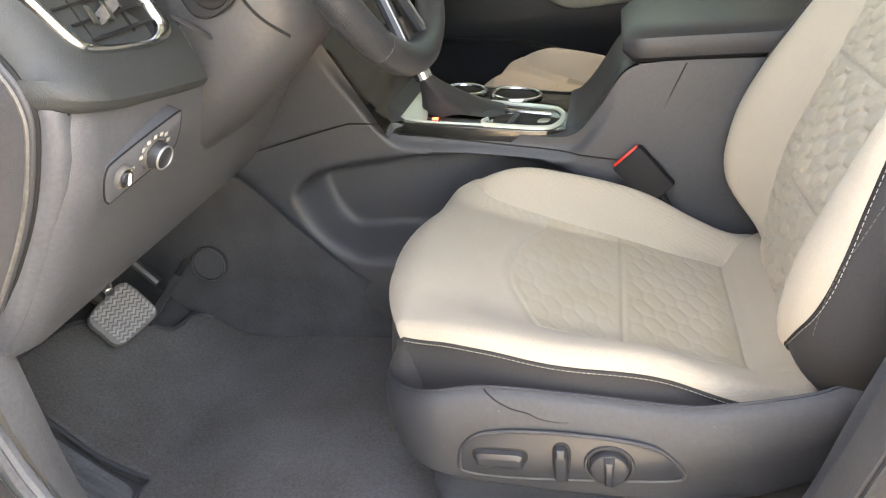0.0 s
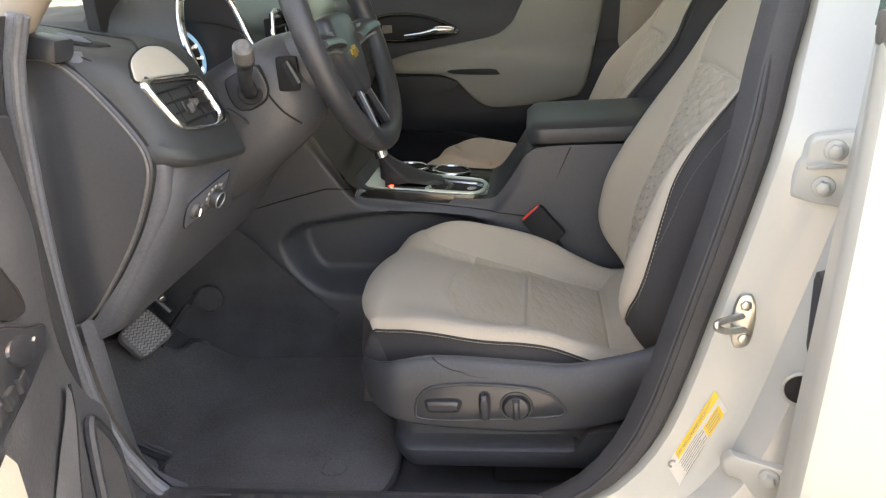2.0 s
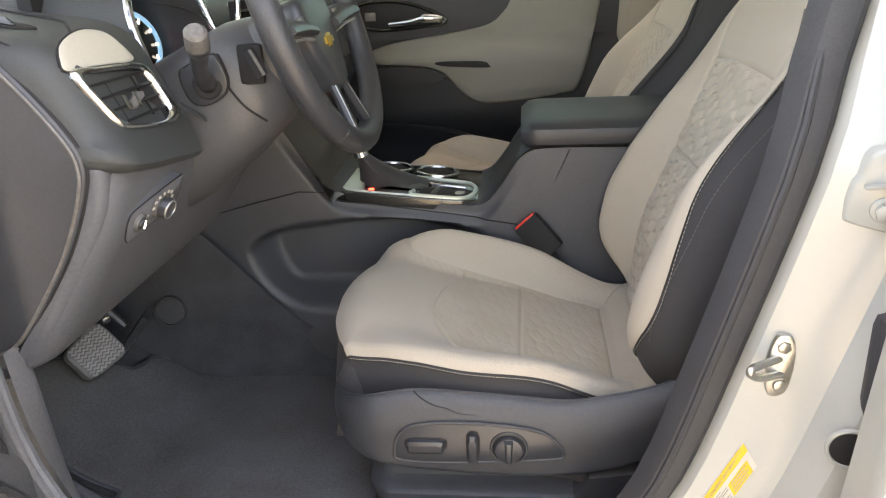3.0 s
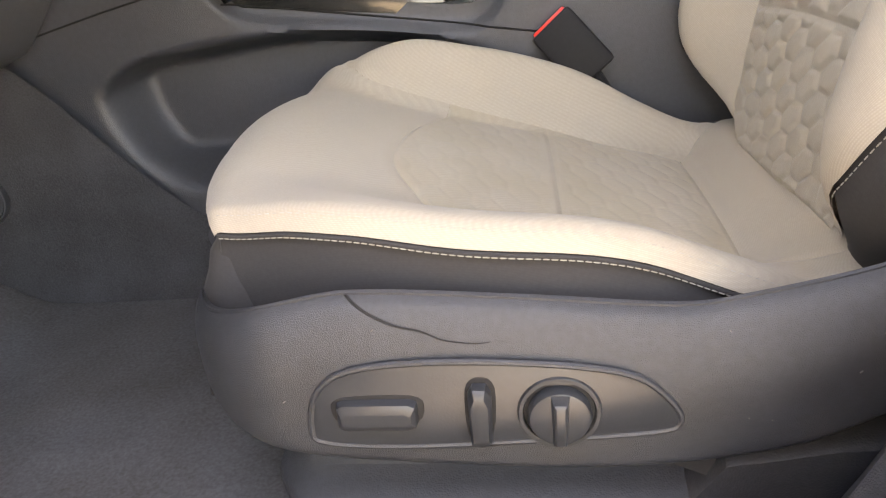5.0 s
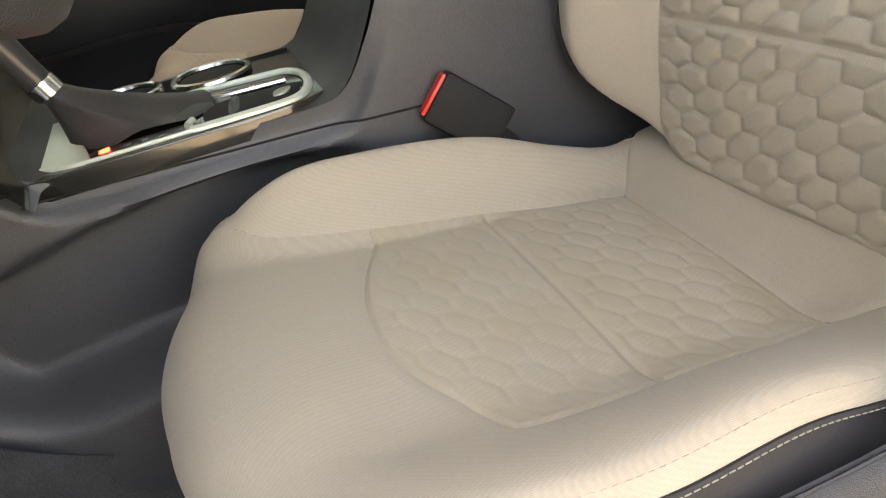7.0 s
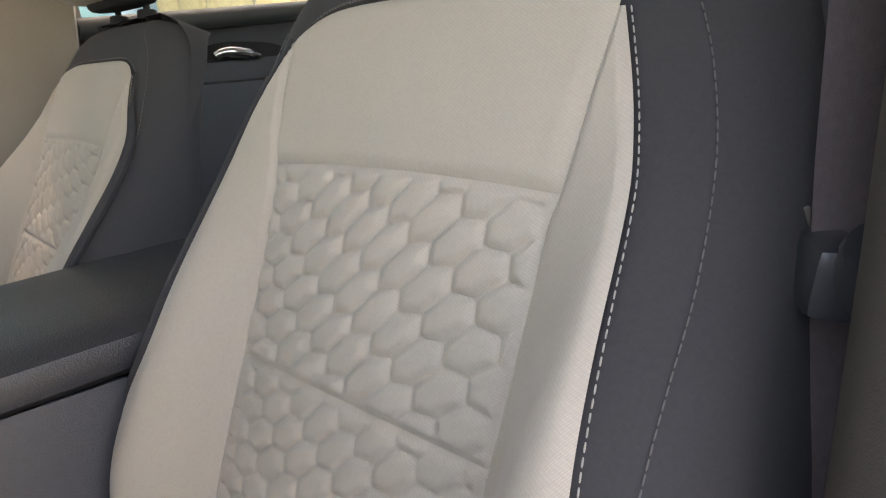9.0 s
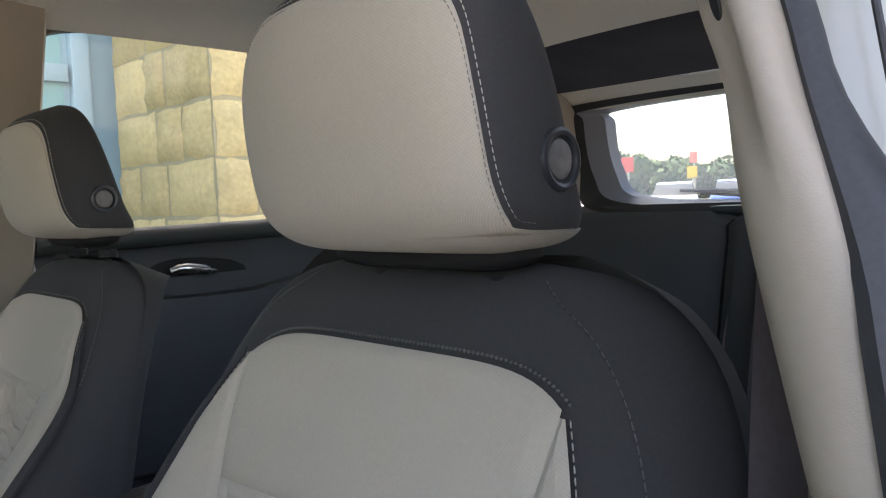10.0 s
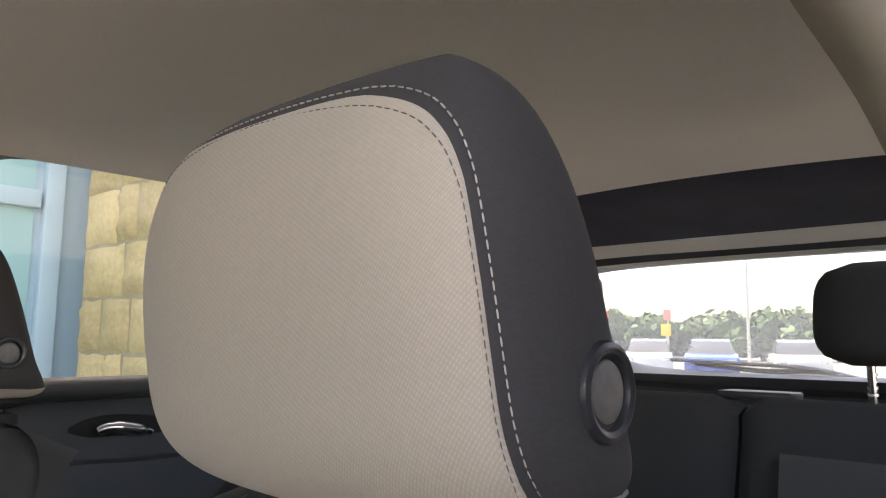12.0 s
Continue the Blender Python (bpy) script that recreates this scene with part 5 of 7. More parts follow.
hubo = smooth_line([(-0.072, 0.045), (-0.05, 0.060), (0.05, 0.060), (0.072, 0.045), (0.068, 0.0), (0.045, -0.045), (0.025, -0.070), (-0.025, -0.070), (-0.045, -0.045), (-0.068, 0.0)], 4, True)
hub = part("hub", plate(hubo, lambda a, b, d: WC + WY * a + WU * (b - 0.028) + WN * (0.004 - d), 0.05, 0.014, 4), SMOOTHP, wheel, "black airbag cover")
part("badge", loft([[WC - WU * 0.032 - WN * 0.018 + WY * a * k + WU * b * k + WN * d for a, b in ((-0.020, -0.0045), (-0.007, -0.0045), (-0.0085, -0.009), (0.0045, -0.009), (0.006, -0.0045), (0.020, -0.0045), (0.018, 0.0045), (0.0075, 0.0045), (0.0085, 0.009), (-0.0045, 0.009), (-0.006, 0.0045), (-0.018, 0.0045))] for d, k in ((0.020, 1.0), (0.0245, 1.0), (0.0255, 0.8))]), GOLD, hub, "gold badge")
for sg in (-1, 1):
    sp = smooth_line([WC + WY * sg * 0.055 - WU * 0.008 - WN * 0.008, WC + WY * sg * 0.11 - WU * 0.002 - WN * 0.004, rim(0 if sg > 0 else math.pi) - WY * sg * 0.008], 5)
    spoke = part("spoke", tube(sp, 0.024, 12, False, 0.40), SMOOTHP, wheel)
    part("spoke_trim", tube([p + WN * 0.009 - WU * 0.018 for p in sp], 0.0026, 8), DULL, spoke)
    for a in (0.085, 0.100):
        for b in (0.006, 0.020):
            part("button", box(WC + WY * sg * a + WU * (b - 0.018) + WN * 0.004, (0.010, 0.008, 0.004), 0.001, Matrix((WY, WU, WN)).transposed().to_4x4()), WORNP, spoke)
for sg in (-1, 1):
    sp = smooth_line([WC - WU * 0.070 + WY * sg * 0.020 - WN * 0.012, WC - WU * 0.12 + WY * sg * 0.028 - WN * 0.006, WC - WU * 0.170 + WY * sg * 0.042], 5)
    spoke = part("spoke", tube(sp, 0.013, 10, False, 0.55), SMOOTHP, wheel)
    part("spoke_trim", tube([p + WN * 0.0055 + WY * sg * 0.008 for p in sp], 0.0017, 8), DULL, spoke, "silver spoke trim")
part("switch_pod", box(CC - CN * 0.060 - WY * 0.078 + CU * 0.004, (0.034, 0.012, 0.052), 0.006), BUCKLE, colm)
part("switch_wedge", loft([[CC - CN * d - WY * y + CU * z for z in (-0.016, 0.020)] for d, y in ((0.062, 0.083), (0.050, 0.091), (0.046, 0.090), (0.044, 0.083))], False, False), SMOOTHP, colm)

# ---- centre console ----
con = thing("centre_console", (0.1, 0, 0.43), "black centre console with chrome-trimmed shifter surround and padded armrest", "centre console")
def side_top(x):
    return spl(x, [(-0.46, 0.95), (-0.30, 0.97), (-0.21, 0.955), (-0.165, 0.895), (-0.118, 0.824), (-0.08, 0.803), (0.06, 0.788), (0.150, 0.778), (0.176, 0.788), (0.205, 0.824), (0.238, 0.872), (0.275, 0.884), (0.40, 0.884), (0.62, 0.88)])
def side_y(x, v):
    """Half width of the console at x; v from 0 at the floor to 1 at the top, with the long hollow in its flank."""
    z = 0.43 + (side_top(x) - 0.43) * v
    w = 0.132 + 0.018 * (1 - v) + 0.010 * step(0.60, 0.52, z)
    top = spl(x, [(-0.30, 0.700), (-0.275, 0.715), (-0.233, 0.738), (-0.178, 0.748), (-0.06, 0.760), (0.04, 0.757), (0.16, 0.737), (0.30, 0.70)])
    left = spl(z, [(0.575, -0.19), (0.587, -0.207), (0.60, -0.225), (0.65, -0.265), (0.70, -0.281), (0.75, -0.281)])
    hol = step(-0.004, 0.022, top - z) * step(-0.008, 0.050, x - left) * step(0.572, 0.632, z) * (1 - step(0.10, 0.18, x))
    w -= 0.058 * hol
    w -= 0.012 * step(0.90, 0.96, v) * step(-0.25, -0.15, x) * (1 - step(0.15, 0.24, x))
    return w
for sg in (-1, 1):
    rows = []
    for k in range(230 if sg < 0 else 60):
        x = -0.46 + 1.06 * k / (229 if sg < 0 else 59)
        zt = side_top(x)
        rows.append([(x, sg * side_y(x, v), 0.43 + (zt - 0.43) * v) for v in [j / 80 for j in range(81)]])
    part("side_panel", loft(rows, False, False), TRIMP if sg < 0 else PLASTIC, con, "black moulded console flank", 50)
    flank = [(x, 0.779 - 0.14 * x) for x in [-0.118 + 0.375 * k / 40 for k in range(41)]]
    part("seam", tube([(x, sg * (side_y(x, (z - 0.43) / (side_top(x) - 0.43)) + 0.0003), z) for x, z in [(x, min(z, side_top(x) - 0.012)) for x, z in flank]], 0.0012, 5), BLACK, con)
rows = []
for k in range(110):
    x = -0.46 + 1.06 * k / 109
    zt = side_top(x)
    rows.append([(x, -0.120 + 0.24 * j / 12, zt + (0.006 if 0 < j < 12 else 0.0)) for j in range(13)])
part("top", loft(rows, False, False), PLASTIC, con)
part("seam", tube([(-0.46, -0.147, 0.745), (-0.35, -0.1475, 0.772), (-0.25, -0.143, 0.797), (-0.17, -0.1375, 0.815), (-0.12, -0.134, 0.812)], 0.0012, 5), BLACK, con)
part("bin_seam", tube([(0.320, -0.1325, 0.882), (0.290, -0.1335, 0.815), (0.262, -0.134, 0.757)], 0.0012, 5), BLACK, con)
# gear plate, sloping down towards the seats
def deck(x, y, lift=0.0):
    return Vector((x, y, 0.799 - 0.1 * x + lift))
def deck_plate(name, outline, lift, depth, mat, parent, label="", bevel=0.002):
    return part(name, plate(smooth_line(outline, 4, True), lambda a, b, d: deck(a, b, lift - d), depth, bevel), mat, parent, label)
def deck_rod(name, line, r, lift, mat, parent, label="", flat=1.0):
    return part(name, tube([deck(a, b, lift) for a, b in smooth_line(line, 6)], r, 10, False, flat), mat, parent, label)
gp = deck_plate("gear_plate", [(-0.128, -0.114), (-0.118, -0.121), (-0.02, -0.1215), (0.10, -0.1195), (0.148, -0.108), (0.182, -0.080), (0.194, -0.03), (0.194, 0.06), (0.17, 0.09), (-0.10, 0.09), (-0.155, 0.05), (-0.150, -0.06)], 0.001, 0.02, GLOSSB, con, "gloss black gear plate", 0.003)
deck_plate("silver_tray", [(-0.137, -0.035), (-0.132, -0.060), (-0.110, -0.094), (-0.085, -0.108), (-0.057, -0.114), (-0.054, -0.106), (-0.062, -0.060), (-0.070, 0.0), (-0.080, 0.03), (-0.120, 0.02)], 0.005, 0.008, SILVER, gp, "satin silver plate")
deck_rod("strip_edge", [(-0.058, -0.1145), (-0.02, -0.1145), (0.034, -0.1140)], 0.0020, 0.003, SILVER, gp)
deck_plate("gear_strip", [(-0.053, -0.110), (0.032, -0.108), (0.031, -0.090), (-0.052, -0.092)], 0.003, 0.004, SMOOTHP, gp, "", 0.001)
loop = [(0.030, 0.004), (0.080, -0.003), (0.120, -0.008), (0.138, -0.015), (0.1485, -0.040), (0.147, -0.075), (0.136, -0.102), (0.118, -0.1115), (0.080, -0.1135), (0.034, -0.1130)]
deck_rod("chrome_ring", loop, 0.0044, 0.003, SILVER, gp, "satin chrome trim", 0.8)
deck_rod("chrome_bar", [(0.034, -0.1125), (0.031, -0.098), (0.036, -0.086)], 0.0038, 0.003, SILVER, gp)
deck_rod("chrome_bar", [(0.026, -0.030), (0.075, -0.040), (0.130, -0.046)], 0.0042, 0.003, CHROME, gp)
deck_plate("slot", [(0.050, -0.100), (0.128, -0.100), (0.138, -0.075), (0.138, -0.055), (0.060, -0.052)], 0.0022, 0.004, BLACK, gp, "", 0.001)
deck_plate("slot_divider", [(0.068, -0.098), (0.076, -0.098), (0.082, -0.055), (0.074, -0.055)], 0.004, 0.003, SMOOTHP, gp, "", 0.001)
deck_plate("icon", [(0.112, -0.084), (0.126, -0.082), (0.130, -0.066), (0.116, -0.068)], 0.0036, 0.002, STEEL, gp, "", 0.0006)
part("gear_lamp", box(deck(-0.042, -0.100, 0.0035), (0.009, 0.008, 0.002), 0.0008), LED, gp, "lit red gear letter")
for k in range(4):
    part("gear_mark", box(deck(-0.022 + 0.015 * k, -0.100 - 0.0005 * k, 0.0033), (0.006, 0.005, 0.0014), 0.0005), WORNP, gp)
for xc, yc, rr in ((0.066, 0.050, 0.040), (-0.022, 0.058, 0.034)):
    part("cup_ring", tube([deck(xc + rr * math.cos(q), yc + rr * 0.9 * math.sin(q), 0.004) for q in [2 * math.pi * k / 40 for k in range(40)]], 0.0040, 8, True), CHROME, gp, "chrome cup holder ring")
    part("cup_well", disc(deck(xc, yc, 0.0025), (0.1, 0, 1), rr - 0.004, 0.01, 36, 0.001), BLACK, gp)
boot = []
for k in range(11):
    f = k / 10
    c = deck(-0.008 - 0.058 * f, -0.048 + 0.006 * f, 0.002) + Vector((0, 0, 0.052 * f**1.25))
    boot.append([c + Vector((0.056 * (1 - f) ** 1.2 * math.cos(w) + 0.012 * math.cos(w), (0.027 * (1 - f) ** 1.2 + 0.012) * math.sin(w) * (1 + 0.09 * math.sin(5 * w + 4 * f)), 0.005 * math.sin(3 * w + 2 * f) * (1 - f))) for w in [2 * math.pi * j / 32 for j in range(32)]])
shifter = part("shift_boot", loft(boot), LEATHER, con, "black leather shift boot")
part("shift_lever", tube([(-0.066, -0.042, 0.853), (-0.084, -0.041, 0.905), (-0.098, -0.040, 0.950)], [0.012, 0.015, 0.024], 14), SMOOTHP, shifter)
part("shift_collar", tube([(-0.0665, -0.042, 0.855), (-0.071, -0.0418, 0.868)], 0.0145, 16), CHROME, shifter)
# armrest lid
arm = []
for k in range(30):
    f = k / 29
    x = 0.236 + 0.40 * f
    e = math.sqrt(max(0.0, 1 - max(0, 1 - (x - 0.236) / 0.035) ** 2))
    ring = []
    for j in range(28):
        w = 2 * math.pi * j / 28
        q = (abs(math.cos(w)) ** 4 + abs(math.sin(w)) ** 4) ** (-0.25)
        ring.append((x, 0.135 * (0.85 + 0.15 * e) * q * math.cos(w), 0.904 + 0.028 * (0.45 + 0.55 * e) * q * math.sin(w)))
    arm.append(ring)
lid = part("armrest", loft(arm), LEATHER, con, "padded black armrest lid")
part("armrest_base", box((0.45, 0, 0.879), (0.36, 0.225, 0.014), 0.004), SMOOTHP, lid)
part("latch", box((0.285, -0.100, 0.876), (0.055, 0.03, 0.008), 0.004), SMOOTHP, lid)
# belt buckle between seat and console
bk = thing("belt_buckle", (0.29, -0.165, 0.62), "black seat belt buckle with a red release button", "belt buckle")
d1 = Vector((-0.60, 0.20, 0.66)).normalized()
d2 = Vector((0.75, 0.02, 0.64)); d2 = (d2 - d1 * d2.dot(d1)).normalized()
d3 = d1.cross(d2).normalized()
bm_ = Matrix((d2, d3, d1)).transposed().to_4x4()
bc = Vector((0.243, -0.148, 0.756)) - d1 * 0.030
part("housing", box(bc - d1 * 0.006, (0.050, 0.027, 0.074), 0.005, bm_), BUCKLE, bk)
part("release_button", box(bc + d1 * 0.029, (0.042, 0.019, 0.010), 0.002, bm_), RED, bk, "red release button")
part("strap", tube([bc - d1 * 0.038, bc - d1 * 0.09 + Vector((0.01, 0, -0.03)), Vector((0.33, -0.17, 0.55))], 0.012, 10, False, 0.5), BUCKLE, bk)
random.seed(8)
for k in range(9):
    xa, za = 0.300 + random.uniform(-0.012, 0.014), 0.755 + random.uniform(-0.010, 0.012)
    part("scuff_mark", tube([(xa, -0.1352, za), (xa + random.uniform(0.004, 0.010), -0.1352, za + random.uniform(-0.004, 0.005))], random.uniform(0.0003, 0.0008), 4), WORNP, con)
part("paint_fleck", disc((-0.237, -0.1668, 0.514), (0, -1, 0.1), 0.0022, 0.003, 10, 0.0004), PAPER, con)

# ---- pillars, roof, doors ----
bp = thing("pillar_1", (0.5, -0.78, 0.5), "white painted B-pillar in the open door frame", "pillar", kind="structure")
def seal_x(z):
    return spl(z, [(0.50, 0.200), (0.53, 0.262), (0.57, 0.325), (0.63, 0.372), (0.70, 0.402), (0.782, 0.426), (0.933, 0.468), (1.05, 0.497), (1.161, 0.520), (1.30, 0.552), (1.45, 0.60), (1.52, 0.63)])
def tumble(z):
    return 0.225 * max(0.0, z - 1.0) * step(0.98, 1.10, z)
ZS = [0.50, 0.515, 0.53, 0.55, 0.57, 0.60, 0.63, 0.66] + [0.70 + 0.05 * k for k in range(17)]
rows = []
for z in ZS:
    x, t = seal_x(z), tumble(z)
    rows.append([(x + 0.018, -0.690 + t, z), (x + 0.022, -0.728 + t, z), (x + 0.030, -0.742 + t, z), (x + 0.06, -0.752 + t, z), (x + 0.085, -0.760 + t, z), (x + 0.098, -0.768 + t, z), (x + 0.106, -0.792 + t, z), (x + 0.116, -0.806 + t, z), (x + 0.15, -0.815 + t, z), (x + 0.185, -0.822 + t, z), (x + 0.26, -0.826 + t, z)])
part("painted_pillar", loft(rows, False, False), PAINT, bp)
def seal_y(z):
    """The middle of the seal: above the belt line it lies closer in."""
    return -0.722 + tumble(z) - 0.012 * step(1.08, 1.14, z) * (1 - step(1.20, 1.42, z)) + 0.0125 * step(1.2, 1.29, z) + 0.006 * step(1.30, 1.37, z)
rings = []
for z in [z for z in ZS if z < 1.19] + [1.2 + 0.0125 * k for k in range(25)]:
    x = seal_x(z)
    g = 1 - 0.71 * step(1.18, 1.29, z)
    rings.append([(x + a * g, seal_y(z) + b * g, z) for a, b in ((-0.020, 0.012), (-0.024, 0.006), (-0.020, -0.004), (-0.012, -0.016), (0.000, -0.020), (0.014, -0.018), (0.022, -0.010), (0.024, 0.0), (0.020, 0.012))])
part("door_seal", loft(rings), SEALM, bp, "black rubber door seal")
part("seal_lip", tube([(seal_x(z) - 0.006, -0.741 + tumble(z), z) for z in ZS], [0.004 - 0.0025 * step(1.15, 1.25, z) for z in ZS], 8), SEALM, bp)
# upper beige trim and lower dark trim of the pillar
def trim_y(z):
    return spl(z, [(1.10, -0.680), (1.16, -0.660), (1.20, -0.647), (1.25, -0.632), (1.285, -0.624), (1.315, -0.611), (1.35, -0.597), (1.40, -0.572), (1.50, -0.532), (1.60, -0.50)])
rings = []
for z in [1.145, 1.149, 1.156] + [1.17 + 0.01 * k for k in range(26)] + [1.45, 1.48, 1.53, 1.60]:
    x, y = seal_x(z), trim_y(z)
    lo = 0.005 * (z < 1.147)
    yo = seal_y(z) + 0.004
    w = y - yo
    rings.append([(x + 0.020, yo - 0.002, z), (x - 0.004, yo - 0.001, z), (x - 0.011, yo + 0.002, z)] + [(x - 0.013 - 0.005 * math.sin(math.pi * min(1, f * 1.15)) ** 0.7 + lo + 0.0045 * step(0.45, 0.62, f) * step(1.334, 1.316, z) * step(1.24, 1.27, z), yo + w * f, z) for f in (0.12, 0.3, 0.45, 0.53, 0.62, 0.75, 0.88)] + [(x - 0.008, y - lo, z), (x + 0.004, y + 0.005 - lo, z), (x + 0.03, y + 0.009 - lo, z), (x + 0.08, y + 0.008, z), (x + 0.15, y - 0.004, z), (x + 0.16, y - 0.04, z)])
part("upper_trim", loft(rings), BEIGEP, bp, "beige plastic pillar trim", 75)
BELTC, BN = Vector((0.5443, -0.6200, 1.3145)), Vector((-0.85, 0.50, -0.1)).normalized()
BB = Vector((0.10, 0.31, 0.94)).normalized()
BA = BN.cross(BB).normalized()
part("belt_slot", loft([[BELTC + BA * (0.0026 * k * math.cos(w)) + BB * (0.0080 * k * math.sin(w)) + BN * d for w in [2 * math.pi * j / 20 for j in range(20)]] for k, d in ((1.0, -0.006), (1.0, 0.0006), (0.85, 0.0012))]), BLACK, bp)
rings = []
for z in (0.96, 1.0, 1.05, 1.10, 1.143):
    x = seal_x(z) + 0.02
    rings.append([(x - 0.030, -0.720 + tumble(z), z), (x - 0.036, -0.700 + tumble(z), z), (x - 0.024, -0.672, z), (x, -0.654, z), (x + 0.05, -0.648, z), (x + 0.14, -0.652, z), (x + 0.17, -0.69, z)])
part("lower_trim", loft(rings), LOWTRIM, bp, "grey pillar trim")
def foot_x(z):
    """The front edge of the pillar's foot trim, sweeping forward into the sill."""
    return spl(z, [(0.49, 0.255), (0.505, 0.278), (0.55, 0.333), (0.603, 0.364), (0.66, 0.386), (0.709, 0.399), (0.75, 0.410), (0.85, 0.440), (0.958, 0.474)])
part("foot_trim", loft([[(foot_x(z) + 0.012, -0.694, z), (foot_x(z) + 0.001, -0.680, z), (foot_x(z), -0.671, z), (foot_x(z) + 0.006, -0.662, z), (foot_x(z) + 0.022, -0.655, z), (foot_x(z) + 0.07, -0.650, z), (foot_x(z) + 0.16, -0.652, z), (foot_x(z) + 0.19, -0.69, z)] for z in [0.49 + 0.0234 * k for k in range(21)]]), TRIMP, bp, "black pillar foot trim")
# striker, label, hinges on the pillar
def skin(x, z):
    """The painted skin of the pillar at x along and z up."""
    sx, t = seal_x(z), tumble(z)
    return spl(x - sx, [(0.030, -0.742), (0.06, -0.752), (0.085, -0.760), (0.098, -0.768), (0.106, -0.792), (0.116, -0.806), (0.15, -0.815), (0.185, -0.822)]) + t
stk = thing("door_striker", (0.50, -0.76, 0.80), "zinc-plated door striker bolted to the white pillar", "door striker")
sx0, sz0 = 0.489, 0.818
sy0 = skin(sx0, sz0) - 0.002
so = smooth_line([(a * 0.72, b * 0.80) for a, b in [(-0.014, -0.036), (-0.004, -0.042), (0.010, -0.034), (0.017, 0.0), (0.014, 0.034), (0.004, 0.042), (-0.010, 0.036), (-0.018, 0.0)]], 4, True)
part("base_plate", plate(so, lambda a, b, d: Vector((sx0 + a, sy0 - 0.004 + d + a * -0.1, sz0 + b)), 0.006, 0.0015), STEEL, stk)
part("loop", tube(smooth_line([(sx0 + 0.0, sy0, sz0 + 0.007), (sx0 - 0.016, sy0 - 0.014, sz0 + 0.010), (sx0 - 0.034, sy0 - 0.030, sz0 + 0.013), (sx0 - 0.037, sy0 - 0.033, sz0 + 0.009), (sx0 - 0.028, sy0 - 0.026, sz0 + 0.001), (sx0 - 0.016, sy0 - 0.014, sz0 - 0.006), (sx0 + 0.004, sy0, sz0 - 0.010)], 5), 0.0040, 12), STEEL, stk)
for b in (-0.021, 0.021):
    part("bolt", disc((sx0 + 0.001, sy0 - 0.007, sz0 + b), (0, -1, 0), 0.0068, 0.006, 6 if b > 0 else 16, 0.002), STEEL, stk)
lab = thing("tyre_label", (0.448, -0.755, 0.67), "white and yellow tyre and loading label stuck on the pillar", "label")
LA = Vector((0.462, 0, 0.722)) - Vector((0.418, 0, 0.627))
la, ll = LA.normalized(), LA.length
lb = Vector((0.52, 0, -0.854))
L0 = Vector((0.418, 0, 0.627))
def on_label(a, b, d):
    p = L0 + la * a + lb * b
    return Vector((p.x, skin(p.x, p.z) - 0.0012 + d, p.z))
def label_piece(nm, a0, a1, b0, b1, lift, mat, parent):
    vs, fs = grid(lambda u, v: on_label(a0 + (a1 - a0) * u, b0 + (b1 - b0) * v, -lift), 10, 5)
    vs2 = [Vector(p) + Vector((0, 0.0006, 0)) for p in vs]
    return part(nm, join((vs, fs), (vs2, fs)), mat, parent)
label_piece("paper", -0.012, ll + 0.004, 0.0, 0.027, 0.0, PAPER, lab)
label_piece("yellow_band", 0.008, ll + 0.004, 0.0, 0.0085, 0.0006, YELLOW, lab)
label_piece("yellow_box", ll * 0.62, ll * 0.97, 0.0135, 0.0265, 0.0006, YELLOW, lab)
for k in range(7):
    label_piece("print_bar", 0.006 + 0.002 * (k % 2), ll * (0.60 if k % 3 else 0.5), 0.0110 + 0.0026 * k, 0.0119 + 0.0026 * k, 0.0006, INK, lab)
for k in range(4):
    label_piece("print_bar", ll * 0.66, ll * (0.93 - 0.03 * (k % 2)), 0.0150 + 0.0028 * k, 0.0159 + 0.0028 * k, 0.001, INK, lab)
p = on_label(-0.004, 0.0050, 0)
part("tyre_symbol", disc((p.x, p.y - 0.0006, p.z), (0.1, -1, 0), 0.0062, 0.001, 20, 0.0003, 0.003), INK, lab)
fc = bpy.data.curves.new("label_words", "FONT")
fc.body, fc.size, fc.align_x, fc.align_y, fc.extrude = "TIRE AND LOADING INFORMATION", 0.0058, "CENTER", "CENTER", 0.0001
fo = new("label_words", fc)
mw = on_label(ll * 0.54, 0.00425, -0.0016)
fo.parent = lab
turn_l = Matrix.Translation(mw - base_of(lab)) @ Matrix((la, -lb, Vector((0, -1, 0)))).transposed().to_4x4()
fo.data.materials.append(INK)
bpy.context.view_layer.update()
tm = bpy.data.meshes.new_from_object(fo.evaluated_get(bpy.context.evaluated_depsgraph_get()))
tm.transform(turn_l)
tm.materials.clear(); tm.materials.append(INK)
to = new("lettering", tm)
to.parent = lab
bpy.data.objects.remove(fo)

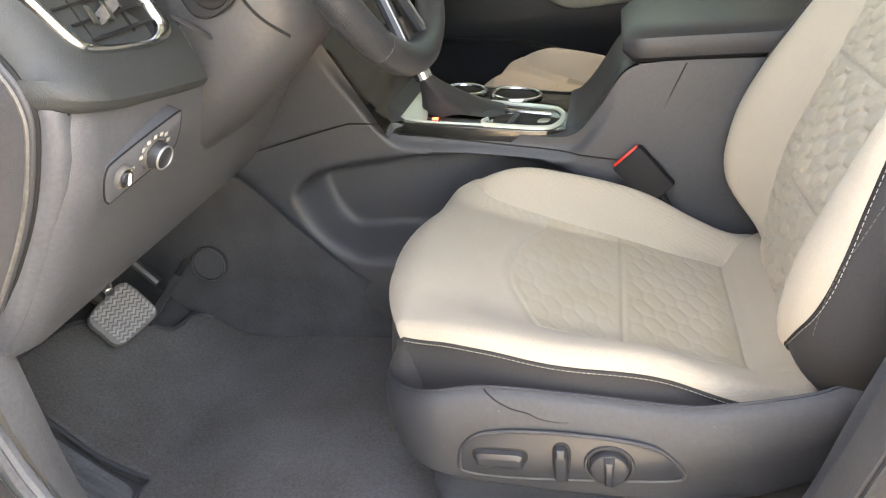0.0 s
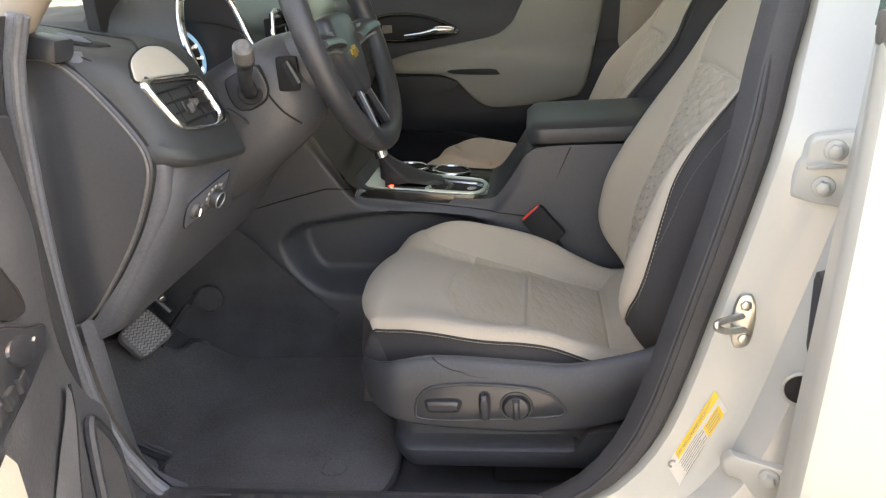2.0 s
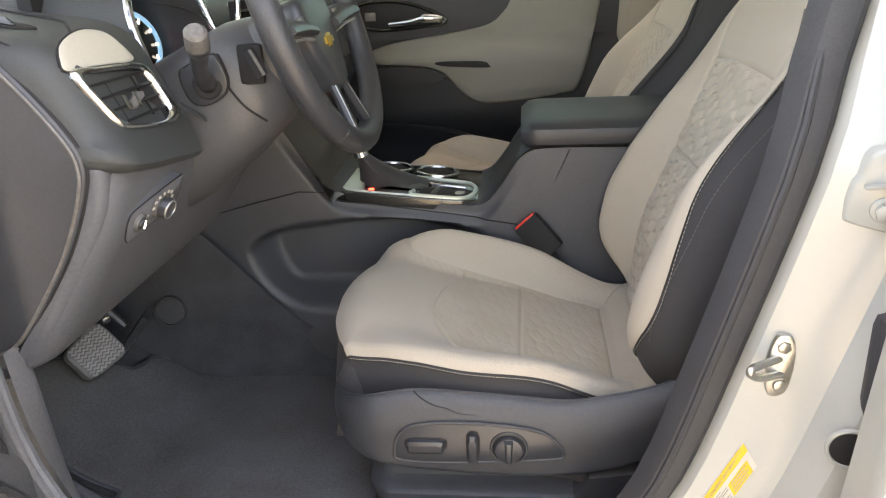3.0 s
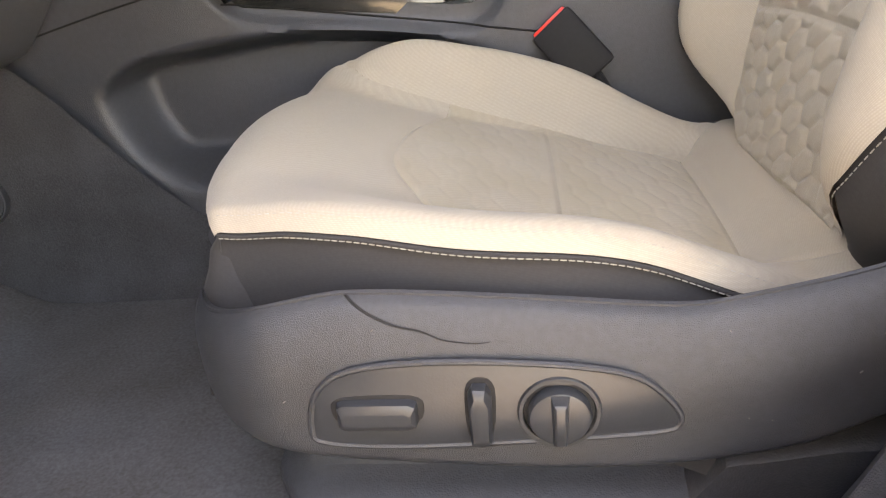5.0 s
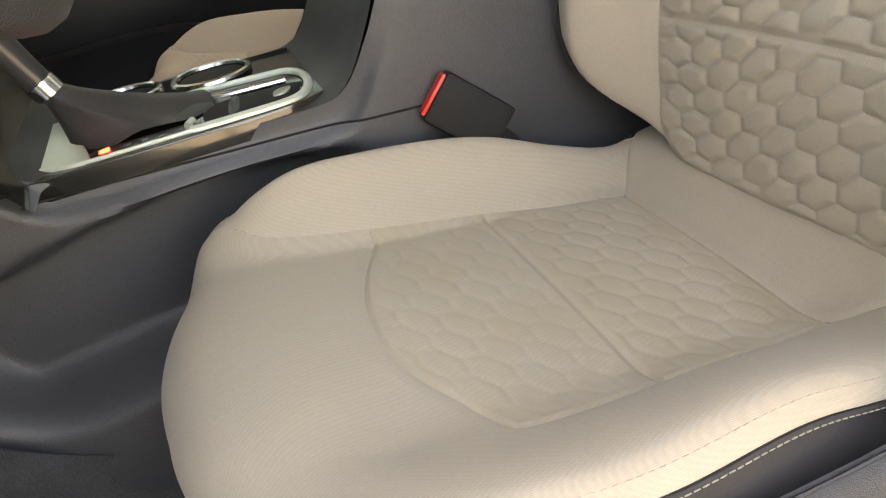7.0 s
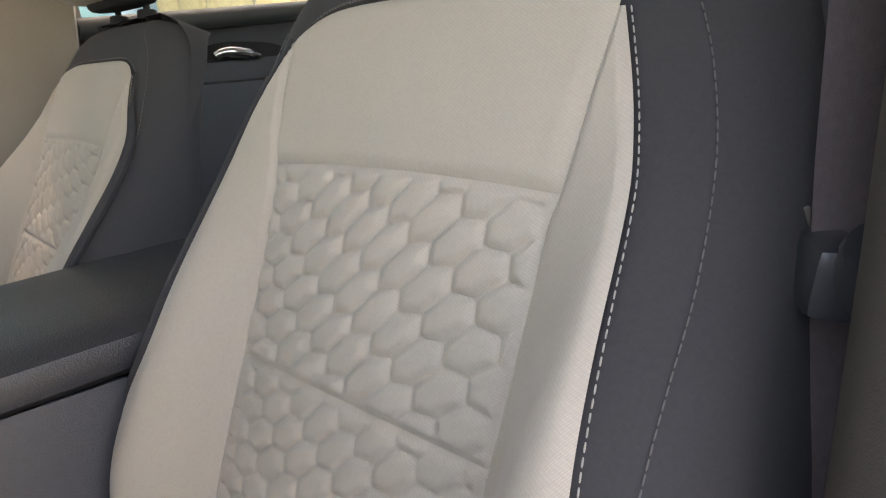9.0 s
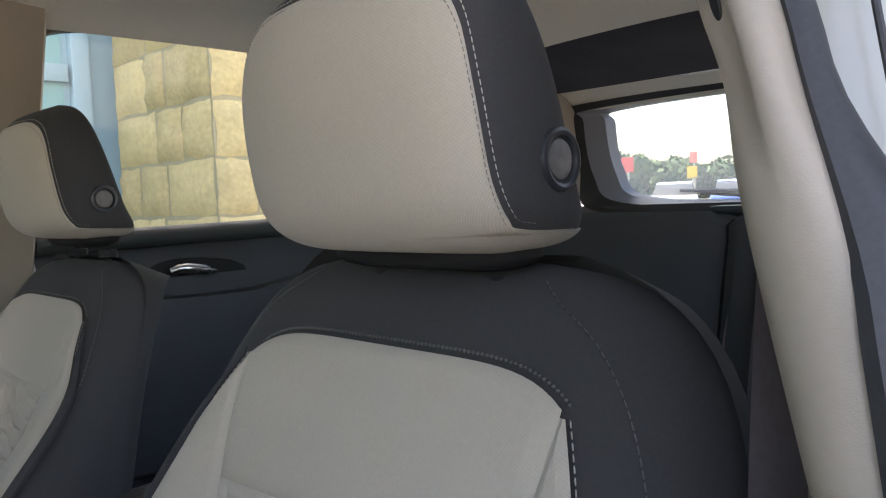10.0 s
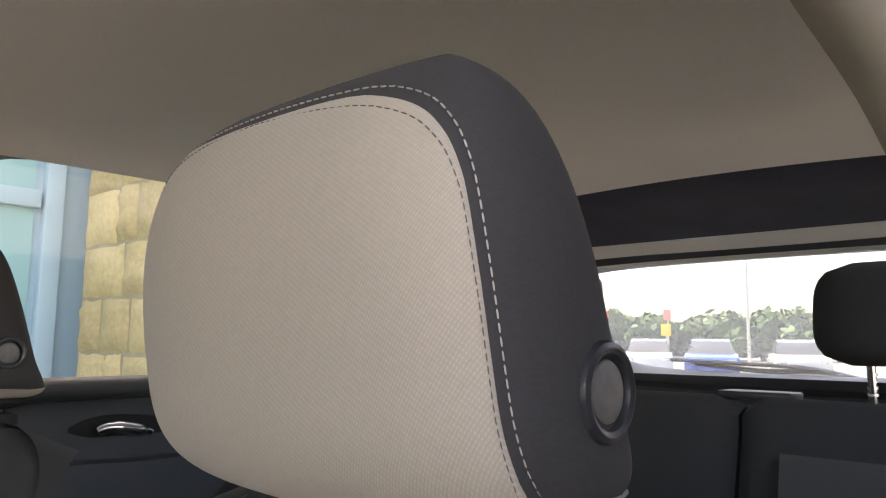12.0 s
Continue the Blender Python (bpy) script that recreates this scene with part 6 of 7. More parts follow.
def hinge(z, xs, lab_text, two):
    h = thing("hinge_bracket", (xs, -0.83, z), lab_text, "door hinge", "rear door hinges")
    y = skin(xs, z) - 0.004
    if two:
        out = smooth_line([(-0.053, 0.004), (-0.044, 0.020), (-0.032, 0.019), (0.05, 0.017), (0.075, 0.016), (0.075, -0.032), (-0.024, -0.030), (-0.034, -0.012), (-0.048, -0.010)], 3, True)
        part("leaf", plate(out, lambda a, b, d: Vector((xs + a, y - 0.004 + d - a * 0.5, z + b)), 0.012, 0.004), PAINT, h)
        bolts = ((-0.008, 0.004), (0.037, 0.0))
    else:
        out = smooth_line([(-0.012, -0.038), (-0.021, -0.026), (-0.018, -0.001), (-0.013, 0.008), (-0.008, 0.026), (0.006, 0.034), (0.06, 0.034), (0.06, -0.038)], 3, True)
        part("leaf", plate(out, lambda a, b, d: Vector((xs + a, y - 0.006 + d - a * 0.5, z + b)), 0.014, 0.004), PAINT, h)
        part("leaf_step", box((xs + 0.02, y - 0.014, z + 0.002), (0.07, 0.008, 0.004), 0.0015), PAINT, h)
        bolts = ((0.005, -0.021), (0.012, 0.018))
    for a, b in bolts:
        part("washer", disc((xs + a, y - 0.009 - a * 0.5, z + b), (-0.4, -1, 0), 0.0115, 0.006, 24, 0.002), PAINT, h)
        part("bolt", disc((xs + a - 0.003, y - 0.016 - a * 0.5, z + b), (-0.4, -1, 0), 0.0075, 0.009, 6, 0.002), PAINT, h)
hinge(1.001, 0.548, "white painted upper door hinge with two bolts on the pillar", False)
hinge(0.648, 0.520, "white painted lower door hinge with two bolts on the pillar", True)
gr = thing("wire_gaiter", (0.56, -0.80, 0.84), "black rubber wiring gaiter between pillar and rear door", "gaiter")
part("box", box((0.556, -0.832, 0.862), (0.048, 0.03, 0.100), 0.014), SEALM, gr)
for k in range(7):
    part("bellow", disc((0.556 + 0.0010 * k, -0.848, 0.806 - 0.008 * k), (0, -0.5, -1), 0.012 + 0.002 * (k % 2), 0.005, 16, 0.002), SEALM, gr)
hl = thing("pillar_hole", (0.535, -0.82, 0.765), "round access hole with a raised rim in the white pillar", "hole")
part("rim", disc((0.540, skin(0.540, 0.762) - 0.003, 0.762), (-0.2, -1, 0), 0.0215, 0.004, 28, 0.002, 0.0175), PAINT, hl)
part("cavity", disc((0.540, skin(0.540, 0.762) - 0.0015, 0.762), (-0.2, -1, 0), 0.018, 0.004, 28, 0.001), BLACK, hl)

# seat belt on the pillar
sb = thing("seat_belt", (0.60, -0.63, 0.75), "dark grey seat belt hanging on the pillar with its tongue", "seat belt")
bl = smooth_line([(0.618, -0.622, 1.30), (0.604, -0.627, 1.23), (0.594, -0.626, 1.13), (0.586, -0.626, 1.03), (0.580, -0.634, 0.90), (0.572, -0.644, 0.72)], 8)
va_ = Vector((0.95, -0.30, 0)).normalized()
rows = [[Vector(p) + va_ * (0.025 * s) for s in (-1, -0.5, 0, 0.5, 1)] for p in bl]
vs, fs = loft(rows, False, False)
vs2 = [Vector(v) + Vector((-0.0009, -0.0009, 0)) for v in vs]
part("webbing", join((vs, fs), (vs2, fs)), WEB, sb)
part("tongue", box((0.566, -0.622, 1.022), (0.024, 0.055, 0.030), 0.006, Euler((0, radians(10), radians(-52))).to_matrix().to_4x4()), SMOOTHP, sb)
part("tongue_grip", tube([(0.560, -0.636, 1.016), (0.550, -0.652, 1.034)], [0.014, 0.017], 14), SMOOTHP, sb)
part("tongue_blade", box((0.563, -0.606, 1.024), (0.022, 0.003, 0.045), 0.001, Euler((0, 0, radians(-52))).to_matrix().to_4x4()), STEEL, sb)

# headliner
rows = []
for k in range(40):
    x = -0.55 + 2.45 * k / 39
    z = 1.555 + 0.075 * math.sin(math.pi * (x + 0.75) / 3.4)
    row = []
    for j in range(41):
        y = -0.60 + 1.20 * j / 40
        a = abs(y) / 0.60
        row.append((x, y * (1.05), z - 0.03 * a**2 - (0.055 if y < 0 else 0.020) * max(0, (a - 0.8) / 0.2) ** 2))
    rows.append(row)
sheet("ceiling", rows, HEADLINER, "grey-beige cloth headliner", "ceiling", thick=0.02)
sheet("roof", [[(x, y * 1.06, 1.665 - 0.05 * (abs(y) / 0.64) ** 3 - 0.02 * ((x - 0.7) / 1.5) ** 2) for y in [-0.64 + 1.28 * j / 20 for j in range(21)]] for x in [-0.62 + 2.95 * k / 12 for k in range(13)]], PAINT, "white painted roof", "roof", thick=0.02)
# roof rail trims above the doors
for sg in (-1, 1):
    rings = []
    for k in range(24):
        x = -0.55 + 2.75 * k / 23
        zz = (1.545 if sg < 0 else 1.580) + 0.055 * math.sin(math.pi * (x + 0.75) / 3.4)
        rings.append([(x, sg * y, zz + z) for y, z in ((0.585, 0.005), (0.605, -0.035), (0.625, -0.050), (0.645, -0.045), (0.70, -0.015), (0.70, 0.06), (0.60, 0.06))])
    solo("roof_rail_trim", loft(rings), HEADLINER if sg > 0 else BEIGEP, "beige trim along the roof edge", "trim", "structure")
# rear header, shade painted as dark colour, then the beige tailgate head trim
sheet("rear_roof_shade", [[(x, y, z - (0.03 * (abs(y) / 0.63) ** 2 + 0.05 * max(0, (abs(y) / 0.63 - 0.8) / 0.2) ** 2) * (x < 1.9)) for y in [-0.63 + 1.26 * j / 16 for j in range(17)]] for x, z in ((1.66, 1.625), (1.70, 1.609), (1.76, 1.596), (1.84, 1.589), (1.95, 1.576), (2.02, 1.562), (2.06, 1.555))], ROOFSHADE, "dark panel at the rear end of the roof, its shade put into the colour", "header", thick=0.02)

# tailgate with rear window
tg = thing("tailgate", (2.35, 0, 1.1), "tailgate with beige head trim, grey inner frame and rear window", "tailgate")
def frame_ring(yw, z0_, z1_, x0_, x1_):
    """A rounded four-sided loop in the sloping plane of the tailgate."""
    pts = smooth_line([(-yw * 0.93, z1_), (-yw * 0.985, z1_ - 0.035), (-yw, z0_ + 0.10), (-yw * 0.86, z0_ + 0.012), (0, z0_ - 0.004), (yw * 0.86, z0_ + 0.012), (yw, z0_ + 0.10), (yw * 0.985, z1_ - 0.035), (yw * 0.93, z1_), (0, z1_ + 0.008)], 6, True)
    return [(x0_ + (x1_ - x0_) * (z - 1.21) / 0.3, y, z) for y, z in pts]
r1, r2 = frame_ring(0.66, 1.17, 1.515, 2.30, 2.20), frame_ring(0.60, 1.20, 1.50, 2.33, 2.22)
r3, r4 = frame_ring(0.535, 1.212, 1.497, 2.36, 2.24), frame_ring(0.525, 1.216, 1.493, 2.40, 2.28)
part("window_frame", loft([r1, r2], True, False), SEALM, tg, "dark seal round the rear window")
part("inner_frame", loft([r2, r3, r4], True, False), shader("pale_grey_paint", (0.24, 0.26, 0.31), 0.4, vary=0.04), tg, "pale painted inner frame")
# lighter headliner colour puts the window's light into this trim
part("head_trim", loft([[(2.07, y, 1.553), (2.16, y, 1.535), (2.215, y, 1.515), (2.23, y, 1.498)] for y in [-0.68 + 1.36 * k / 12 for k in range(13)]], False), HEADLINER, tg, "beige plastic head trim, lit look put into a lighter colour")
pane = part("rear_window", (frame_ring(0.53, 1.214, 1.495, 2.402, 2.282), [tuple(range(60))]), HAZEGLASS, tg, "rear window, haze and glare put into the glass")
pane.visible_shadow = False
part("lower_trim", loft([[(2.31, y, 1.205), (2.33, y, 1.17), (2.36, y, 0.9), (2.38, y, 0.55)] for y in [-0.68 + 1.36 * k / 8 for k in range(9)]], False), TRIMP, tg)
gl = part("courtesy_lamp", box((2.09, 0.145, 1.545), (0.02, 0.12, 0.014), 0.005), shader("clear_lamp_lens", (0.8, 0.82, 0.85), 0.15, vary=0.03), tg, "clear lamp lens")
wip = part("wiper", tube(smooth_line([(2.405, 0.36, 1.243), (2.41, 0.15, 1.236), (2.412, -0.02, 1.228), (2.43, -0.12, 1.20)], 6), 0.009, 8, False, 0.6), BLACK, tg, "black rear wiper")
part("wiper_arm", tube(smooth_line([(2.42, 0.30, 1.236), (2.44, 0.12, 1.218), (2.43, -0.03, 1.222), (2.43, -0.12, 1.205)], 6), 0.007, 8), SEALM, wip)
# rear pillar trims
for sg in (-1, 1):
    rings = []
    for z in (0.9, 1.15, 1.21, 1.30, 1.40, 1.50, 1.58):
        t = 0.10 * max(0, (z - 1.1) / 0.5)
        rings.append([(1.72 + 0.05 * (z > 1.2), sg * (0.70 - t), z), (1.90, sg * (0.675 - t * 0.9), z), (2.10, sg * (0.665 - t * 0.9), z), (2.28, sg * (0.655 - t * 0.4), z), (2.30, sg * (0.74), z), (1.72, sg * 0.75, z)])
    solo("pillar_3" if sg > 0 else "pillar_4", loft(rings), BEIGEP, "beige plastic rear pillar trim", "pillar", "structure")

# rear seat
rs = thing("rear_seat", (1.45, 0, 0.6), "charcoal rear bench seat with grey inserts and head restraints", "rear seat")
def bench(y0, y1):
    rings = []
    for k in range(20):
        f = k / 19
        y = y0 + (y1 - y0) * f
        e = 1 - math.sqrt(max(0.0, 1 - max(0, abs(2 * f - 1) - 0.86) ** 2 / 0.14**2)) if abs(2 * f - 1) > 0.86 else 0
        rings.append([(1.36 + 0.02 * e, y, 0.75), (1.40 + 0.02 * e, y, 0.95), (1.455 + 0.02 * e, y, 1.16), (1.475, y, 1.195 - 0.012 * e), (1.50, y, 1.208 - 0.016 * e), (1.55, y, 1.206 - 0.016 * e), (1.575, y, 1.18), (1.50, y, 0.75)])
    return part("backrest", loft(rings), DARK, rs)
b1 = bench(-0.62, -0.205)
b2 = bench(-0.200, 0.62)
for y0, y1, par in ((-0.55, -0.27, b1), (0.20, 0.52, b2)):
    rows = [[(1.340 + 0.245 * (z - 0.75) - 0.004 * math.sin(math.pi * j / 8), y0 + (y1 - y0) * j / 8, z) for j in range(9)] for z in (0.76, 0.85, 0.95, 1.05, 1.12, 1.14)]
    part("insert", loft(rows, False), REARGREY, par, "grey insert")
for ya in (-0.215, 0.12):
    part("seam_strip", tube([(1.358, ya, 0.80), (1.425, ya - 0.006, 1.0), (1.455, ya - 0.012, 1.12)], 0.006, 6), WEB, rs)
part("latch_bezel", box((1.535, -0.21, 1.2095), (0.05, 0.11, 0.012), 0.004), SMOOTHP, rs)
part("bench_cushion", box((1.12, 0, 0.68), (0.52, 1.24, 0.14), 0.04, None, 4), DARK, rs)
def rear_head(y):
    rings = []
    for k in range(13):
        t = -1 + 2 * k / 12
        v = max(0.02, 1 - abs(t) ** 3.5) ** 0.4
        rings.append([(1.50 + (0.045 * v) * q * math.cos(w) + 0.012 * t, y + (0.062 + 0.060 * v) * q * math.sin(w), 1.328 + 0.070 * t) for w, q in [(2 * math.pi * j / 28, (abs(math.cos(2 * math.pi * j / 28)) ** 3 + abs(math.sin(2 * math.pi * j / 28)) ** 3) ** (-1 / 3)) for j in range(28)]])
    h = part("head_restraint", loft(rings), DARK, rs, "charcoal rear head restraint", 70)
    for d in (-0.055, 0.055):
        post = part("post", tube([(1.505, y + d, 1.19), (1.50, y + d, 1.28)], 0.0055, 10), CHROME, h)
        for q in range(4):
            part("notch", disc((1.5045, y + d, 1.222 + 0.009 * q), (0, 0, 1), 0.0068, 0.004, 12, 0.001), STEEL, post)
rear_head(-0.425)
rear_head(0.425)

# doors of the passenger side
pd = thing("passenger_door", (0.0, 0.72, 0.6), "closed passenger door with beige panel, black trim and chrome handle", "car door")
def inner_y(x, z):
    return 0.705 + 0.03 * step(1.05, 1.2, z) - 0.045 * step(0.70, 0.80, z) * (1 - step(0.94, 1.0, z)) * step(-0.35, -0.1, x) + 0.02 * step(0.75, 0.55, z)
rows = [[(x, inner_y(x, z) + 0.004, z) for z in [0.48 + 0.74 * j / 36 for j in range(37)]] for x in [-0.55 + 1.05 * k / 40 for k in range(41)]]
part("inner_panel", loft(rows, False), DOORB, pd, "black grained door trim")
part("outer_skin", box((-0.02, 0.86, 0.80), (1.06, 0.03, 0.72), 0.012), PAINT, pd)
BP = smooth_line([(-0.200, 0.940), (-0.185, 0.965), (-0.12, 0.985), (0.0, 1.002), (0.09, 1.014), (0.15, 1.028), (0.19, 1.060), (0.225, 1.105), (0.27, 1.195), (0.36, 1.20), (0.455, 1.195), (0.445, 1.08), (0.415, 0.95), (0.385, 0.858), (0.34, 0.842), (0.25, 0.828), (0.15, 0.820), (0.10, 0.830), (0.06, 0.862), (0.02, 0.905), (-0.03, 0.925), (-0.12, 0.932)], 3, True)
def skinned(outline, lift, yf, n=10):
    """A pillowed panel on a curved wall from its outline: rings shrunk towards its middle."""
    k = len(outline)
    mx_, mz_ = sum(p[0] for p in outline) / k, sum(p[1] for p in outline) / k
    rings = []
    for f, l in ((1.0, -0.004), (1.0, lift * 0.3), (0.985, lift * 0.8), (0.96, lift), (0.8, lift), (0.6, lift), (0.4, lift), (0.2, lift), (0.03, lift)):
        rings.append([(mx_ + (a - mx_) * f, yf(mx_ + (a - mx_) * f, mz_ + (b - mz_) * f) - l, mz_ + (b - mz_) * f) for a, b in outline])
    return loft(rings)
part("beige_panel", skinned(BP, 0.012, inner_y), DOORSHADE, pd, "beige padded panel, its shade put into the colour", 60)
HB = smooth_line([(-0.235, 1.060), (-0.20, 1.092), (-0.11, 1.095), (-0.03, 1.075), (0.03, 1.042), (-0.01, 1.030), (-0.12, 1.022), (-0.19, 1.028)], 4, True)
part("handle_bezel", tube([(a, inner_y(a, b) - 0.002, b) for a, b in HB], 0.006, 8, True), GLOSSB, pd)
part("handle_recess", plate([(a, b) for a, b in HB], lambda a, b, d: Vector((a, inner_y(a, b) - 0.001 + d, b)), 0.006, 0.002), BLACK, pd)
part("door_handle", tube(smooth_line([(-0.125, 0.690, 1.036), (-0.07, 0.678, 1.042), (-0.03, 0.676, 1.050), (0.010, 0.684, 1.048), (0.018, 0.700, 1.042)], 5), [0.007] * 10 + [0.012] * 7 + [0.008] * 4, 12), CHROME, pd, "chrome door handle")
part("lock_button", box((-0.178, 0.700, 1.058), (0.03, 0.006, 0.022), 0.003), WORNP, pd)
part("pull_slot", plate(smooth_line([(0.008, 0.938), (0.02, 0.926), (0.14, 0.918), (0.148, 0.924), (0.125, 0.936)], 3, True), lambda a, b, d: Vector((a, inner_y(a, b) - 0.0145 + d, b)), 0.006, 0.001), BLACK, pd)
part("armrest", skinned(smooth_line([(-0.26, 0.925), (-0.10, 0.928), (0.0, 0.918), (0.03, 0.895), (-0.05, 0.878), (-0.26, 0.880)], 4, True), 0.03, inner_y), DOORB, pd)
part("window_switch", box((-0.125, 0.662, 0.914), (0.04, 0.012, 0.008), 0.003), WORNP, pd)
part("map_pocket", skinned(smooth_line([(-0.30, 0.75), (-0.05, 0.76), (0.10, 0.72), (0.18, 0.64), (0.20, 0.55), (-0.30, 0.55)], 4, True), 0.035, inner_y), DOORB, pd)
part("window", box((0.0, 0.755, 1.385), (0.95, 0.005, 0.36), 0), PGLASS, pd, "clear side window")
solo("pillar_2", loft([[(a + 0.06 * (z - 0.5), b - 0.10 * max(0, (z - 1.1) / 0.5), z) for a, b in ((0.46, 0.70), (0.48, 0.655), (0.56, 0.645), (0.63, 0.66), (0.645, 0.70), (0.645, 0.80), (0.46, 0.80))] for z in (0.5, 0.8, 1.0, 1.12, 1.2, 1.3, 1.4, 1.5, 1.58)]), BEIGEP, "beige and black trimmed pillar between the passenger side doors", "pillar", "structure")
rd = thing("rear_passenger_door", (1.05, 0.72, 0.6), "closed rear door with black trim, chrome handle and side window", "car door")
rows = [[(x, 0.715 - 0.05 * step(1.21, 1.13, z) * 0.6 + 0.01 * step(1.12, 1.17, z), z) for z in [0.55 + 0.655 * j / 20 for j in range(21)]] for x in [0.69 + 1.05 * k / 20 for k in range(21)]]
part("inner_panel", loft(rows, False), PLASTIC, rd, "black door trim")
part("top_rail", tube([(0.69, 0.70, 1.195), (1.74, 0.70, 1.205)], 0.020, 12), SOFTTOP, rd)
part("lower_panel", skinned(smooth_line([(0.72, 1.05), (1.1, 1.075), (1.5, 1.10), (1.5, 0.80), (0.72, 0.75)], 4, True), 0.03, lambda x, z: 0.690), TRIMP, rd)
part("handle_recess", skinned(smooth_line([(0.88, 1.125), (0.94, 1.15), (1.06, 1.14), (1.10, 1.11), (1.0, 1.10)], 4, True), 0.004, lambda x, z: 0.690), BLACK, rd)
part("door_handle", tube(smooth_line([(0.925, 0.672, 1.126), (0.945, 0.665, 1.132), (0.99, 0.668, 1.125), (1.02, 0.68, 1.118)], 5), [0.009] * 6 + [0.011] * 6 + [0.008] * 4, 12), CHROME, rd, "chrome door handle")
wf = smooth_line([(0.715, 1.205), (0.700, 1.37), (0.715, 1.53), (0.77, 1.578), (0.95, 1.587), (1.25, 1.580), (1.55, 1.53), (1.66, 1.42), (1.68, 1.21)], 4)
wy = lambda z: 0.735 - 0.13 * (z - 1.2)
part("window_frame", loft([[(x + a, wy(z) + b, z + c) for a, b, c in ((0, 0, 0), (0, 0.04, 0.0))] for x, z in [(p[0], p[1]) for p in wf]], False), SEALM, rd)
n = len(wf)
rg = part("window", ([(p[0], wy(p[1]) + 0.02, p[1]) for p in wf], [tuple(range(n))]), TGLASS, rd, "lightly tinted side window")
rg.visible_shadow = False
part("upper_frame", loft([[(p[0], wy(p[1]), p[1]), (p[0] - 0.05 * (p[0] < 0.75) + 0.05 * (p[0] > 1.6), wy(p[1]) - 0.012, p[1] + 0.05 * (p[1] > 1.45) + 0.02 * (1.45 >= p[1] > 1.4)), (p[0] - 0.09 * (p[0] < 0.75) + 0.09 * (p[0] > 1.6), wy(p[1]) + 0.01, p[1] + 0.10 * (p[1] > 1.45) + 0.04 * (1.45 >= p[1] > 1.4))] for p in wf], False), BEIGEP, rd, "beige window surround")
part("outer_skin", box((1.2, 0.86, 0.80), (1.06, 0.03, 0.72), 0.012), PAINT, rd)

# closed rear door of the driver's side
ld = thing("rear_driver_door", (1.05, -0.88, 0.6), "closed white rear door with a rounded front edge", "car door")
rows = []
for k in range(14):
    z = 0.42 + 0.72 * k / 13
    xf = 0.440 + 0.088 * z ** 0.9
    yb = -0.905 - 0.02 * math.sin(math.pi * (z - 0.4) / 0.8)
    rows.append([(xf + 0.030, -0.835, z), (xf + 0.012, -0.850, z), (xf + 0.002, yb + 0.030, z), (xf, yb + 0.014, z), (xf + 0.005, yb + 0.004, z), (xf + 0.016, yb, z), (xf + 0.3, yb - 0.005, z), (xf + 0.7, yb - 0.004, z), (xf + 1.05, yb + 0.01, z)])
part("outer_skin", loft(rows, False), PAINT, ld)
part("belt_moulding", box((1.07, -0.900, 1.150), (1.06, 0.035, 0.022), 0.005), SMOOTHP, ld)
part("mould_clip", box((0.556, -0.895, 1.150), (0.035, 0.040, 0.030), 0.006), WORNP, ld)
part("sash", loft([[(0.545 + 0.23 * (z - 1.15), -0.885 + 0.30 * (z - 1.15), z), (0.60 + 0.23 * (z - 1.15), -0.885 + 0.30 * (z - 1.15), z), (0.60 + 0.23 * (z - 1.15), -0.86 + 0.30 * (z - 1.15), z), (0.545 + 0.23 * (z - 1.15), -0.86 + 0.30 * (z - 1.15), z)] for z in (1.15, 1.3, 1.45, 1.54)]), GLOSSB, ld)
rw_ = part("window", ([(0.60, -0.88, 1.15), (1.65, -0.88, 1.16), (1.60, -0.775, 1.50), (1.2, -0.765, 1.535), (0.69, -0.765, 1.535)], [(0, 1, 2, 3, 4)]), TGLASS, ld, "tinted side window")
rw_.visible_shadow = False
part("inner_panel", box((1.15, -0.70, 0.86), (0.95, 0.04, 0.66), 0.01), PLASTIC, ld)

# ---- open driver's door ----
HP = Vector((-0.40, -0.86, 0))
OPEN = radians(66)
DX = Vector((math.cos(OPEN), -math.sin(OPEN), 0))   # along the door from its hinges
DN = Vector((math.sin(OPEN), math.cos(OPEN), 0))    # out of its inner face
def dp(a, b, c):
    """A place on the door: a along it, b out of its inner face, c up."""
    p = HP + DX * a + DN * b
    return Vector((p.x, p.y, c))
fd = thing("driver_door", dp(0.4, 0, 0.5), "open driver door with black inner trim, speaker grille and window switches", "car door")
def trim_b(a, z):
    return 0.140 - 0.03 * step(1.0, 1.15, z)
def trim_front(z):
    return spl(z, [(0.50, 0.035), (0.68, 0.032), (0.724, 0.026), (0.757, 0.042), (0.805, 0.100), (0.853, 0.140), (0.91, 0.160), (0.987, 0.142), (1.06, 0.114), (1.16, 0.07)])
def trim_row(u):
    back = (1 - u) ** 8
    return [dp(trim_front(z) + (1.08 - trim_front(z)) * u, trim_b(u, z) - 0.006 * back, z) for z in [0.50 + 0.66 * j / 60 for j in range(61)]]
rows = [[p - DN * 0.05 for p in trim_row(0.0)]] + [trim_row(u) for u in [0, 0.004, 0.01, 0.02, 0.04] + [0.06 + 0.94 * k / 30 for k in range(31)]]
part("inner_trim", loft(rows, False), DUSTYP, fd, "black grained door trim")
part("shell", loft([[dp(a, b, z) for a, b in ((0.0, 0.06), (0.02, 0.075), (1.09, 0.085), (1.10, 0.05), (1.10, -0.045), (1.08, -0.06), (0.02, -0.055), (0.0, -0.02))] for z in (0.40, 0.48, 0.9, 1.14)]), PAINT, fd)
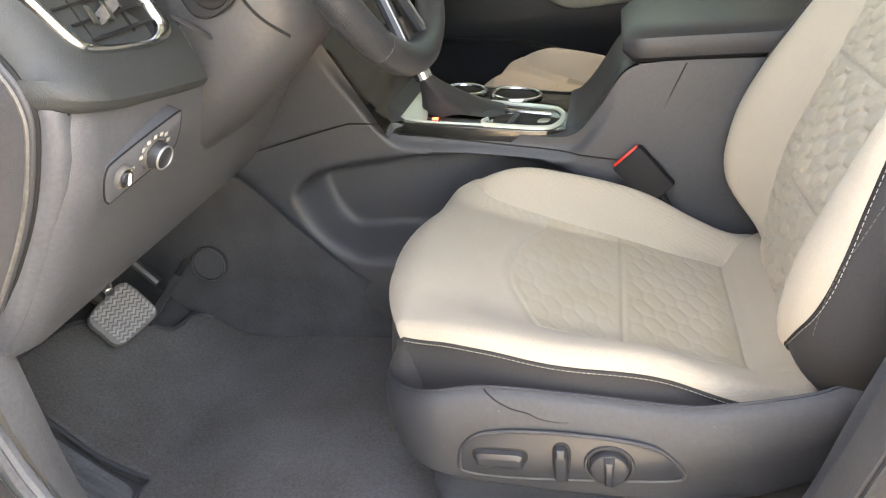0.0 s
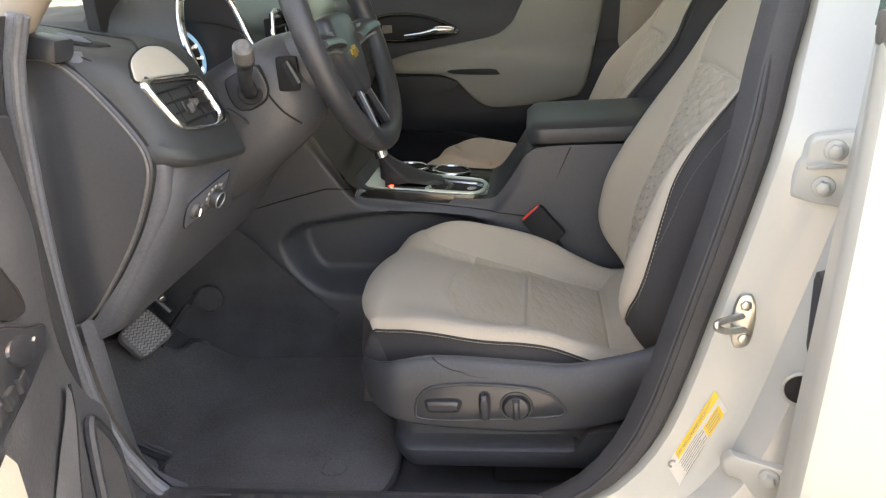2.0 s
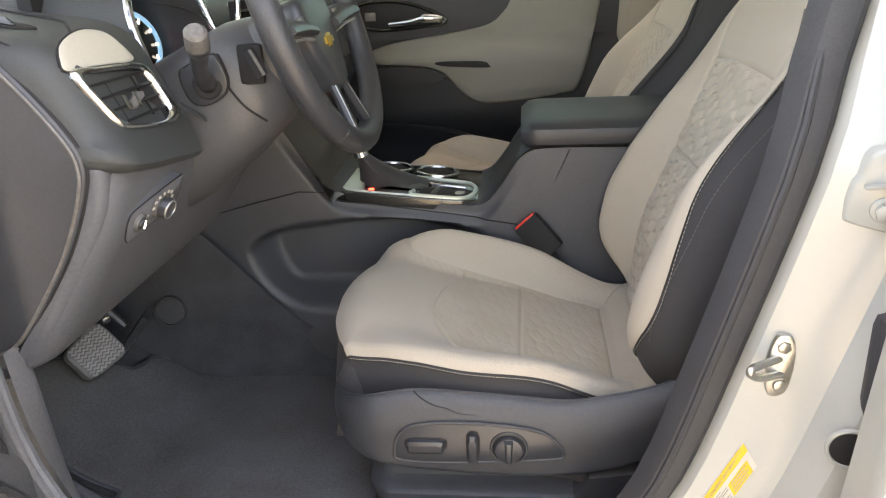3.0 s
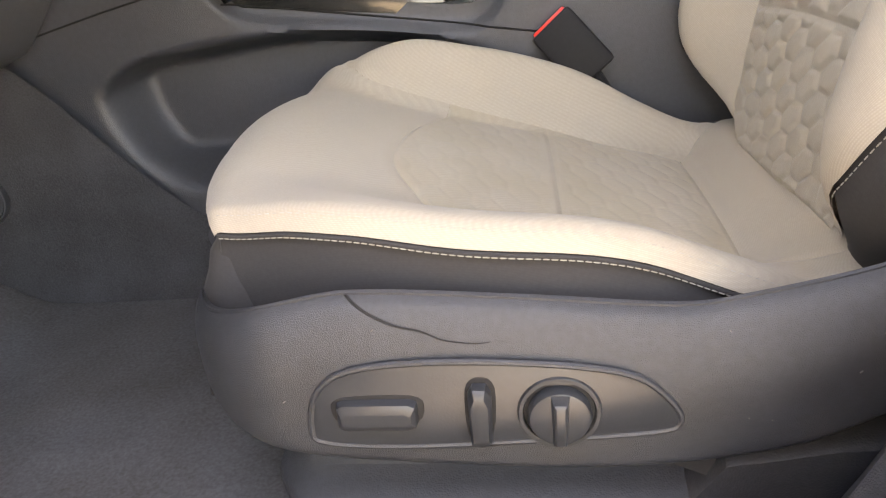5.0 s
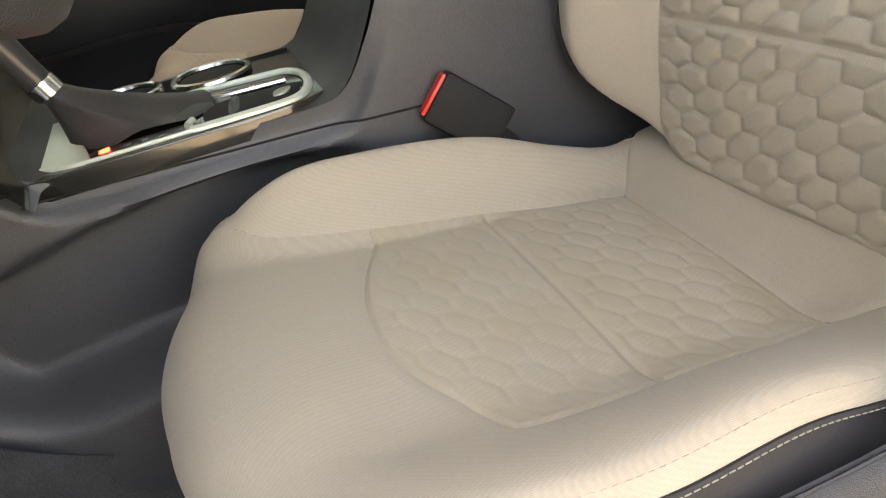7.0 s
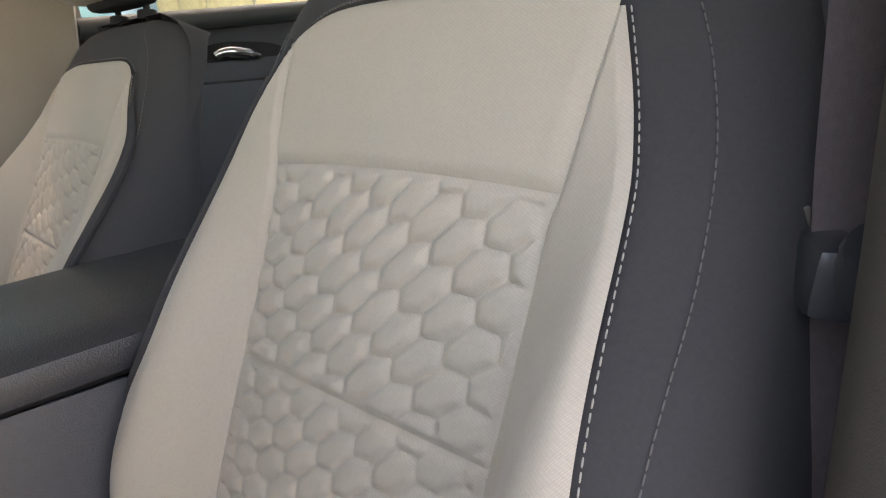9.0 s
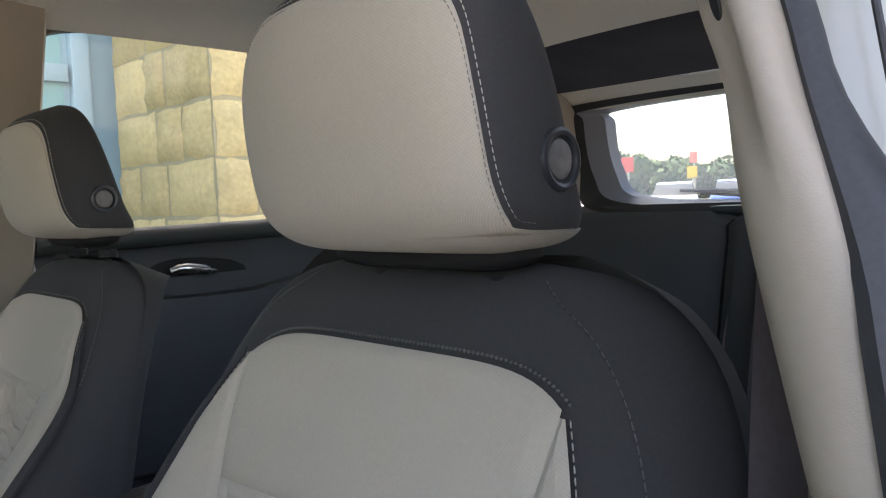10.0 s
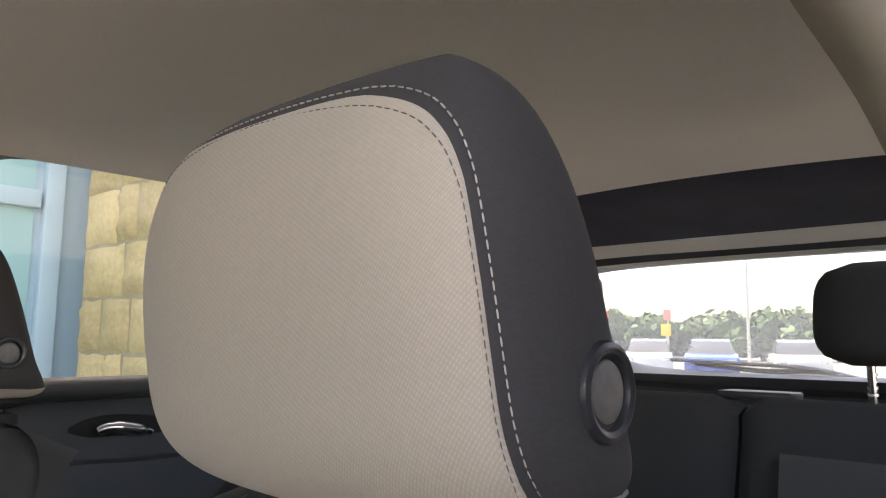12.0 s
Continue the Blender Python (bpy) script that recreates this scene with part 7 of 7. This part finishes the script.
# trim details on the open door
SPO = smooth_line([(0.160, 0.806), (0.120, 0.770), (0.085, 0.725), (0.072, 0.68), (0.070, 0.60), (0.075, 0.53), (0.19, 0.53), (0.20, 0.60), (0.195, 0.70), (0.180, 0.775)], 5, True)
def on_door(a, z, lift):
    return dp(a, trim_b(a, z) + lift, z)
part("speaker_rim", tube([on_door(a, z, 0.004) for a, z in SPO], 0.006, 8, True), PLASTIC, fd)
part("speaker_grille", plate(SPO, lambda a, z, d: on_door(a, z, 0.006 - d), 0.01, 0.002), GRILLE, fd, "perforated grey speaker grille")
part("trim_band", loft([[on_door(a, z, 0.0022), on_door(c, e, 0.0022)] for a, z, c, e in ((0.192, 0.858, 0.200, 0.872), (0.198, 0.838, 0.220, 0.862), (0.209, 0.826, 0.236, 0.855), (0.233, 0.804, 0.277, 0.846), (0.254, 0.780, 0.321, 0.832), (0.285, 0.72, 0.37, 0.80), (0.30, 0.62, 0.40, 0.72))], False), KICKP, fd, "grey trim strip")
SWO = smooth_line([(0.240, 0.936), (0.230, 0.944), (0.240, 0.953), (0.280, 0.969), (0.36, 1.003), (0.46, 1.02), (0.50, 0.99), (0.46, 0.945), (0.387, 0.938), (0.33, 0.934), (0.27, 0.933)], 4, True)
swb = part("switch_plate", plate(SWO, lambda a, z, d: on_door(a, z, 0.007 - d), 0.012, 0.003), SMOOTHP, fd, "black window switch plate")
part("switch_rim", tube([on_door(a, z, 0.004) for a, z in SWO], 0.0022, 6, True), BLACK, fd)
knobo = [(0.030 * math.cos(2 * math.pi * k / 24), 0.017 * math.sin(2 * math.pi * k / 24)) for k in range(24)]
part("mirror_pad", plate([(0.318 + a * 1.15, 0.966 + b * 0.75 + a * 0.38) for a, b in knobo], lambda a, z, d: on_door(a, z, 0.010 - d), 0.008, 0.002), SMOOTHP, swb, "round mirror pad")
part("mirror_rocker", box(on_door(0.290, 0.962, 0.0105), (0.005, 0.002, 0.002), 0.0005, Euler((0, 0, -OPEN)).to_matrix().to_4x4()), PAPER, swb)
for k in range(4):
    part("window_switch", plate([(0.340 + 0.032 * k + a, 0.950 + 0.004 * k + b) for a, b in ((-0.013, -0.006), (0.010, -0.005), (0.014, 0.009), (-0.009, 0.006))], lambda a, z, d: on_door(a, z, 0.011 - d), 0.010, 0.002), SMOOTHP, swb)
PULL = smooth_line([(0.258, 0.975), (0.258, 0.992), (0.272, 1.008), (0.30, 1.035), (0.42, 1.06), (0.43, 1.035), (0.33, 0.998), (0.302, 0.985)], 4, True)
part("pull_recess", plate(PULL, lambda a, z, d: on_door(a, z, 0.002 - d), 0.004, 0.001), BLACK, fd)
part("gap_line", tube([on_door(a, z, 0.0015) for a, z in smooth_line([(0.188, 0.866), (0.196, 0.838), (0.207, 0.824), (0.231, 0.802), (0.252, 0.778), (0.283, 0.718), (0.298, 0.618)], 5)], 0.0018, 5), BLACK, fd)
part("beige_panel", loft([[on_door(a, z, 0.006) for z in (0.62 + 4 * max(0, 0.42 - a), 0.70 + 2 * max(0, 0.42 - a), 0.80, 0.88, 0.93 - 1.2 * max(0, 0.405 - a))] for a in (0.390, 0.396, 0.405, 0.42, 0.5, 0.7, 0.95)], False), BEIGEV, fd, "beige door insert")
part("door_seal", tube([dp(-0.004, 0.095, z) for z in (0.45, 0.7, 0.9, 1.1)], 0.012, 8), SEALM, fd)
part("edge_rubber", loft([[dp(a, b, z) for a, b in ((-0.004, 0.066), (0.02, 0.090), (0.12, 0.100), (0.20, 0.104))] for z in (0.50, 0.7, 0.9, 1.1, 1.15)], False), DUSTSEAL, fd, "dusty black rubber")
part("belt_seal", tube([dp(0.02, 0.07, 1.165), dp(1.08, 0.07, 1.165)], 0.016, 10), SEALM, fd)
part("sail_panel", loft([[dp(a, b, z) for a, b in ((0.0, 0.03), (0.0, 0.085), (0.10 - 0.5 * (z - 1.16), 0.085), (0.10 - 0.5 * (z - 1.16), 0.03))] for z in (1.16, 1.22, 1.28)]), SMOOTHP, fd)
dg = part("window", ([dp(0.10, 0.02, 1.16), dp(1.06, 0.02, 1.16), dp(1.0, 0.06, 1.50), dp(0.55, 0.06, 1.52)], [(0, 1, 2, 3)]), PGLASS, fd, "clear door window")
dg.visible_shadow = False
mr = thing("side_mirror", dp(0.05, -0.12, 1.16), "black housing of the side mirror on the open door", "side mirror")
part("housing", loft([[dp(0.02 + 0.10 * f + 0.03 * math.cos(w), -0.06 - 0.20 * f + 0.02 * math.cos(w), 1.20 + 0.07 * math.sin(w) * (0.6 + 0.4 * math.sin(math.pi * f))) for w in [2 * math.pi * j / 16 for j in range(16)]] for f in [k / 8 for k in range(9)]]), PAINT, mr)

# hinge pillar of the driver's side, with its seal, and the windscreen pillar
hp = thing("hinge_pillar", (-0.42, -0.74, 0.5), "white hinge pillar with black seal and grey kick trim", "pillar", kind="structure")
HZ = [0.50 + 0.05 * k for k in range(15)]
def hx_(z):
    return spl(z, [(0.50, -0.255), (0.54, -0.295), (0.58, -0.325), (0.65, -0.352), (0.70, -0.362), (0.80, -0.369), (0.90, -0.368), (1.0, -0.362), (1.06, -0.357), (1.124, -0.350), (1.18, -0.332), (1.22, -0.312)])
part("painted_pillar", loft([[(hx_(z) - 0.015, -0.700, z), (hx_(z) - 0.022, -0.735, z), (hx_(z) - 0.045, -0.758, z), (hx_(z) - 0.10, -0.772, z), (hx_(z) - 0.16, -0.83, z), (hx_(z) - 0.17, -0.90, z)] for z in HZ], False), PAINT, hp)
part("door_seal", tube([(hx_(z) - 0.006, -0.722, z) for z in HZ], 0.013, 10), GREYSEAL, hp, "weathered grey rubber seal")
part("gap_rubber", loft([[(hx_(z) - 0.012, -0.735, z), (hx_(z) - 0.016, -0.752, z), (hx_(z) - 0.030, -0.772, z), (hx_(z) - 0.07, -0.782, z)] for z in HZ], False), SEALM, hp, "dusty black rubber")
part("seal_edge", tube([(hx_(z) + 0.004, -0.733, z) for z in HZ], 0.0050, 8), KICKP, hp)
def kick_x(z):
    return spl(z, [(0.50, -0.275), (0.519, -0.310), (0.542, -0.334), (0.593, -0.345), (0.657, -0.350), (0.80, -0.356)])
part("kick_trim", loft([[(hx_(z) + 0.010, -0.712, z), (kick_x(z) - 0.002, -0.682, z), (kick_x(z) - 0.012, -0.662, z), (hx_(z) - 0.10, -0.650, z), (-0.70, -0.655, z)] for z in [0.50, 0.51, 0.52, 0.535, 0.55, 0.57, 0.60, 0.65, 0.70, 0.75, 0.80]], False), KICKP, hp, "grey kick panel")
part("corner_cover", box((-0.322, -0.690, 1.160), (0.046, 0.035, 0.028), 0.006, Euler((0, radians(13), radians(-8))).to_matrix().to_4x4()), SMOOTHP, hp, "black plastic corner cover")
ap = smooth_line([(-0.40, -0.712, 1.125), (-0.352, -0.705, 1.190), (-0.27, -0.695, 1.28), (-0.10, -0.672, 1.43), (0.10, -0.645, 1.54)], 6)
part("windscreen_pillar", tube([Vector(p) + Vector((-0.012, 0.012, 0.0)) for p in ap], 0.028, 14), BEIGEP, hp)
ap2 = [(p[0] - 0.10, -p[1], p[2]) for p in ap]
solo("windscreen_pillar", tube(ap2, 0.05, 14), BEIGEP, "beige trimmed windscreen pillar on the passenger side", "pillar", "structure")
solo("windscreen", ([(-0.80, -0.70, 1.19), (-0.80, 0.70, 1.19), (-0.02, 0.62, 1.56), (-0.02, -0.62, 1.56)], [(0, 1, 2, 3)]), WGLASS, "clear windscreen over the dashboard", "windscreen", "structure")
hood_rows = [[(-0.82 - 0.95 * k / 6, y, 1.14 - 0.05 * (k / 6) ** 2 * 2 - 0.04 * (abs(y) / 0.85) ** 3) for y in [-0.85 + 1.7 * j / 12 for j in range(13)]] for k in range(7)]
sheet("bonnet", hood_rows, PAINT, "white bonnet before the windscreen", "bonnet", thick=0.02)
for sg in (-1, 1):
    solo("front_wing", loft([[(x, sg * 0.86, z) for x, z in ((-0.60, 0.5), (-0.60, 1.13), (-1.7, 1.0), (-1.7, 0.45))], [(x, sg * 0.82, z) for x, z in ((-0.60, 0.5), (-0.60, 1.13), (-1.7, 1.0), (-1.7, 0.45))]]), PAINT, "white front wing", "wing", "structure")

# ---- outside ----
R0 = 900
solo("ground", ([(-R0, -R0, GROUND), (R0, -R0, GROUND), (R0, R0, GROUND), (-R0, R0, GROUND)], [(0, 1, 2, 3)]), ASPHALT, "pale concrete parking lot", "ground", "structure")
# stone pier and shop front beside the car
pier = thing("stone_pier", (2.5, 3.1, GROUND), "tan rough-cut limestone pier of the building", "stone wall", kind="structure")
part("core", box((2.53, 3.12, 3.0), (0.96, 1.12, 5.9), 0.01), MORTAR, pier)
front_wall = thing("shop_front", (0.5, 3.75, GROUND), "pale blue shop front with large teal panes", "shop front", kind="structure")
# unseen upper wall and far ends are sized to keep sun off the car
part("wall", box((-3.0, 4.2, 3.2), (17.6, 0.7, 6.3), 0.01), STUCCO, front_wall)
for k in range(9):
    xc = 1.42 - 0.98 * k
    part("pane", box((xc, 3.845, 1.05 + 0.55), (0.80, 0.03, 2.4), 0.004), PANE, front_wall, "teal window pane")
    part("mullion", box((xc + 0.49, 3.825, 2.0), (0.10, 0.08, 3.8), 0.01), STUCCO, front_wall)
    part("transom", box((xc, 3.82, 2.05), (0.84, 0.06, 0.10), 0.008), STUCCO, front_wall)
random.seed(11)
def stone_mesh(w, h, seed):
    rs_ = random.Random(seed)
    n = 6
    vs, fs = [], []
    for i in range(n):
        for j in range(n):
            u, v = i / (n - 1), j / (n - 1)
            edge = min(u, 1 - u, v, 1 - v)
            d = 0.0 if edge == 0 else 0.028 + rs_.uniform(-0.010, 0.012)
            wob = 0.010 if edge == 0 else 0.0
            vs.append(((u - 0.5) * w + rs_.uniform(-wob, wob), -d, (v - 0.5) * h + rs_.uniform(-wob, wob)))
    for i in range(n - 1):
        for j in range(n - 1):
            fs.append((i * n + j, (i + 1) * n + j, (i + 1) * n + j + 1, i * n + j + 1))
    me = bpy.data.meshes.new("stone")
    me.from_pydata(vs, [], fs)
    me.materials.append(STONE)
    me.shade_smooth()
    return me
kinds = {}
def lay_face(origin, turn, width, phase):
    z = GROUND + 0.02
    row = 0
    while z < 3.8:
        h = (0.285, 0.285, 0.30, 0.27)[row % 4]
        x = 0.0
        ws_ = [0.36, 0.20, 0.52, 0.30, 0.44] if row % 2 else [0.50, 0.28, 0.34, 0.42, 0.22]
        k = row + phase
        while x < width - 0.05:
            w = min(ws_[k % 5], width - x)
            if width - x - w < 0.12:
                w = width - x
            key = (round(w, 3), round(h, 3), k % 3)
            if key not in kinds:
                kinds[key] = stone_mesh(w - 0.016, h - 0.016, hash(key) % 999)
            st_ = new("stone", kinds[key])
            st_.parent = pier
            st_.matrix_basis = Matrix.Translation(Vector(origin) + turn @ Vector((x + w / 2, -0.002, z + h / 2)) - Vector(pier.location)) @ turn.to_4x4()
            x += w
            k += 1
        z += h
        row += 1
lay_face((2.05, 2.56, 0), Matrix.Identity(3), 0.96, 0)
lay_face((2.05, 3.68, 0), Matrix.Rotation(radians(-90), 3, "Z"), 1.12, 2)

# parked cars, trees, signs behind
def parked_car(x, y, colour, turn, label):
    root = thing("parked_car", (x, y, GROUND), label, "car", "cars parked across the lot")
    m = Matrix.Translation((x, y, GROUND)) @ Matrix.Rotation(radians(turn), 4, "Z")
    P = lambda a, b, c: m @ Vector((a, b, c))
    paint = shader("car_paint", colour, 0.25, vary=0.03, coat=0.8)
    prof = smooth_line([(-2.2, 0.45), (-2.2, 0.75), (-1.95, 0.92), (-1.0, 1.0), (0.9, 1.0), (1.9, 0.98), (2.2, 0.85), (2.22, 0.45)], 4)
    rings = []
    for b, k in ((-0.90, 0.90), (-0.86, 1.0), (0.86, 1.0), (0.90, 0.90)):
        rings.append([P(a * (0.98 + 0.02 * k), b, 0.35 + (z - 0.35) * k) for a, z in prof] + [P(2.1, b, 0.30), P(-2.1, b, 0.30)])
    part("body", loft(rings), paint, root)
    cab = [(-1.25, 0.98), (-0.55, 1.42), (0.2, 1.50), (1.0, 1.46), (1.75, 1.0)]
    part("cabin", loft([[P(a, b * 1.0, z) for a, z in cab] for b in (-0.80, 0.80)] if False else [[P(a, -0.66 - 0.14 * (z < 1.1), z) for a, z in cab], [P(a, 0.66 + 0.14 * (z < 1.1), z) for a, z in cab]]), GLOSSB, root, "dark cabin glass")
    part("roof", loft([[P(a, b, z) for a, z in ((-0.55, 1.425), (0.2, 1.51), (1.0, 1.47), (1.0, 1.44), (0.2, 1.48), (-0.55, 1.40))] for b in (-0.65, 0.65)]), paint, root)
    for a in (-1.35, 1.35):
        for b in (-0.80, 0.80):
            w = part("wheel", disc(P(a, b + math.copysign(0.1, b), 0.33), m.to_3x3() @ Vector((0, math.copysign(1, b), 0)), 0.33, 0.22, 24, 0.04), SEALM, root)
            part("wheel_rim", disc(P(a, b + math.copysign(0.105, b), 0.33), m.to_3x3() @ Vector((0, math.copysign(1, b), 0)), 0.21, 0.02, 20, 0.01), STEEL, w)
    for b in (-0.65, 0.65):
        part("headlamp", box(P(-2.17, b, 0.74), (0.10, 0.30, 0.14), 0.03, Matrix.Rotation(radians(turn), 4, "Z")), CHROME, root)
    return root
CARS = [(26.5, 16.3, (0.10, 0.10, 0.12), 28, "dark grey car parked across the lot"), (28.0, 13.9, (0.62, 0.62, 0.64), 26, "silver car parked across the lot"), (27.6, 11.2, (0.03, 0.10, 0.42), 24, "blue car parked across the lot"), (29.0, 8.6, (0.55, 0.54, 0.55), 22, "pale car parked across the lot"), (26.0, 18.6, (0.45, 0.05, 0.05), 30, "red car parked across the lot")]
for c in CARS:
    parked_car(*c)
parked_car(1.05, 11.5, (0.75, 0.75, 0.75), 80, "white car parked by the shop front") if False else None


def tree(x, y, h, r, seed, label="leafy green tree behind the parking lot"):
    rs_ = random.Random(seed)
    root = thing("tree", (x, y, GROUND), label, "tree", "trees behind the lot")
    trunk = [(x + rs_.uniform(-0.1, 0.1) * k, y + rs_.uniform(-0.1, 0.1) * k, GROUND + h * 0.7 * k / 4) for k in range(5)]
    geos = [tube(trunk, [0.25, 0.22, 0.17, 0.12, 0.06], 8)]
    for k in range(7):
        w = rs_.uniform(0, 6.3)
        b = Vector(trunk[2 + k % 3])
        geos.append(tube([b, b + Vector((math.cos(w) * r * 0.4, math.sin(w) * r * 0.4, h * 0.10)), b + Vector((math.cos(w) * r * 0.75, math.sin(w) * r * 0.75, h * 0.2))], [0.09, 0.06, 0.02], 6))
    part("trunk", join(*geos), BARK, root)
    vs, fs = [], []
    lumps = [(Vector((x + rs_.gauss(0, r * 0.42), y + rs_.gauss(0, r * 0.42), GROUND + h * rs_.uniform(0.42, 0.95))), r * rs_.uniform(0.28, 0.5)) for _ in range(16)]
    for c, q in lumps:
        for _ in range(190):
            d = Vector((rs_.gauss(0, 1), rs_.gauss(0, 1), rs_.gauss(0, 0.8))).normalized() * q * rs_.uniform(0.6, 1.05)
            p = c + d
            a = Vector((rs_.gauss(0, 1), rs_.gauss(0, 1), rs_.gauss(0, 1))).normalized() * 0.42
            b = a.cross(d).normalized() * 0.30
            k = len(vs)
            vs += [p - a, p + b, p + a, p - b]
            fs.append((k, k + 1, k + 2, k + 3))
    part("crown", (vs, fs), LEAF, root)


for n, (x, y, h, r) in enumerate([(62, 38.5, 7.0, 3.6), (66, 33.5, 5.0, 3.2), (64, 44.5, 4.6, 3.0), (70, 29.5, 4.8, 3.6), (68, 24.0, 5.2, 3.6), (72, 19.0, 4.6, 3.4), (74, 50.0, 5.2, 3.6), (70, 13.5, 5.0, 3.6), (78, 40.0, 4.4, 3.6)]):
    tree(x, y, h * 0.66, r * 0.9, 20 + n)
hedge_vs, hedge_fs = [], []
rs_ = random.Random(77)
for k in range(5000):
    t = rs_.uniform(0, 1)
    p = Vector((92 - 6 * t + rs_.uniform(-2, 2), -10 + 85 * t, GROUND + abs(rs_.gauss(0, 1.6)) + 0.2))
    a = Vector((rs_.gauss(0, 1), rs_.gauss(0, 1), rs_.gauss(0, 1))).normalized() * 0.8
    b = a.cross(Vector((0.3, 0.5, 1))).normalized() * 0.6
    q = len(hedge_vs)
    hedge_vs += [p - a, p + b, p + a, p - b]
    hedge_fs.append((q, q + 1, q + 2, q + 3))
solo("far_woods", (hedge_vs, hedge_fs), LEAF, "low line of far green woods", "woods", "stuff")


def sign(x, y, z, colour, label, w=1.0, h=1.0):
    s = thing("roadside_sign", (x, y, GROUND), label, "sign")
    part("post", tube([(x, y, GROUND), (x, y, z)], 0.06, 8), STEEL, s)
    part("panel", box((x - 0.1, y, z), (0.08, w, h), 0.02), shader("sign_colour", colour, 0.5, vary=0.04), s)


sign(45, 21.6, 2.3, (0.85, 0.55, 0.02), "yellow sign on a steel post beyond the cars", 0.65, 0.75)
sign(45.4, 21.7, 3.25, (0.75, 0.22, 0.18), "faded red sign on a steel post beyond the cars", 0.5, 0.7)
sign(44, 25.6, 3.0, (0.75, 0.06, 0.05), "red sign on a steel post beyond the cars", 0.9, 1.0)
pole = thing("lamp_post", (48, 17.6, GROUND), "tall pale street lamp post behind the lot", "lamp post")
part("post", tube([(48, 17.6, GROUND), (48, 17.6, 9.5)], [0.11, 0.07], 10), STEEL, pole)
part("lamp_head", box((47.4, 17.6, 9.5), (1.2, 0.3, 0.14), 0.04), STEEL, pole)
